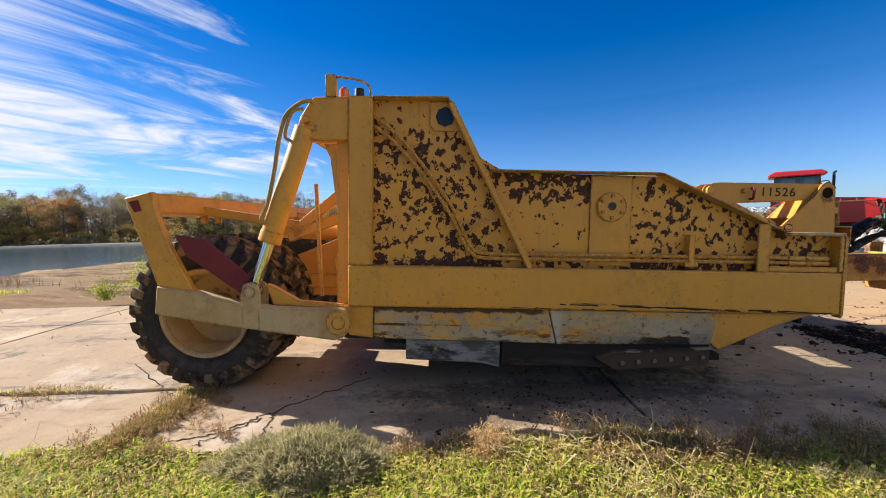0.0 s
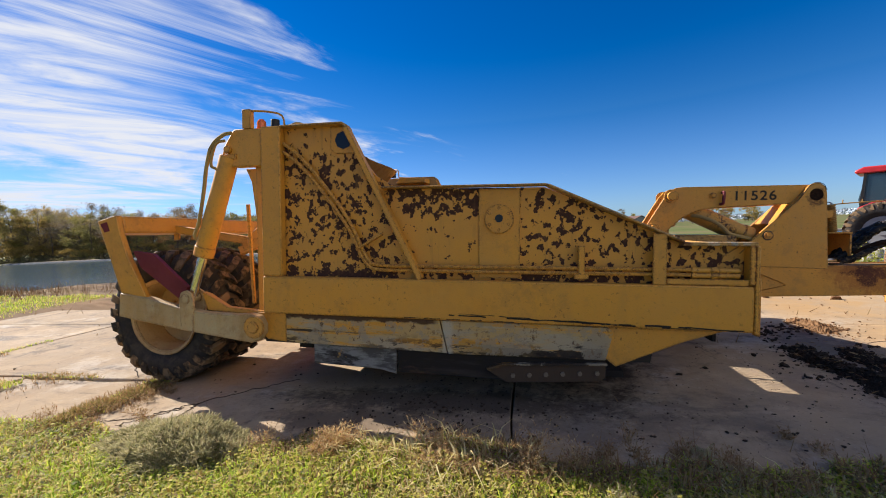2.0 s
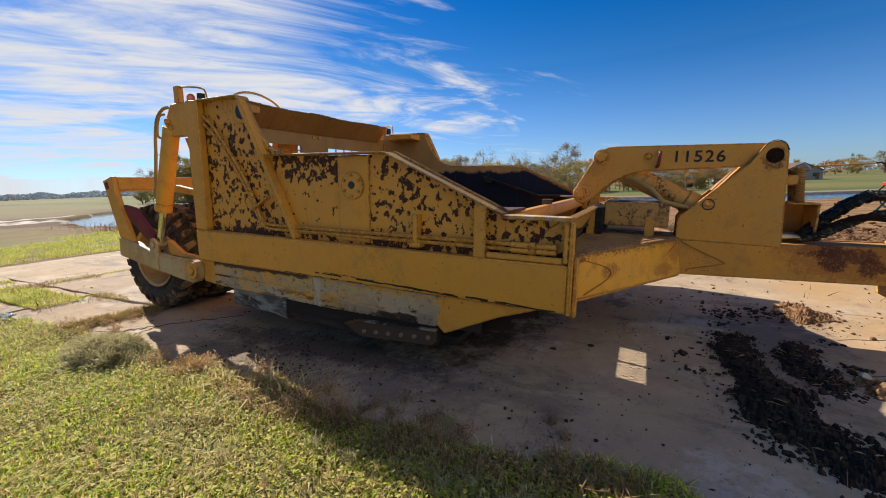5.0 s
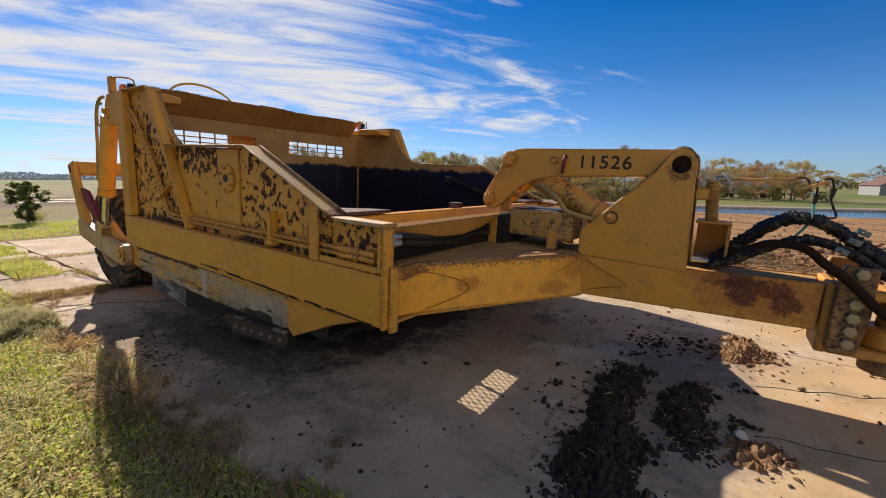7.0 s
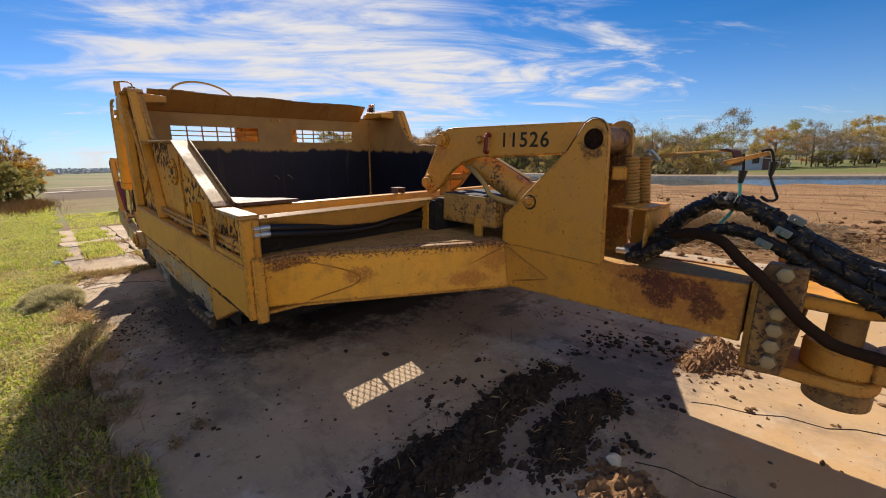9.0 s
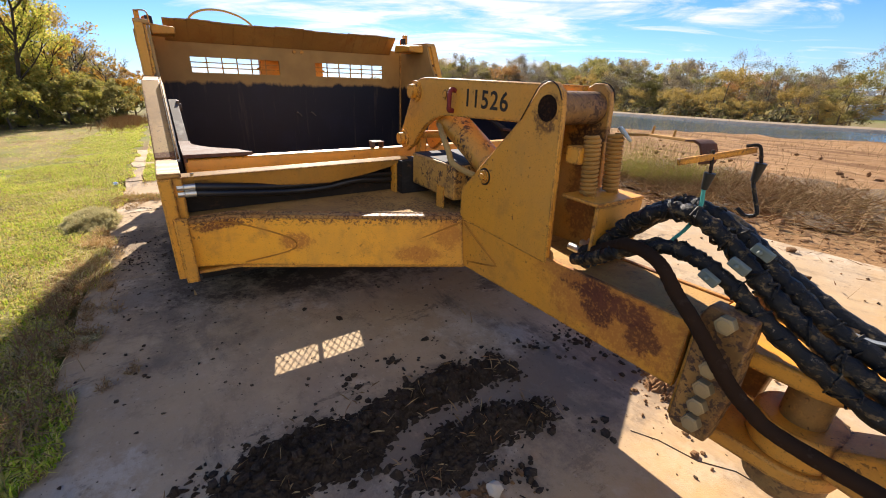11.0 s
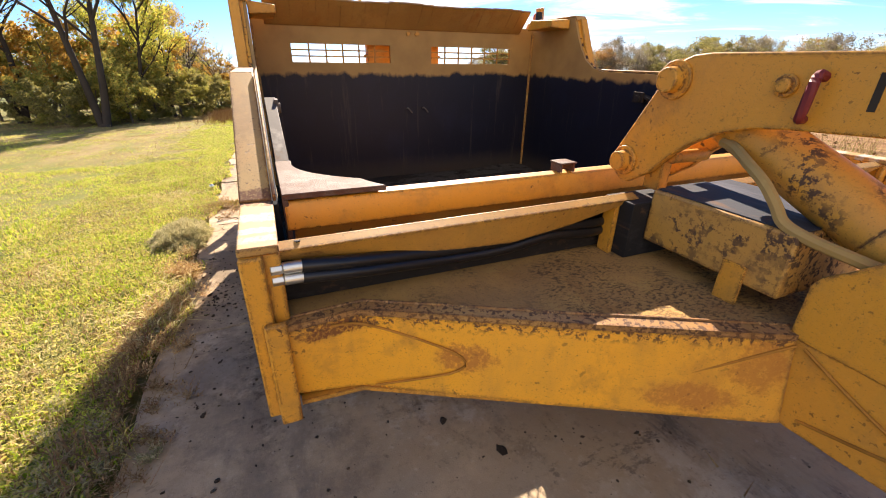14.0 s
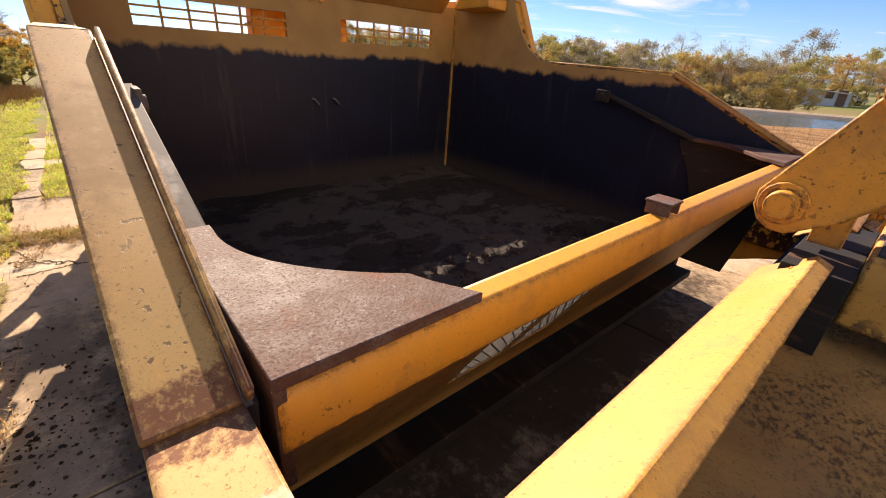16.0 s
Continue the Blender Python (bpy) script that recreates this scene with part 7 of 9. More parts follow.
clods("slab_crumbs", [(0.4, 3.05, 0.5, 420), (1.0, 3.0, 0.3, 380), (1.8, 3.0, 0.5, 260), (3.0, 3.0, 0.6, 110), (0.9, 3.5, 0.5, 240)], M_BLACKSOIL, 23, "scattered dark crumbs of earth on concrete", 0.002, 0.014)
clods("fine_grit", [(2.5, 3.4, 1.2, 260), (0.2, 3.2, 1.2, 160), (4.2, 4.6, 1.0, 420), (-3.5, 4.2, 1.8, 120), (7, 7, 2.0, 200)], earth("slab_grit", (0.12, 0.09, 0.06), (0.06, 0.04, 0.03), (0.2, 0.15, 0.1), 20), 7, "fine grit and crumbs of earth", 0.003, 0.014, "grit")
bm = B()
bmesh.ops.create_icosphere(bm, subdivisions=2, radius=0.036)
for v in bm.verts:
    v.co *= 1 + 0.6 * noise.noise(v.co * 30)
    v.co.z = v.co.z * 0.7
st = part("stone", bm, plain("pale_limestone", (0.55, 0.47, 0.36), 0.9), sharp=20)
st.location = (5.30, 4.50, 0.035)
tagged(st, "pale broken limestone lump on dirt", "stone")


# ---------------------------------------------------------------- grass
def blades(name, patches, material, seed, label, width=0.004, category="grass", lean=0.5, kind="stuff"):
    """patches: (x0, x1, y0, y1, count, height). Each blade is two bent segments of its own."""
    rng = np.random.default_rng(seed)
    V, F, base = [], [], 0
    for x0, x1, y0, y1, count, height in patches:
        x, y = rng.uniform(x0, x1, count), rng.uniform(y0, y1, count)
        # clumps: keep more where the noise is high; ragged at the slab's edge
        den = np.array([noise.noise((a * 1.3, b * 1.3, seed)) + 0.6 * noise.noise((a * 4.5, b * 4.5, seed + 3)) for a, b in zip(x.tolist(), y.tolist())])
        edge = 2.62 + 0.10 * np.sin(x * 2.1) + 0.07 * np.sin(x * 5.3 + 1) + 0.05 * np.sin(x * 13.0)
        ok = (den > rng.uniform(-0.75, 0.5, count)) & ((y < edge) | (y > 2.9))
        x, y, den = x[ok], y[ok], den[ok]
        n = len(x)
        a = rng.uniform(0, 2 * np.pi, n)
        h = height * rng.uniform(0.35, 1.15, n) * (0.75 + 0.35 * np.clip(den, -0.5, 1))
        l = h * rng.uniform(0.15, lean * 2, n)
        w = width * rng.uniform(0.6, 1.6, n) * (height / 0.09) ** 0.5
        dx, dy = np.cos(a), np.sin(a)
        sx, sy = -dy * w, dx * w
        z0 = np.full(n, -0.005)
        P = [np.stack([x - sx, y - sy, z0], 1), np.stack([x + sx, y + sy, z0], 1),
             np.stack([x + sx * 0.9 + dx * l * 0.35, y + sy * 0.9 + dy * l * 0.35, h * 0.6], 1),
             np.stack([x - sx * 0.9 + dx * l * 0.35, y - sy * 0.9 + dy * l * 0.35, h * 0.6], 1),
             np.stack([x + dx * l, y + dy * l, h * (1 - 0.25 * l / h)], 1)]
        V.append(np.stack(P, 1).reshape(-1, 3))
        i = base + 5 * np.arange(n)
        F += np.stack([i, i + 1, i + 2, i + 3], 1).tolist() + np.stack([i + 3, i + 2, i + 4], 1).tolist()
        base += 5 * n
    ob = raw(name, np.concatenate(V).tolist(), F, material)
    return tagged(ob, label, category, kind=kind)


blades("grass", [(-7, 5.5, 0.6, 2.75, 165000, 0.085), (-7, 6, -3.0, 0.6, 100000, 0.09), (-15, -7, 0.9, 2.75, 60000, 0.075), (-24, -15, 1.0, 2.75, 22000, 0.09), (-16, -7, -4.0, 0.9, 45000, 0.06), (-16, 4, -9, -3, 50000, 0.10), (-32, -16, -9, 1.0, 14000, 0.10), (-9.5, -4.6, 2.9, 3.5, 5000, 0.09), (-17, -10.3, 7.6, 10.2, 9000, 0.13), (-15, -9.8, 2.9, 7.6, 22000, 0.10), (-2.42, -2.12, 2.9, 3.9, 1500, 0.06), (-6.08, -5.92, 3.7, 5.2, 700, 0.05), (-6.0, -4.0, 2.9, 3.15, 2600, 0.08), (-4.85, -3.95, 2.9, 3.5, 3600, 0.07), (-5.35, -5.05, 2.9, 3.5, 1300, 0.06), (-6.25, -5.95, 2.9, 3.4, 1000, 0.06), (-7.2, -6.85, 2.9, 3.6, 1800, 0.07), (-8.3, -7.9, 2.9, 3.6, 1800, 0.08), (-4.3, -3.2, 3.66, 3.73, 250, 0.04)], M_GRASS, 1, "uneven green and yellowing autumn grass", lean=0.8)
blades("dry_grass", [(0.6, 2.2, 2.35, 2.85, 2600, 0.13), (-7, 5.5, 0.8, 2.7, 9000, 0.11), (-14, -7, -4, 1.2, 12000, 0.07), (-20, -12, -5, 1.4, 14000, 0.08), (-30, -18, -9, 2, 7000, 0.20), (-4.8, -3.5, 2.9, 3.6, 500, 0.08), (1.2, 3.9, 2.3, 2.65, 2200, 0.15), (-2.5, -2.05, 2.9, 3.7, 1400, 0.09), (-6.3, -5.7, 2.9, 4.5, 1000, 0.09), (-1.4, 0.4, 2.45, 2.7, 1500, 0.10)], M_DRYGRASS, 2, "dead straw-coloured grass and stems", 0.003, lean=0.9)


M_STRAW = Mat("bleached_straw", (0.5, 0.4, 0.2), 0.9).islands([(0.40, 0.27, 0.11), (0.62, 0.50, 0.22), (0.72, 0.62, 0.33), (0.55, 0.50, 0.13)]).thin(0.35).m
M_REDSTRAW = Mat("red_brown_grass", (0.3, 0.15, 0.06), 0.9).islands([(0.42, 0.22, 0.09), (0.60, 0.40, 0.18), (0.72, 0.56, 0.29)]).thin(0.35).m
blades("straw_grass", [(-3.5, 5.5, 0.7, 2.66, 42000, 0.085), (-3.5, 5.5, -1.5, 0.7, 15000, 0.08), (0.2, 2.2, 2.4, 2.9, 900, 0.17)], M_STRAW, 8, "bleached straw lying through the verge grass", 0.0035, lean=1.3)


def leafy(name, patches, material, seed, label):
    """Low weeds of small oval leaves, each leaf a bent diamond of its own."""
    rng = np.random.default_rng(seed)
    V, F, base = [], [], 0
    for x0, x1, y0, y1, count, height, size in patches:
        x, y = rng.uniform(x0, x1, count), rng.uniform(y0, y1, count)
        den = np.array([noise.noise((a * 0.9 + 7, b * 0.9, seed)) + 0.5 * noise.noise((a * 3.3, b * 3.3, seed)) for a, b in zip(x.tolist(), y.tolist())])
        edge = 2.58 + 0.10 * np.sin(x * 2.1) + 0.07 * np.sin(x * 5.3 + 1)
        ok = (den > rng.uniform(-0.6, 0.5, count)) & ((y < edge) | (y > 2.9))
        x, y = x[ok], y[ok]
        n = len(x)
        a, b = rng.uniform(0, 2 * np.pi, n), rng.uniform(-0.5, 0.7, n)
        s = size * rng.uniform(0.5, 1.4, n)
        z = height * rng.uniform(0.2, 1.0, n) ** 1.5
        dx, dy, dz = np.cos(a) * np.cos(b), np.sin(a) * np.cos(b), np.sin(b)
        sx, sy = -np.sin(a) * s * 0.38, np.cos(a) * s * 0.38
        c = np.stack([x, y, z], 1)
        d = np.stack([dx, dy, dz], 1) * s[:, None]
        e = np.stack([sx, sy, np.full(n, 0.0)], 1)
        P = [c, c + d * 0.5 + e, c + d * np.array([1, 1, 0.7]), c + d * 0.5 - e]
        V.append(np.stack(P, 1).reshape(-1, 3))
        i = base + 4 * np.arange(n)
        F += np.stack([i, i + 1, i + 2, i + 3], 1).tolist()
        base += 4 * n
    ob = raw(name, np.concatenate(V).tolist(), F, material)
    return tagged(ob, label, "weeds", kind="stuff")


leafy("verge_weeds", [(-7, 5.5, 0.6, 2.7, 75000, 0.075, 0.024), (-14, -7, 0.6, 2.7, 14000, 0.08, 0.035)], Mat("weed_leaves", (0.1, 0.12, 0.03), 0.7).islands([(0.07, 0.08, 0.015), (0.25, 0.26, 0.03), (0.52, 0.48, 0.07), (0.68, 0.55, 0.16)]).thin().m, 3, "low leafy verge weeds")


def weed_bush(x, y, r, h, count, seed, material, label):
    """A sprawling weed: thin stems from scattered crowns, with small side leaves, ragged all round."""
    rng = random.Random(seed)
    verts, faces = [], []
    crowns = [(x + r * 1.3 * rng.gauss(0, 0.5), y + r * 0.7 * rng.gauss(0, 0.5), rng.uniform(0.45, 1.15)) for _ in range(14)]
    while len(faces) < count:
        cx, cy, k = rng.choice(crowns)
        a = rng.uniform(0, 2 * math.pi)
        out = rng.uniform(0.1, 1.3)
        d = Vector((math.cos(a) * out, math.sin(a) * out, rng.uniform(0.45, 1.2))).normalized()
        L = h * k * rng.uniform(0.5, 1.15)
        p = Vector((cx + rng.gauss(0, 0.02), cy + rng.gauss(0, 0.02), 0.0))
        side = d.cross(Vector((0.1, 0.2, 1))).normalized()
        i = len(verts)
        verts += [p - side * 0.0015, p + side * 0.0015, p + d * L + Vector((0, 0, -0.15 * L))]
        faces.append((i, i + 1, i + 2))
        for _ in range(6):
            q = p + d * L * rng.uniform(0.3, 0.95)
            e = (d + Vector((rng.gauss(0, 0.9), rng.gauss(0, 0.9), rng.gauss(0, 0.5)))).normalized() * rng.uniform(0.012, 0.035)
            s = e.cross(d).normalized() * rng.uniform(0.0015, 0.004)
            i = len(verts)
            verts += [q, q + e * 0.5 + s, q + e, q + e * 0.5 - s]
            faces.append((i, i + 1, i + 2, i + 3))
    ob = raw("weed_bush", verts, faces, material)
    return tagged(ob, label, "weeds", kind="stuff")




def weed_dome(x, y, rx, ry, h, count, seed, material, label):
    """One dense cushion of fine crossing stems and tiny leaves, thinning to a ragged hem."""
    rng = random.Random(seed)
    verts, faces = [], []
    for _ in range(count):
        a, f = rng.uniform(0, 2 * math.pi), rng.random() ** 0.55
        px, py = math.cos(a) * f, math.sin(a) * f
        lump = 1 + 0.35 * noise.noise((px * 2.4 + seed, py * 2.4, 1.0)) + 0.18 * noise.noise((px * 7, py * 7, seed))
        top = h * max(0.05, 1 - f ** 2.2) * lump
        p = Vector((x + px * rx * lump, y + py * ry * lump, top * rng.random() ** 0.45))
        d = Vector((px * 0.8 + rng.gauss(0, 0.6), py * 0.8 + rng.gauss(0, 0.6), 0.5 + rng.gauss(0, 0.5))).normalized() * rng.uniform(0.02, 0.075)
        s = d.cross(Vector((rng.gauss(0, 1), rng.gauss(0, 1), rng.gauss(0, 1)))).normalized() * rng.uniform(0.0012, 0.0035)
        i = len(verts)
        verts += [p, p + d * 0.5 + s, p + d, p + d * 0.5 - s]
        faces.append((i, i + 1, i + 2, i + 3))
    return tagged(raw("weed_bush", verts, faces, material), label, "weeds", kind="stuff")


M_BROWNWEED = Mat("brown_joint_weed", (0.2, 0.15, 0.07), 0.85).islands([(0.14, 0.15, 0.04), (0.32, 0.20, 0.08), (0.46, 0.28, 0.12), (0.24, 0.24, 0.06)]).thin().m
weed_dome(-0.90, 2.40, 0.52, 0.30, 0.19, 42000, 1, M_GREYWEED, "dense grey-green dried weed cushion at the slab edge")
weed_dome(-2.28, 2.80, 0.13, 0.34, 0.065, 2600, 2, M_BROWNWEED, "brown and green weeds along a slab joint")
weed_dome(-2.20, 3.30, 0.12, 0.30, 0.05, 1700, 3, M_BROWNWEED, "brown and green weeds along a slab joint")
weed_dome(-3.6, 3.66, 0.48, 0.10, 0.04, 600, 4, M_BROWNWEED, "thin line of weeds in a slab crack")
weed_bush(1.25, 2.58, 0.42, 0.22, 4200, 2, M_REDSTRAW, "reddish dead grass clump at the slab edge")
weed_bush(-2.1, 2.75, 0.45, 0.12, 2500, 3, M_DRYGRASS, "dead grass growing from a slab joint")
weed_bush(2.6, 2.45, 0.7, 0.14, 3000, 4, M_GREYWEED, "thin shaded weeds at the slab edge")
weed_bush(-2.15, 3.4, 0.22, 0.09, 1200, 5, M_DRYGRASS, "dead grass growing from a slab joint")
weed_bush(2.2, 2.62, 0.5, 0.15, 2600, 7, M_DRYGRASS, "straw-coloured dead grass in the machine's shade")
weed_bush(3.2, 2.58, 0.5, 0.13, 2200, 8, M_DRYGRASS, "straw-coloured dead grass in the machine's shade")
weed_bush(0.25, 2.60, 0.35, 0.20, 3200, 9, M_REDSTRAW, "red-brown dead grass at the slab edge")
weed_bush(-5.0, 8.4, 0.6, 0.75, 5000, 6, Mat("leafy_green_weed", (0.2, 0.2, 0.05), 0.8).islands([(0.09, 0.12, 0.02), (0.2, 0.2, 0.035), (0.28, 0.25, 0.06)]).thin().m, "tall yellow-green weed behind the slab")


def shrub(x, y, r, h, count, seed, material, label):
    """A small broad-leaved weed: arching stems set with leaves a finger long."""
    rng = random.Random(seed)
    verts, faces = [], []
    for _ in range(count // 14):
        a, k = rng.uniform(0, 6.28), rng.uniform(0.1, 1.0)
        top = Vector((x + r * k * math.cos(a), y + r * k * math.sin(a), h * rng.uniform(0.55, 1.1) * (1.1 - 0.5 * k)))
        foot = Vector((x + 0.3 * r * rng.gauss(0, 0.4), y + 0.3 * r * rng.gauss(0, 0.4), -0.02))
        for j in range(14):
            p = foot.lerp(top, rng.uniform(0.25, 1.0)) + Vector((rng.gauss(0, 0.03), rng.gauss(0, 0.03), rng.gauss(0, 0.03)))
            d = Vector((rng.gauss(0, 1), rng.gauss(0, 1), rng.gauss(0.1, 0.6))).normalized() * rng.uniform(0.03, 0.07)
            q = d.cross(Vector((rng.gauss(0, 1), rng.gauss(0, 1), 1))).normalized() * rng.uniform(0.009, 0.018)
            i = len(verts)
            verts += [p, p + d * 0.5 + q, p + d, p + d * 0.5 - q]
            faces.append((i, i + 1, i + 2, i + 3))
        i = len(verts)
        verts += [foot, foot + Vector((0.008, 0.004, 0)), top]
        faces.append((i, i + 1, i + 2))
    return tagged(raw("shrub", verts, faces, material), label, "shrub", kind="stuff")


M_LIMEWEED = Mat("lime_weed_leaves", (0.2, 0.25, 0.04), 0.7).islands([(0.20, 0.26, 0.03), (0.34, 0.38, 0.045), (0.46, 0.42, 0.07)]).thin().m
shrub(-6.1, 8.2, 0.55, 0.95, 1500, 51, M_LIMEWEED, "bright yellow-green broad-leaved weed behind the slab")
shrub(-7.3, 8.6, 0.5, 0.5, 700, 52, M_LIMEWEED, "bright yellow-green broad-leaved weed behind the slab")
shrub(8.8, 10.3, 0.45, 0.9, 1200, 53, M_LIMEWEED, "bright yellow-green broad-leaved weed behind the slab")


def stalks(name, cx, cy, rx, ry, count, h, seed, label, material, lean=0.25, thick=0.006):
    """Dead stems: long thin three-sided spikes at all angles."""
    rng = random.Random(seed)
    verts, faces = [], []
    for _ in range(count):
        p = Vector((rng.gauss(cx, rx), rng.gauss(cy, ry), rng.uniform(-0.02, 0.05)))
        d = Vector((rng.gauss(0, lean), rng.gauss(0, lean), 1.0)).normalized() * h * rng.uniform(0.3, 1.1)
        s = d.cross(Vector((1, 0.3, 0))).normalized() * thick * rng.uniform(0.5, 1.5)
        t = d.cross(s).normalized() * thick
        i = len(verts)
        verts += [p - s, p + s, p + t, p + d]
        faces += [(i, i + 1, i + 3), (i + 1, i + 2, i + 3), (i + 2, i, i + 3)]
    ob = raw(name, verts, faces, material)
    return tagged(ob, label, "brush", kind="stuff")


heap("brush_mound", 2.6, 13.2, 3.4, 2.2, 0.09, earth("brush_soil", (0.17, 0.12, 0.075), (0.07, 0.05, 0.035), (0.30, 0.22, 0.13), 4), 3.0, "low mound of dirt and dead brush", cover=0.1)
stalks("brush_sticks", 2.6, 12.5, 1.2, 0.75, 9000, 0.6, 4, "tangled pile of dead sticks and stems", M_DRYGRASS, 2.2, 0.007)
stalks("field_straw", 5.0, 11.6, 3.0, 0.9, 3500, 0.28, 24, "flattened straw and stems on the dirt", M_DRYGRASS, 5.0, 0.004)
stalks("tall_dead_weeds", 0.9, 12.2, 0.8, 0.6, 320, 1.7, 5, "tall dry weed stems", M_DRYGRASS, 0.32, 0.006)
M_TALLWEED = Mat("yellow_green_weed", (0.2, 0.2, 0.05), 0.8).islands([(0.16, 0.17, 0.035), (0.30, 0.28, 0.06), (0.40, 0.34, 0.10)]).thin().m
weed_bush(1.1, 11.9, 0.65, 1.5, 9000, 41, M_TALLWEED, "tall yellow-green weeds beside the brush pile")
weed_bush(1.9, 12.3, 0.55, 1.1, 5000, 42, M_TALLWEED, "tall yellow-green weeds beside the brush pile")
stalks("verge_stems", 2.0, 2.45, 2.6, 0.22, 220, 0.26, 11, "dead stems standing in the verge", M_DRYGRASS, 0.5, 0.0022)
stalks("field_stubble", -3, 24, 9, 7, 5000, 0.2, 6, "sparse dead weeds on graded dirt", M_DRYGRASS, 0.6, 0.008)
stalks("pond_reeds", -16, 10.8, 2.5, 0.7, 900, 0.35, 7, "straw-coloured reeds at the pond edge", M_DRYGRASS, 0.2, 0.008)
stalks("fallow_weeds", -22, 1.7, 2.2, 0.5, 2600, 0.45, 8, "rusty fallow weeds", M_DRYGRASS, 0.35, 0.008)


def bottle(x, y, turn):
    """A clear drink bottle lying in the grass."""
    bm = B()
    prof = [(0.0, 0.020), (0.004, 0.030), (0.02, 0.033), (0.06, 0.0315), (0.075, 0.033), (0.13, 0.033), (0.16, 0.028), (0.185, 0.014), (0.20, 0.0125)]
    loft(bm, [[(d, r * math.cos(a), r * math.sin(a)) for a in (2 * math.pi * i / 18 for i in range(18))] for d, r in prof])
    clear = Mat("clear_plastic", (0.86, 0.90, 0.92), 0.08)
    clear.b.inputs["Transmission Weight"].default_value = 0.75
    root = part("plastic_bottle", bm, clear.m, sharp=60)
    root.matrix_world = pose(x, y, 0.075, 0, -6, turn)
    tagged(root, "clear plastic drink bottle lying in the grass", "bottle")
    bm = B(); rod(bm, (0.199, 0, 0), (0.216, 0, 0), 0.0145, seg=16)
    part("cap", bm, M_WHITE, root, "white screw cap")


bottle(-3.60, 2.47, 20)

# ---------------------------------------------------------------- trees
def tree(seed, height, width, leaves, leaf, count, base=0.2, trunk=0.15, bare=0.0):
    """A tapered trunk, forking limbs up its whole length, and leaves in uneven clusters round their ends."""
    rng = random.Random(seed)
    root = new("tree")
    bm = B()
    ends = []
    bend = Vector((rng.gauss(0, 0.05), rng.gauss(0, 0.05), 0))
    spine = lambda f: Vector((bend.x * f * f * height, bend.y * f * f * height, f * height * 0.93 - 0.1))
    n = 8
    rings = []
    for i in range(n + 1):
        f = i / n
        r = trunk * (1 - f) ** 0.8 + 0.012 + 0.06 * max(0, 0.1 - f)
        rings.append([spine(f) + Vector((r * math.cos(a), r * math.sin(a), 0)) for a in (2 * math.pi * j / 8 for j in range(8))])
    loft(bm, rings)

    def limb(p, d, L, r, depth):
        mid = p + d * L * 0.5 + Vector((rng.gauss(0, 1), rng.gauss(0, 1), rng.gauss(0, 0.5))) * L * 0.07
        q = p + d * L + Vector((0, 0, L * 0.08))
        tube(bm, [p, mid, q], r, 5 if depth == 0 else 3, 2)
        ends.append((q, depth)); ends.append((mid * 0.4 + q * 0.6, depth))
        if depth < 2:
            for _ in range(rng.choice((2, 3, 4)) if depth == 0 else 3):
                nd = (d + Vector((rng.gauss(0, 0.6), rng.gauss(0, 0.6), rng.gauss(0.15, 0.4)))).normalized()
                limb(p + (q - p) * rng.uniform(0.35, 0.95), nd, L * rng.uniform(0.4, 0.65), r * 0.5, depth + 1)

    for k in range(17):
        f = base + (0.97 - base) * (k + rng.random()) / 17
        a = 2.4 * k + rng.uniform(-0.5, 0.5)
        reach = width * height * (0.30 + 0.9 * math.sin(math.pi * min(1, (f - base) / (1.12 - base) + 0.12))) * rng.uniform(0.55, 1.1) * 0.5
        d = Vector((math.cos(a), math.sin(a), rng.uniform(0.15, 0.75))).normalized()
        limb(spine(f), d, max(0.4, reach), trunk * 0.34 * (1.1 - f), 0)
    part("trunk", bm, M_BARK, root, sharp=80)
    ends = [q for q, dep in ends if dep > 0 and rng.random() > bare]
    verts, faces = [], []
    for _ in range(count):
        q = ends[int(len(ends) * rng.random() ** 1.15)]
        p = q + Vector((rng.gauss(0, 1), rng.gauss(0, 1), rng.gauss(0, 0.7))) * height * 0.034
        n = Vector((rng.gauss(0, 1), rng.gauss(0, 1), rng.gauss(0, 1))).normalized()
        s = n.orthogonal().normalized() * leaf * rng.uniform(0.5, 1.3)
        t = n.cross(s) * rng.uniform(0.5, 1.0)
        i = len(verts)
        verts += [p - s, p - t * 0.6, p + s, p + t]
        faces.append((i, i + 1, i + 2, i + 3))
    raw("crown", verts, faces, leaves, root)
    return root


def taper(bm, pts, r0, r1, seg):
    """A branch: a tapering tube along a line of points."""
    rings, up, n = [], Vector((0.31, 0.17, 0.52)), len(pts)
    for i, p in enumerate(pts):
        d = (pts[min(i + 1, n - 1)] - pts[max(i - 1, 0)]).normalized()
        a = d.cross(up).normalized()
        b = a.cross(d)
        r = r0 + (r1 - r0) * i / (n - 1)
        rings.append([p + r * (math.cos(t) * a + math.sin(t) * b) for t in (2 * math.pi * j / seg for j in range(seg))])
    loft(bm, rings)


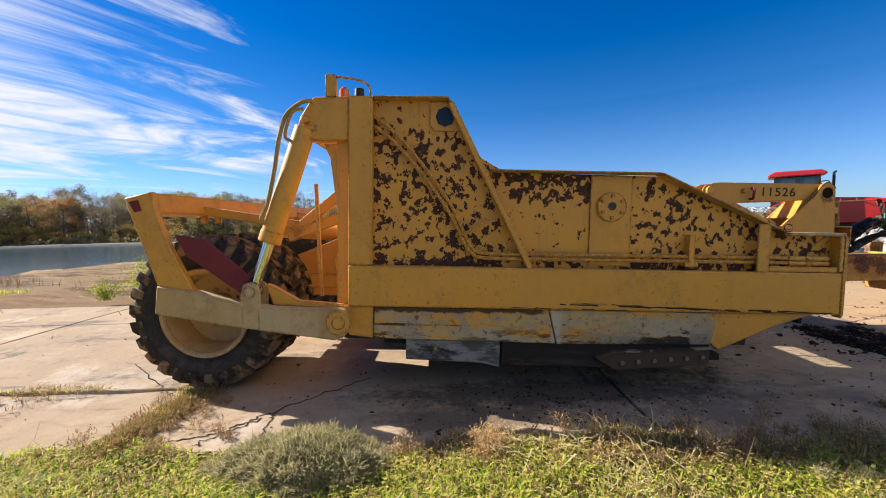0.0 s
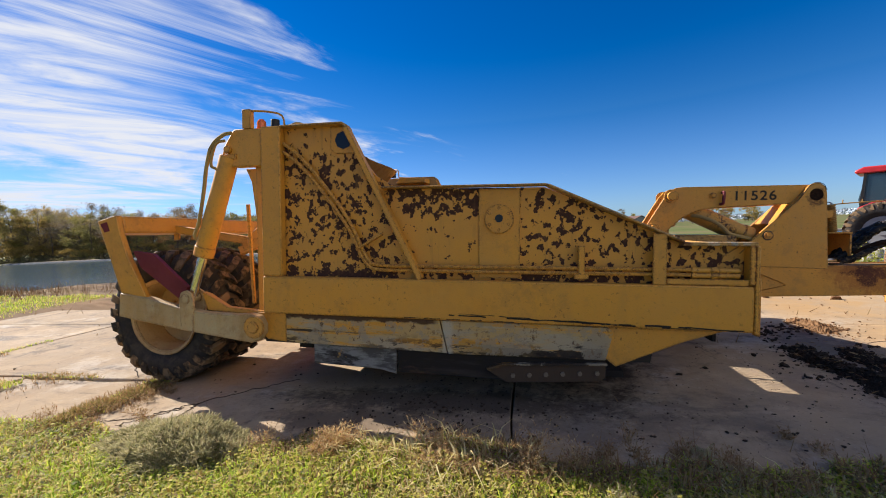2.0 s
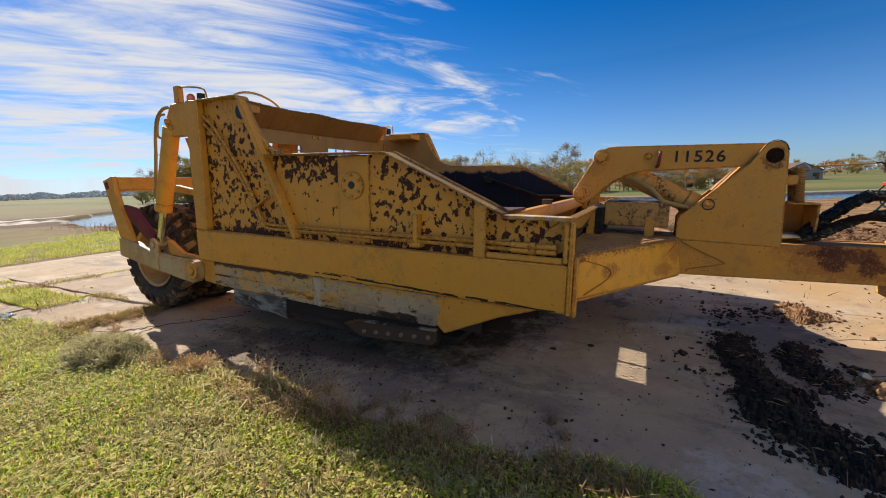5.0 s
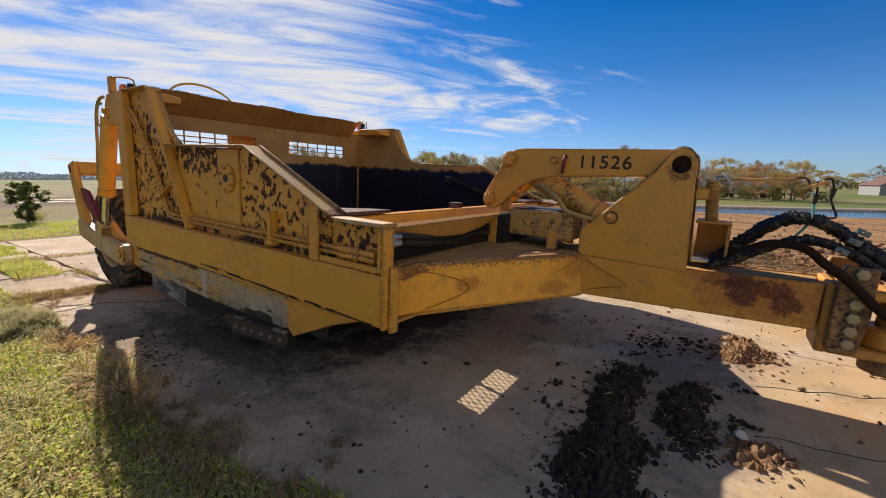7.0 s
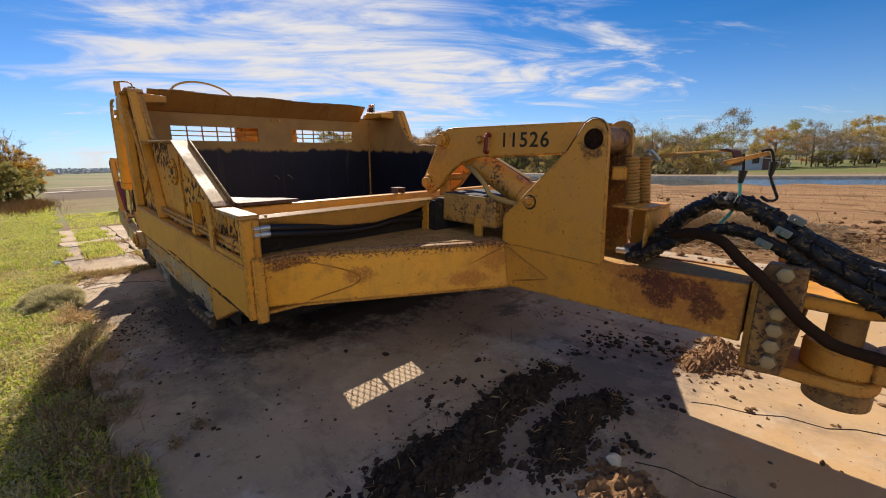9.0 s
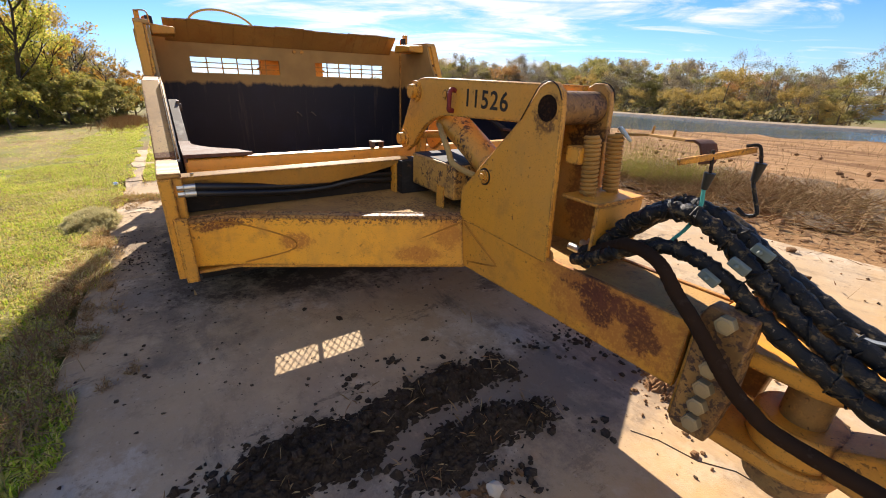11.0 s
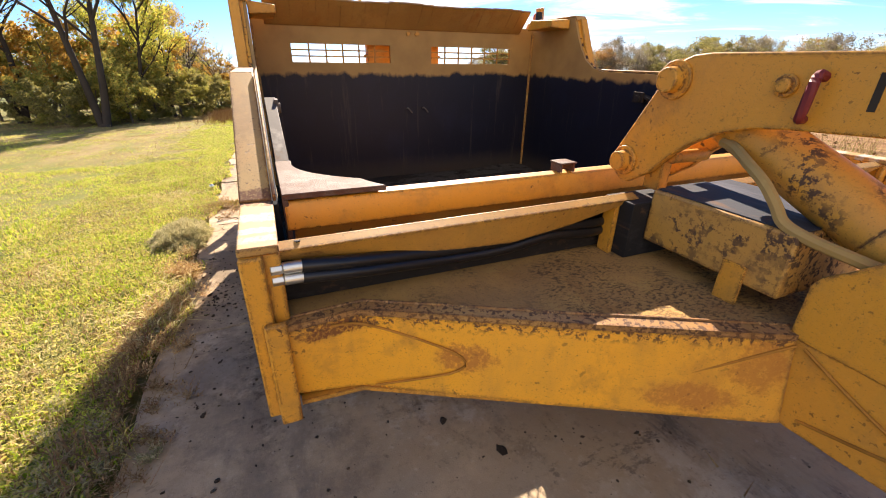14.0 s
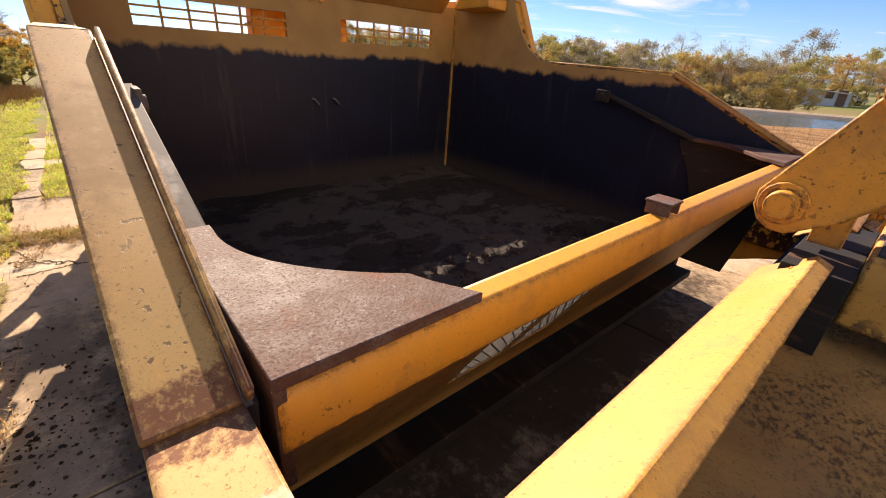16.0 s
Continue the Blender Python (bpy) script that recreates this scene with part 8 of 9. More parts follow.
def grove_tree(seed, stems, height, leaves, leaf, count, trunk, fan=0.75):
    """An open-grown tree of one or more leaning stems that fork upward three times into fine twigs."""
    rng = random.Random(seed)
    root = new("tree")
    bm = B()
    ends = []

    def branch(p, d, L, r, depth):
        pts = [p]
        for _ in range(5):
            d = (d + Vector((rng.gauss(0, 1), rng.gauss(0, 1), 0.35)) * (0.10 + 0.05 * depth)).normalized()
            pts.append(pts[-1] + d * L / 5)
        taper(bm, pts, r, r * (0.35 if depth else 0.22), (9, 6, 4, 3)[depth])
        if depth > 1:
            ends.extend(pts[2:])
        if depth < 3:
            for k in range((9, 5, 4)[depth]):
                f = (2 + 3 * (k + rng.random()) / (9, 5, 4)[depth]) if depth == 0 else rng.uniform(1.2, 5)
                i = min(4, int(f))
                q = pts[i].lerp(pts[i + 1], f - i if f < 5 else 1.0)
                side = Vector((rng.gauss(0, 1), rng.gauss(0, 1), rng.uniform(-0.1, 0.5))).normalized()
                branch(q, (d + side * fan * (1.25 if depth else 1.0)).normalized(), L * rng.uniform(0.36, 0.55), r * (0.42 if depth else 0.36), depth + 1)

    for lean_x, lean_y in stems:
        foot = Vector((lean_x * 0.6, lean_y * 0.6, -0.15))
        taper(bm, [foot, foot + Vector((0, 0, 0.30))], trunk * 1.5, trunk * 1.02, 9)
        branch(foot, Vector((lean_x, lean_y, 1)).normalized(), height * 0.78, trunk, 0)
    part("trunk", bm, M_DARKBARK, root, sharp=80)
    verts, faces = [], []
    for _ in range(count):
        p = rng.choice(ends) + Vector((rng.gauss(0, 1), rng.gauss(0, 1), rng.gauss(0, 1))) * height * 0.018
        n = Vector((rng.gauss(0, 1), rng.gauss(0, 1), rng.gauss(0, 1))).normalized()
        u = n.orthogonal().normalized() * leaf * rng.uniform(0.5, 1.3)
        t = n.cross(u) * rng.uniform(0.5, 0.9)
        i = len(verts)
        verts += [p - u, p - t * 0.6, p + u, p + t]
        faces.append((i, i + 1, i + 2, i + 3))
    raw("crown", verts, faces, leaves, root)
    return root


M_DARKBARK = plain("dark_furrowed_bark", (0.060, 0.048, 0.038), 0.95, grain=14, bump=0.7)
LEAF_LIME = Mat("yellow_green_leaves", (0.3, 0.3, 0.05), 0.75).islands([(0.22, 0.26, 0.04), (0.40, 0.42, 0.06), (0.54, 0.50, 0.09), (0.56, 0.42, 0.09)]).thin(0.6).m
LEAF_ORANGE = Mat("orange_gold_leaves", (0.4, 0.2, 0.05), 0.75).islands([(0.40, 0.20, 0.03), (0.52, 0.30, 0.05), (0.36, 0.26, 0.06)]).thin().m
LEAF_AIRY = Mat("sparse_gold_leaves", (0.3, 0.2, 0.05), 0.8).islands([(0.20, 0.22, 0.05), (0.36, 0.34, 0.075), (0.48, 0.36, 0.08), (0.30, 0.32, 0.085)]).thin().m
KINDS = [
    (tree(1, 10.0, 0.62, LEAVES[0], 0.11, 8500, base=0.08), "tall tree with thinning olive leaves"),
    (tree(2, 9.0, 0.75, LEAVES[1], 0.11, 8500, base=0.08), "spreading tree with golden autumn leaves"),
    (tree(3, 8.5, 0.7, LEAVES[2], 0.11, 7000, base=0.1), "tree with rust-orange autumn leaves"),
    (tree(4, 10.5, 0.6, LEAVES[3], 0.07, 2600, bare=0.3), "nearly bare grey tree with thin twigs"),
    (tree(5, 5.0, 1.0, LEAVES[0], 0.10, 8000, base=0.04), "low dense olive-green tree"),
    (tree(6, 10.5, 0.65, LEAVES[3], 0.10, 5500, base=0.1), "grey-brown autumn tree with sparse leaves"),
    (grove_tree(7, ((-0.02, -0.16), (0.03, 0.05)), 11.0, LEAF_AIRY, 0.06, 2600, 0.17), "tall twin-stemmed tree with dark limbs and few leaves"),
    (tree(8, 4.0, 1.2, LEAF_AIRY, 0.085, 11000, base=0.02, trunk=0.06), "golden-green bush at the foot of the trees"),
    (grove_tree(9, ((0.05, 0.10),), 7.5, LEAF_LIME, 0.065, 6500, 0.14, 0.9), "forked tree with drooping yellow-green leaves"),
    (grove_tree(10, ((0.02, -0.05),), 5.5, LEAVES[3], 0.045, 1300, 0.09, 0.8), "small grey tree with bare twigs"),
    (tree(11, 4.0, 1.1, LEAF_ORANGE, 0.085, 8000, base=0.05, trunk=0.06), "orange-gold bush beside the trees"),
    (tree(12, 3.2, 1.3, LEAVES[0], 0.08, 11000, base=0.02, trunk=0.05), "dense dark olive bush"),
]
for t, label in KINDS:
    tagged(t, label, "tree", "trees across the pond")


def plant(kind, x, y, size, turn, group="trees across the pond"):
    low = -1.4 if y > np.interp(x, [p[0] for p in SHORE], [p[1] for p in SHORE]) + 4.5 and x > -74 else 0.0
    t = copy_thing(KINDS[kind][0], pose(x, y, low, 0, 0, turn) @ Matrix.Scale(size, 4))
    t.scale = (size,) * 3
    t["group"] = group
    return t


rng = random.Random(21)
for k, (t, _) in enumerate(KINDS):
    t.matrix_basis = pose(-58 + 9 * k, 84 + 2 * k, -1.4, 0, 0, 40 * k) if k < 6 else pose(-3 - 5 * k, -14 - k, 0)
# the wood beyond the pond, several rows deep, lower where the bank comes near
SX, SY = [p[0] for p in SHORE], [p[1] for p in SHORE]
for i in range(140):
    x = -78 + 73 * i / 139 + rng.uniform(-1, 1)
    y = float(np.interp(x, SX, SY)) + 9 + (i % 3) * 4.5 + rng.uniform(-1, 2)
    size = float(np.interp(x, [-70, -40, -16, -4], [0.78, 0.66, 0.50, 0.48])) * rng.uniform(0.75, 1.2)
    plant(rng.choice((0, 0, 1, 2, 3, 3, 3, 5, 5)), x, y, size, rng.uniform(0, 360))
for i in range(44):
    x = -78 + 73 * i / 43 + rng.uniform(-1, 1)
    plant(rng.choice((4, 1)), x, float(np.interp(x, SX, SY)) + 7 + rng.uniform(-1, 1), rng.uniform(0.24, 0.42), rng.uniform(0, 360))
for i in range(34):
    f = i / 33
    plant(rng.choice((0, 0, 3, 3, 5, 5, 1)), -80 - 16 * f + rng.uniform(-2, 2), 76 - 24 * f + (i % 2) * 5 + rng.uniform(-2, 2), rng.uniform(0.5, 0.7), rng.uniform(0, 360))
for i in range(14):
    f = i / 13
    plant(4, -76 - 16 * f + rng.uniform(-1, 1), 73 - 24 * f + rng.uniform(-1, 1), rng.uniform(0.35, 0.55), rng.uniform(0, 360))
for i in range(24):
    plant(rng.choice((1, 2, 5, 3, 3, 5)), -6 + 22 * i / 23 + rng.uniform(-1, 1), 100 + rng.uniform(-10, 14), rng.uniform(0.42, 0.78), rng.uniform(0, 360))
for i in range(15):
    plant(rng.choice((4, 4, 11, 3)), -8 + 26 * i / 14 + rng.uniform(-1, 1), 92 + rng.uniform(-3, 8), rng.uniform(0.28, 0.5), rng.uniform(0, 360))
# thinner, farther trees to the north and east
for i in range(56):
    x = -26 + 194 * i / 55 + rng.uniform(-3, 3)
    plant(rng.choice((0, 1, 2, 5, 1, 2, 4)), x, (160 if x < 12 else 290) + rng.uniform(-8, 22) + abs(x) * 0.2, rng.uniform(0.75, 1.2), rng.uniform(0, 360), "far trees beyond the field")
# the grove at the west end of the verge
for x, y, k, s, turn in ((-18.3, -2.95, 6, 1.0, 0), (-22.5, -7.3, 6, 0.95, 40), (-21.0, -2.2, 8, 0.92, 0), (-22.6, -0.9, 8, 0.64, 120), (-24.5, -1.2, 8, 0.58, 200), (-24, -4.8, 8, 0.8, 70), (-20.5, -10.5, 6, 1.0, 200), (-27, -8, 1, 0.5, 10), (-30, -5, 2, 0.48, 80), (-33, -9, 2, 0.5, 50),
                         (-27.0, 0.1, 9, 0.76, 0), (-29.5, 0.9, 9, 0.70, 100), (-28.5, -1.2, 9, 0.82, 220), (-31.5, 1.3, 9, 0.62, 300), (-25.5, -3.0, 10, 1.15, 0), (-23.8, -6.0, 10, 1.1, 90), (-31, 1.0, 10, 0.7, 40), (-28.6, 1.3, 10, 0.5, 10),
                         (-19.4, -3.4, 7, 0.50, 0), (-19.0, -4.3, 11, 0.55, 50), (-20.3, -5.0, 7, 0.55, 100), (-19.9, -2.3, 7, 0.62, 150), (-21.2, -1.5, 11, 0.62, 200), (-21.9, -0.5, 7, 0.55, 250), (-23.0, 0.0, 11, 0.66, 300), (-24.2, 0.3, 11, 0.60, 20), (-25.8, 0.7, 7, 0.45, 60),
                         (-27.3, 0.9, 11, 0.55, 110), (-22.4, -3.6, 7, 0.80, 30), (-21.5, -6.4, 11, 0.6, 160), (-26, -2.2, 11, 0.9, 210), (-26.5, -5.5, 7, 1.0, 260), (-24.5, -9.0, 7, 0.9, 310), (-29.5, -3.0, 11, 1.0, 45), (-33.0, -1.0, 7, 0.8, 95), (-35, 0.5, 11, 0.7, 145), (-38, -2.5, 1, 0.8, 0), (-45, -3.5, 3, 0.8, 0), (-52, -3.0, 2, 0.7, 0)):
    plant(k, x, y, s, turn, "grove beside the verge")
plant(2, -62, 1.2, 0.45, 30, "lone trees in the fields")
plant(4, -30, 1.9, 0.4, 80, "lone trees in the fields")
M_DARKBUSH = Mat("dark_bush_leaves", (0.1, 0.12, 0.03), 0.7).islands([(0.035, 0.055, 0.012), (0.08, 0.11, 0.025), (0.16, 0.18, 0.045)]).thin(0.3).m
small = tree(31, 6.0, 0.62, M_DARKBUSH, 0.15, 7000, base=0.06, trunk=0.12)
small.matrix_basis = pose(-15.3, 5.15, 0) @ Matrix.Scale(0.24, 4)
tagged(small, "small dense dark-green tree past the slab's end", "tree", "lone trees in the fields")
weed_bush(-16.6, 5.5, 0.6, 1.0, 4000, 62, M_TALLWEED, "loose yellow-green weeds beside the small tree")
# small clump past the pond's corner
for x, y, k, s in ((-68, 37, 4, 0.5), (-71, 39, 0, 0.4), (-66, 40, 4, 0.45)):
    plant(k, x, y, s, rng.uniform(0, 360), "clump past the pond")


def thicket():
    """The undergrowth along the far shore: a tangled belt of small leaves and stems."""
    r2 = random.Random(14)
    verts, faces = [], []
    for i in range(26000):
        f = r2.random()
        x = -80 + 74 * f + r2.gauss(0, 0.6)
        y = float(np.interp(x, SX, SY)) + 7 + r2.gauss(0, 1.2)
        top = 2.5 * (0.65 + 0.55 * noise.noise((x * 0.35, 2.0, 1.0)) + 0.25 * noise.noise((x * 1.1, 1.0, 1.0)))
        p = Vector((x, y, top * r2.random() ** 0.7 - 1.4))
        n = Vector((r2.gauss(0, 1), r2.gauss(0, 1), r2.gauss(0, 1))).normalized()
        s = n.orthogonal().normalized() * r2.uniform(0.10, 0.24)
        t = n.cross(s) * 0.7
        i0 = len(verts)
        verts += [p - s, p - t, p + s, p + t]
        faces.append((i0, i0 + 1, i0 + 2, i0 + 3))
    tagged(raw("thicket", verts, faces, Mat("thicket_leaves", (0.2, 0.15, 0.07), 0.85).islands([(0.11, 0.10, 0.06), (0.20, 0.165, 0.085), (0.17, 0.165, 0.06), (0.27, 0.21, 0.10)]).thin().m), "grey-brown thicket along the far shore", "thicket", kind="stuff")


thicket()


def far_wood():
    r2 = random.Random(9)
    verts, faces = [], []
    for i in range(60000):
        a = radians(r2.uniform(-75, 120))
        d = r2.uniform(520, 640)
        h = 9.5 * (0.55 + 0.5 * noise.noise((a * 9, 1, 0)) + 0.25 * noise.noise((a * 40, 2, 0))) * r2.random()
        p = Vector((-d * math.sin(a), d * math.cos(a), max(0.2, h)))
        n = Vector((r2.gauss(0, 1), r2.gauss(0, 1), r2.gauss(0, 1))).normalized()
        s = n.orthogonal().normalized() * r2.uniform(0.6, 1.3)
        t = n.cross(s) * 0.8
        i0 = len(verts)
        verts += [p - s, p - t, p + s, p + t]
        faces.append((i0, i0 + 1, i0 + 2, i0 + 3))
    # aerial haze is put into the leaf colours as pale blue-grey
    ob = raw("far_wood", verts, faces, Mat("haze_tinted_far_leaves", (0.2, 0.2, 0.2), 0.9).islands([(0.40, 0.46, 0.54), (0.45, 0.50, 0.55), (0.52, 0.53, 0.54)]).m)
    tagged(ob, "distant line of woods, tinted blue-grey for haze", "woods", kind="stuff")


far_wood()


# ---------------------------------------------------------------- buildings and vehicles far off
def building(name, x, y, w, d, h, rise, turn, wall, roof, label, doors=1, windows=2):
    root = new(name)
    root.matrix_world = pose(x, y, -1.4, 0, 0, turn)
    tagged(root, label, name.split("_")[-1])
    bm = B(); loft(bm, [[(-w / 2, -d / 2, 0), (w / 2, -d / 2, 0), (w / 2, -d / 2, h), (0, -d / 2, h + rise), (-w / 2, -d / 2, h)], [(-w / 2, d / 2, 0), (w / 2, d / 2, 0), (w / 2, d / 2, h), (0, d / 2, h + rise), (-w / 2, d / 2, h)]])
    part("wall", bm, wall, root)
    for s in (-1, 1):
        bm = B(); bar(bm, (s * (w / 2 + 0.3) / 2, -d / 2 - 0.3, h + rise / 2 + 0.06), (s * (w / 2 + 0.3) / 2, d / 2 + 0.3, h + rise / 2 + 0.06), math.hypot(w / 2 + 0.3, rise) + 0.1, 0.12, up=(s * rise, 0, w / 2))
        part("roof", bm, roof, root)
    for i in range(windows):
        bm = B(); box(bm, -w / 2 + w * (i + 0.7) / (windows + 0.6), -w / 2 + w * (i + 0.7) / (windows + 0.6) + 0.9, -d / 2 - 0.05, -d / 2, 1.0, 2.1)
        part("window", bm, M_GLASS, root)
    for i in range(doors):
        bm = B(); box(bm, w * 0.32, w * 0.32 + 1.0, -d / 2 - 0.06, -d / 2, 0.05, 2.1)
        part("door", bm, M_ROOF, root)
    return root


building("metal_shed", -9.7, 85, 8.0, 4, 1.55, 0.5, 14, plain("pale_blue_siding", (0.42, 0.50, 0.58), 0.6), M_TIN, "pale blue metal shed at the far shore")
building("farm_house", 3, 152, 14, 8, 2.7, 2.2, -8, M_SIDING, M_ROOF, "low pale farmhouse with a brown roof", 1, 4)
building("farm_house", 42, 166, 11, 8, 2.7, 2.4, 20, plain("weathered_grey_siding", (0.26, 0.25, 0.24), 0.8), M_ROOF, "low grey farmhouse with a dark roof", 1, 3)


def trailer(x, y, turn):
    root = new("box_trailer")
    root.matrix_world = pose(x, y, -1.4, 0, 0, turn)
    tagged(root, "white box trailer parked on the far lawn", "trailer")
    bm = B(); box(bm, -4.5, 4.5, -1.2, 1.2, 0.9, 3.4)
    part("box", bm, M_WHITE, root, "", 0.06)
    bm = B(); box(bm, -4.4, 4.4, -0.9, 0.9, 0.65, 0.89)
    part("chassis", bm, M_BLACK, root)
    for wx in (-3.2, -2.1, 3.4):
        for wy in (-1.0, 1.0):
            bm = B(); rod(bm, (wx, wy - 0.14, 0.42), (wx, wy + 0.14, 0.42), 0.42, seg=18)
            part("wheel", bm, M_RUBBER, root)


trailer(7.5, 112, 6)


def power_pole(x, y):
    root = new("utility_pole")
    root.matrix_world = pose(x, y, -0.3, 0, 0, 30)
    tagged(root, "slim grey utility pole with crossarms", "pole")
    bm = B(); rod(bm, (0, 0, 0), (0, 0, 9.5), 0.15, 0.10, seg=10)
    part("shaft", bm, M_BARK, root)
    for z in (9.2, 8.2, 7.2):
        bm = B(); bar(bm, (-1.1, 0, z), (1.1, 0, z), 0.09, 0.11)
        part("crossarm", bm, M_BARK, root)


power_pole(92, 82)


def pickup(x, y, turn, paint, label):
    root = new("pickup_truck")
    root.matrix_world = pose(x, y, -1.4, 0, 0, turn)
    tagged(root, label, "truck")
    bm = B(); slab(bm, [(-2.7, 0.5), (2.7, 0.5), (2.7, 0.95), (1.5, 1.08), (0.9, 1.75), (-0.6, 1.78), (-0.8, 1.1), (-2.7, 1.1)], -0.95, 0.95)
    part("body", bm, paint, root, bevel=0.08)
    bm = B(); slab(bm, [(1.30, 1.12), (0.85, 1.66), (-0.5, 1.68), (-0.62, 1.14)], -0.965, 0.965)
    part("window", bm, M_GLASS, root)
    for wx in (-1.7, 1.7):
        for wy in (-0.85, 0.85):
            bm = B(); rod(bm, (wx, wy - 0.12, 0.38), (wx, wy + 0.12, 0.38), 0.38, seg=20)
            part("wheel", bm, M_RUBBER, root)


pickup(-6.9, 92, 8, M_WHITE, "white pickup truck parked at the far shore")
pickup(20, 132, -5, M_WHITE, "white pickup truck parked by the farmhouse")


def tractor(x, y, turn):
    root = new("tractor")
    root.matrix_world = pose(x, y, 0, 0, 0, turn) @ Matrix.Scale(0.95, 4)
    tagged(root, "red farm tractor with a glazed cab and dual tyres", "tractor")
    bm = B(); slab(bm, [(0.2, 1.0), (2.9, 1.05), (3.0, 1.45), (2.85, 1.75), (1.6, 1.95), (0.2, 2.02)], -0.45, 0.45)
    part("hood", bm, M_TRACTORRED, root, bevel=0.06)
    bm = B(); slab(bm, [(-1.0, 0.75), (2.8, 0.75), (2.8, 1.02), (-1.0, 1.02)], -0.35, 0.35)
    part("chassis", bm, M_BLACK, root, bevel=0.03)
    bm = B(); slab(bm, [(-1.30, 1.45), (0.15, 1.30), (0.25, 2.0), (0.05, 2.85), (-1.15, 2.85), (-1.35, 2.0)], -0.80, 0.80)
    cab = part("cab_glazing", bm, M_GLASS, root, "dark tinted cab glass", 0.03)
    for px, pz0, px1, pz1 in ((-1.33, 1.45, -1.17, 2.86), (0.2, 1.3, 0.07, 2.86), (-0.55, 1.4, -0.52, 2.86)):
        for y0 in (-0.81, 0.81):
            bm = B(); bar(bm, (px, y0, pz0), (px1, y0, pz1), 0.07, 0.07, up=(0, 1, 0))
            part("pillar", bm, M_BLACK, cab)
    bm = B(); slab(bm, [(-1.40, 2.85), (0.25, 2.85), (0.32, 2.93), (0.15, 3.05), (-1.2, 3.07), (-1.45, 2.95)], -0.88, 0.88)
    part("roof", bm, M_TRACTORRED, root, "", 0.04)
    for s in (-1, 1):
        bm = B(); slab(bm, [(-1.5, 1.2), (-1.35, 1.7), (-0.9, 1.92), (-0.4, 1.85), (0.0, 1.5), (0.1, 1.2), (-0.1, 1.45), (-0.5, 1.72), (-0.9, 1.78), (-1.25, 1.55)], s * 0.95 - 0.28, s * 0.95 + 0.28)
        part("fender", bm, M_TRACTORRED, root, "", 0.02)
        for off in (0.95, 1.62):
            w = bpy.data.objects.new("rear_wheel", carcass); scene.collection.objects.link(w)
            w.parent = root; w.matrix_local = pose(-0.75, s * off, 0.92) @ Matrix.Diagonal((1.38, 1.15, 1.38, 1))
            tr = bpy.data.objects.new("tread", tread); scene.collection.objects.link(tr); tr.parent = w
            bm = B(); rod(bm, (-0.75, s * (off + 0.15), 0.92), (-0.75, s * (off - 0.1), 0.92), 0.50, seg=28); rod(bm, (-0.75, s * (off + 0.2), 0.92), (-0.75, s * off, 0.92), 0.14, seg=16)
            part("wheel_disc", bm, M_GREY, root, "grey wheel disc", 0.02)
        w = bpy.data.objects.new("front_wheel", carcass); scene.collection.objects.link(w)
        w.parent = root; w.matrix_local = pose(2.0, s * 0.9, 0.70) @ Matrix.Diagonal((1.04, 0.9, 1.04, 1))
        tr = bpy.data.objects.new("tread", tread); scene.collection.objects.link(tr); tr.parent = w
    bm = B(); rod(bm, (0.5, -0.55, 1.9), (0.5, -0.55, 2.85), 0.045, seg=12); tube(bm, [(0.5, -0.55, 2.84), (0.5, -0.56, 2.92), (0.56, -0.6, 2.96)], 0.04, 8, 3)
    part("exhaust_pipe", bm, M_BLACK, root)
    for s in (-1, 1):
        bm = B(); tube(bm, [(0.1, s * 0.82, 2.6), (0.3, s * 1.1, 2.6), (0.32, s * 1.15, 2.45)], 0.02, 6, 3); box(bm, 0.28, 0.34, s * 1.15 - 0.08, s * 1.15 + 0.08, 2.25, 2.55)
        part("mirror", bm, M_BLACK, root)
    return root


tractor(13.7, 15.5, -37)


def implement(x, y, turn):
    """The red frame with tines that stands beyond the puller."""
    root = new("red_implement")
    root.matrix_world = pose(x, y, 0, 0, 0, turn)
    tagged(root, "red farm implement frame with dark tines", "implement")
    bm = B()
    for yy in (-0.8, 0.8):
        box(bm, -1.6, 1.6, yy - 0.06, yy + 0.06, 0.85, 0.98)
    for xx in (-1.55, 0, 1.55):
        box(bm, xx - 0.06, xx + 0.06, -0.8, 0.8, 0.86, 0.97)
    bar(bm, (-0.5, 0, 0.95), (0, 0, 1.7), 0.1, 0.1); bar(bm, (0.5, 0, 0.95), (0, 0, 1.7), 0.1, 0.1)
    part("frame", bm, M_TRACTORRED, root, bevel=0.015)
    for i in range(7):
        for yy in (-0.8, 0.8):
            bm = B(); tube(bm, [(-1.5 + 0.5 * i, yy, 0.9), (-1.5 + 0.5 * i, yy + 0.25, 0.6), (-1.5 + 0.5 * i, yy + 0.12, 0.2), (-1.5 + 0.5 * i, yy - 0.08, 0.0)], 0.03, 6, 3)
            part("tine", bm, M_BLACK, root)
    return root


implement(13.6, 23.0, 30)
implement(20.0, 25.0, 10)
heap("rubble_heap", 11.6, 11.6, 2.2, 1.4, 0.9, earth("grey_rubble", (0.38, 0.35, 0.32), (0.2, 0.18, 0.16), (0.55, 0.52, 0.48), 2), 6.0, "heap of grey rubble and dirt", cover=0.2)

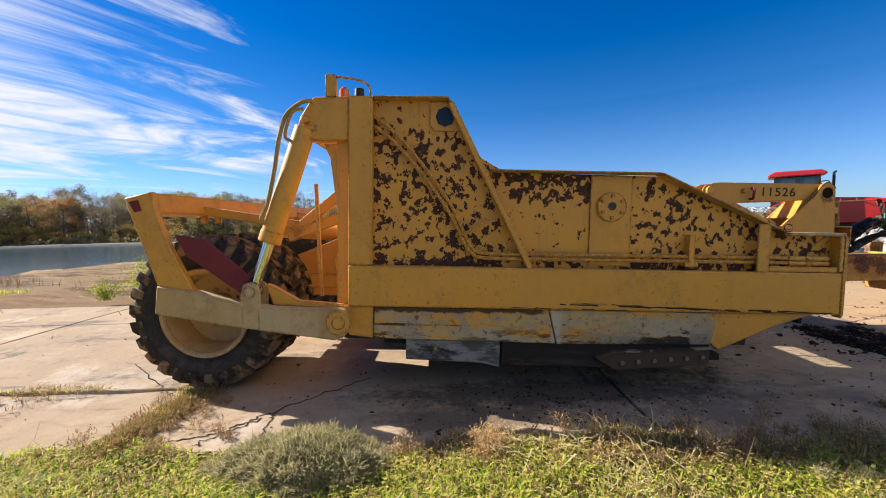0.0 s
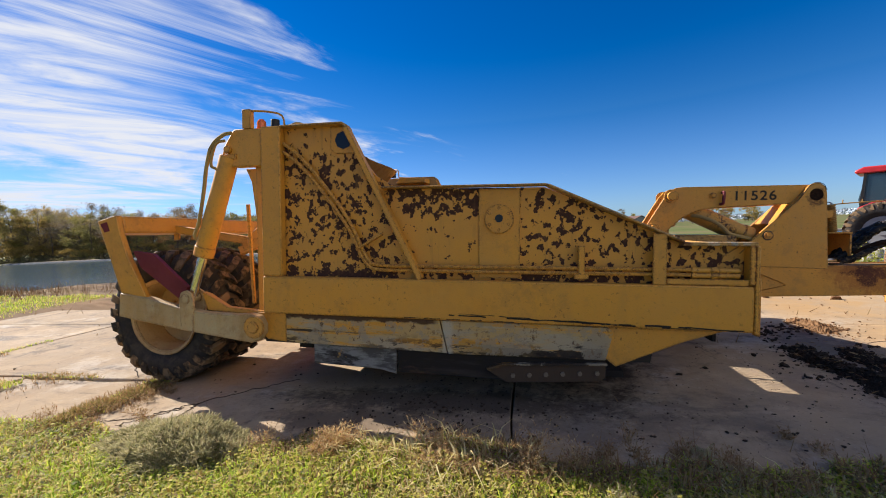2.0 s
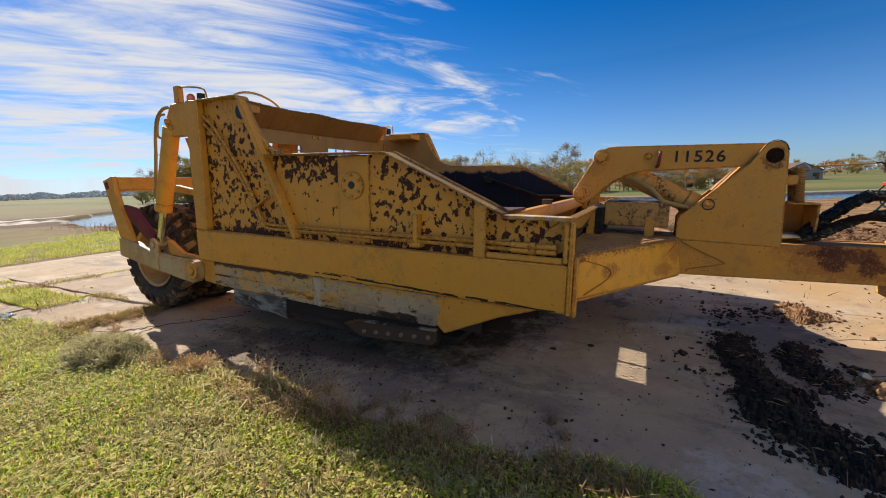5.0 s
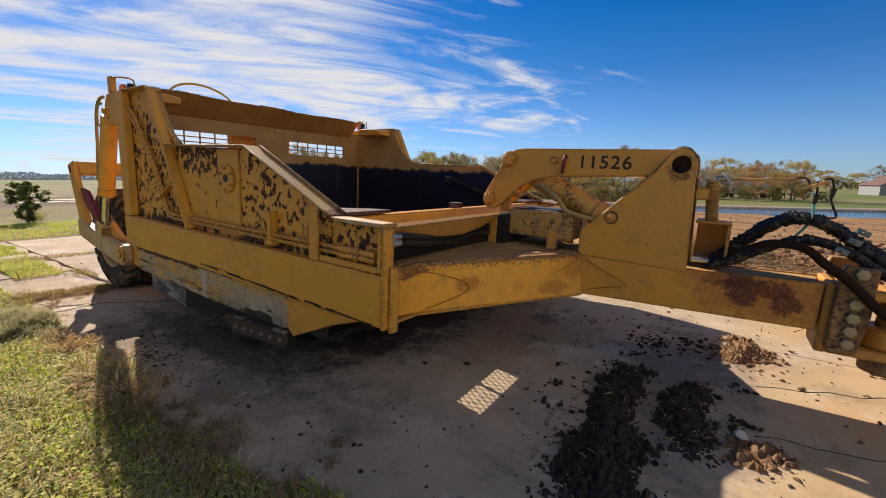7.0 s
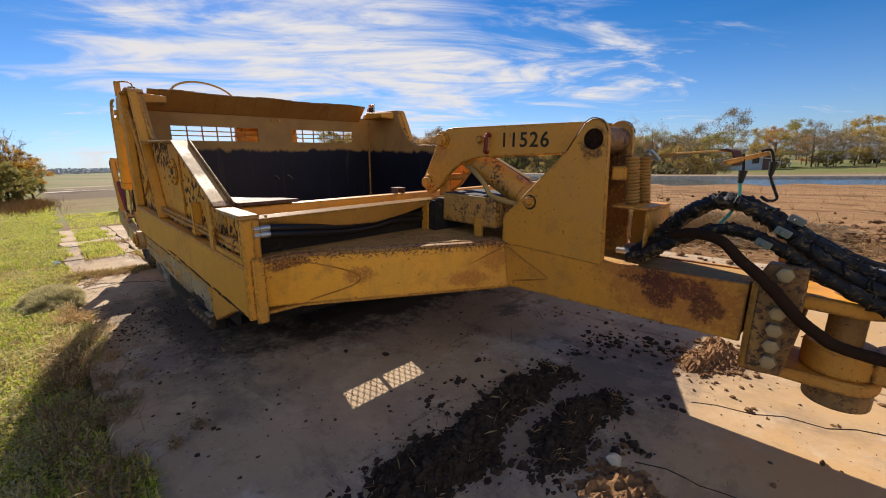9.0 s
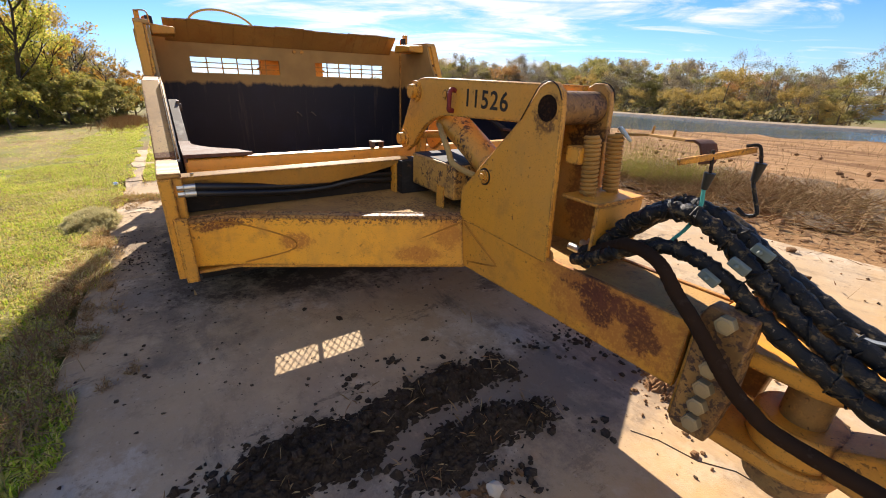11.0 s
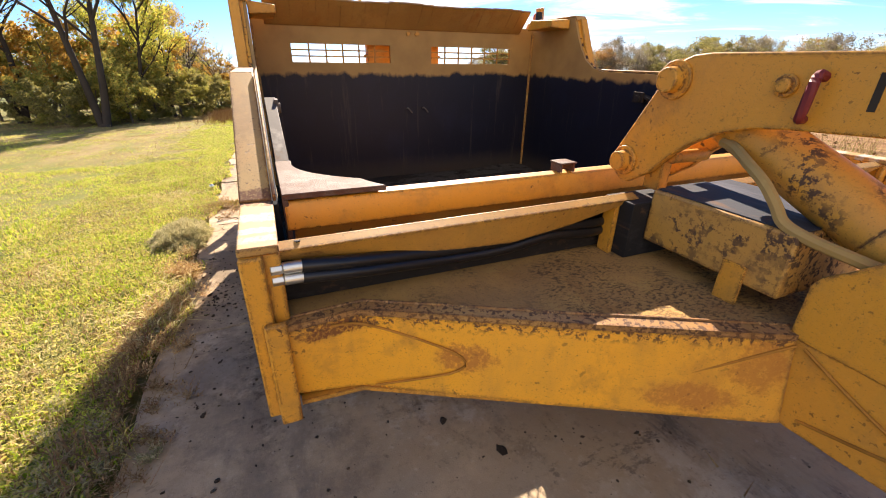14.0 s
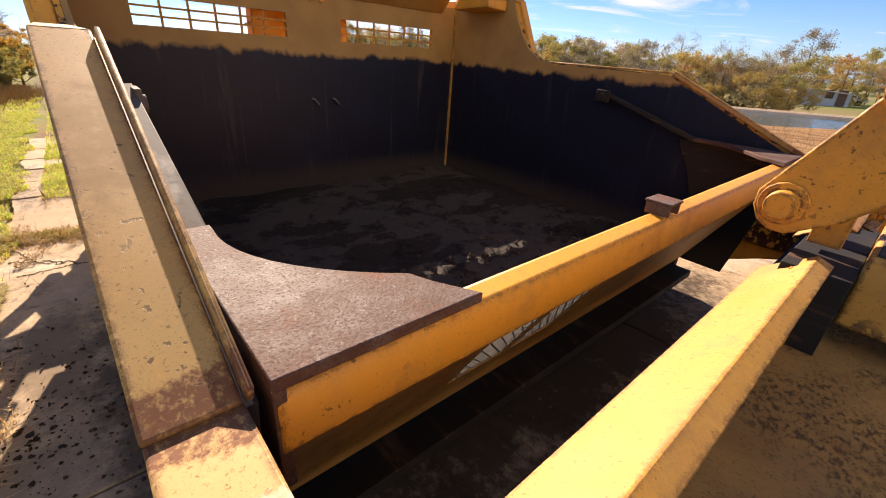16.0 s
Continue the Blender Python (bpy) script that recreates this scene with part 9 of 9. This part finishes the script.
# ---------------------------------------------------------------- the slab, piece by piece
pavement = new("pavement")
tagged(pavement, "weathered concrete slab with cracked, weedy joints", "pavement", kind="structure")
XJ = [-9.7, -6.0, -2.25, 1.50, 9.1, 12.8, 16.6, 20.4]
YJ = [2.60, 6.35, 9.9]
rng = random.Random(17)
EDGE = [-9.7, -8.1, -7.0, -6.1, -5.2, -4.2, -2.25]  # the broken strip along the verge
RECTS = [(a, b, c, d) for a, b in zip(XJ, XJ[1:]) for c, d in zip(YJ, YJ[1:]) if a > -2.3]
RECTS += [(a, b, 3.70, 6.35) for a, b in ((-9.7, -6.0), (-6.0, -2.25))] + [(-9.7, -6.0, 6.35, 7.85), (-6.0, -2.25, 6.35, 9.9)]
RECTS += [(a, b, 2.60, 3.70) for a, b in zip(EDGE, EDGE[1:])]
for x0, x1, y0, y1 in RECTS:
    bm = B()
    strip = y1 == 3.70
    g = rng.uniform(0.012, 0.03) if strip else 0.008 if -2.3 < x0 < 10 else 0.012
    n = 14
    wob = lambda t, k: (3.5 if strip else 1.0) * 0.02 * noise.noise((t * 1.7, k * 3.1, 4.0)) + 0.008 * noise.noise((t * 7.0, k, 1.0))
    ring = []
    for i in range(n):
        t = x0 + g + (x1 - x0 - 2 * g) * i / n
        ring.append((t, y0 + (g if y0 > 3 else 0.06 * noise.noise((t * 1.3, 0, 2)) + 0.03 * noise.noise((t * 5, 0, 2))) + wob(t, y0)))
    for i in range(n):
        t = y0 + g + (y1 - y0 - 2 * g) * i / n
        ring.append((x1 - g + wob(t, x1), t))
    for i in range(n):
        t = x1 - g - (x1 - x0 - 2 * g) * i / n
        ring.append((t, y1 - g + wob(t, y1)))
    for i in range(n):
        t = y1 - g - (y1 - y0 - 2 * g) * i / n
        ring.append((x0 + g + wob(t, x0), t))
    dz = rng.uniform(-0.025, -0.004) if strip else rng.uniform(-0.006, 0.0)
    loft(bm, [[(x, y, -0.12) for x, y in ring], [(x, y, dz - 0.008) for x, y in ring], [(x + (0.008 if x < (x0 + x1) / 2 else -0.008), y + (0.008 if y < (y0 + y1) / 2 else -0.008), dz) for x, y in ring]])
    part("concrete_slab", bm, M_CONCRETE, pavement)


def cracks():
    """Fine branching cracks, laid as thin dark wedges a few millimetres proud of the slab."""
    r2 = random.Random(12)
    bm = B()
    starts = [((-2.15, 2.66), (-1.65, 2.86)), ((-1.65, 2.86), (-1.36, 3.2)), ((-1.36, 3.2), (-0.75, 3.85)), ((-1.33, 2.74), (-1.36, 3.2)), ((-1.75, 2.7), (-1.45, 3.05)), ((-3.46, 4.43), (-2.49, 3.55)), ((5.4, 5.4), (8.2, 6.6)), ((5.35, 4.6), (6.8, 4.9))]
    for (xa, ya), (xb, yb) in starts:
        k = 18
        pts = []
        for i in range(k + 1):
            f = i / k
            pts.append(Vector((xa + (xb - xa) * f + r2.gauss(0, 0.014), ya + (yb - ya) * f + r2.gauss(0, 0.014), 0.0015)))
        for p, q in zip(pts, pts[1:]):
            bar(bm, p, q, r2.uniform(0.002, 0.011), 0.003)
    ob = part("slab_cracks", bm, M_BLACKSOIL)
    tagged(ob, "dirt-filled hairline cracks in the concrete", "crack", kind="stuff")


cracks()
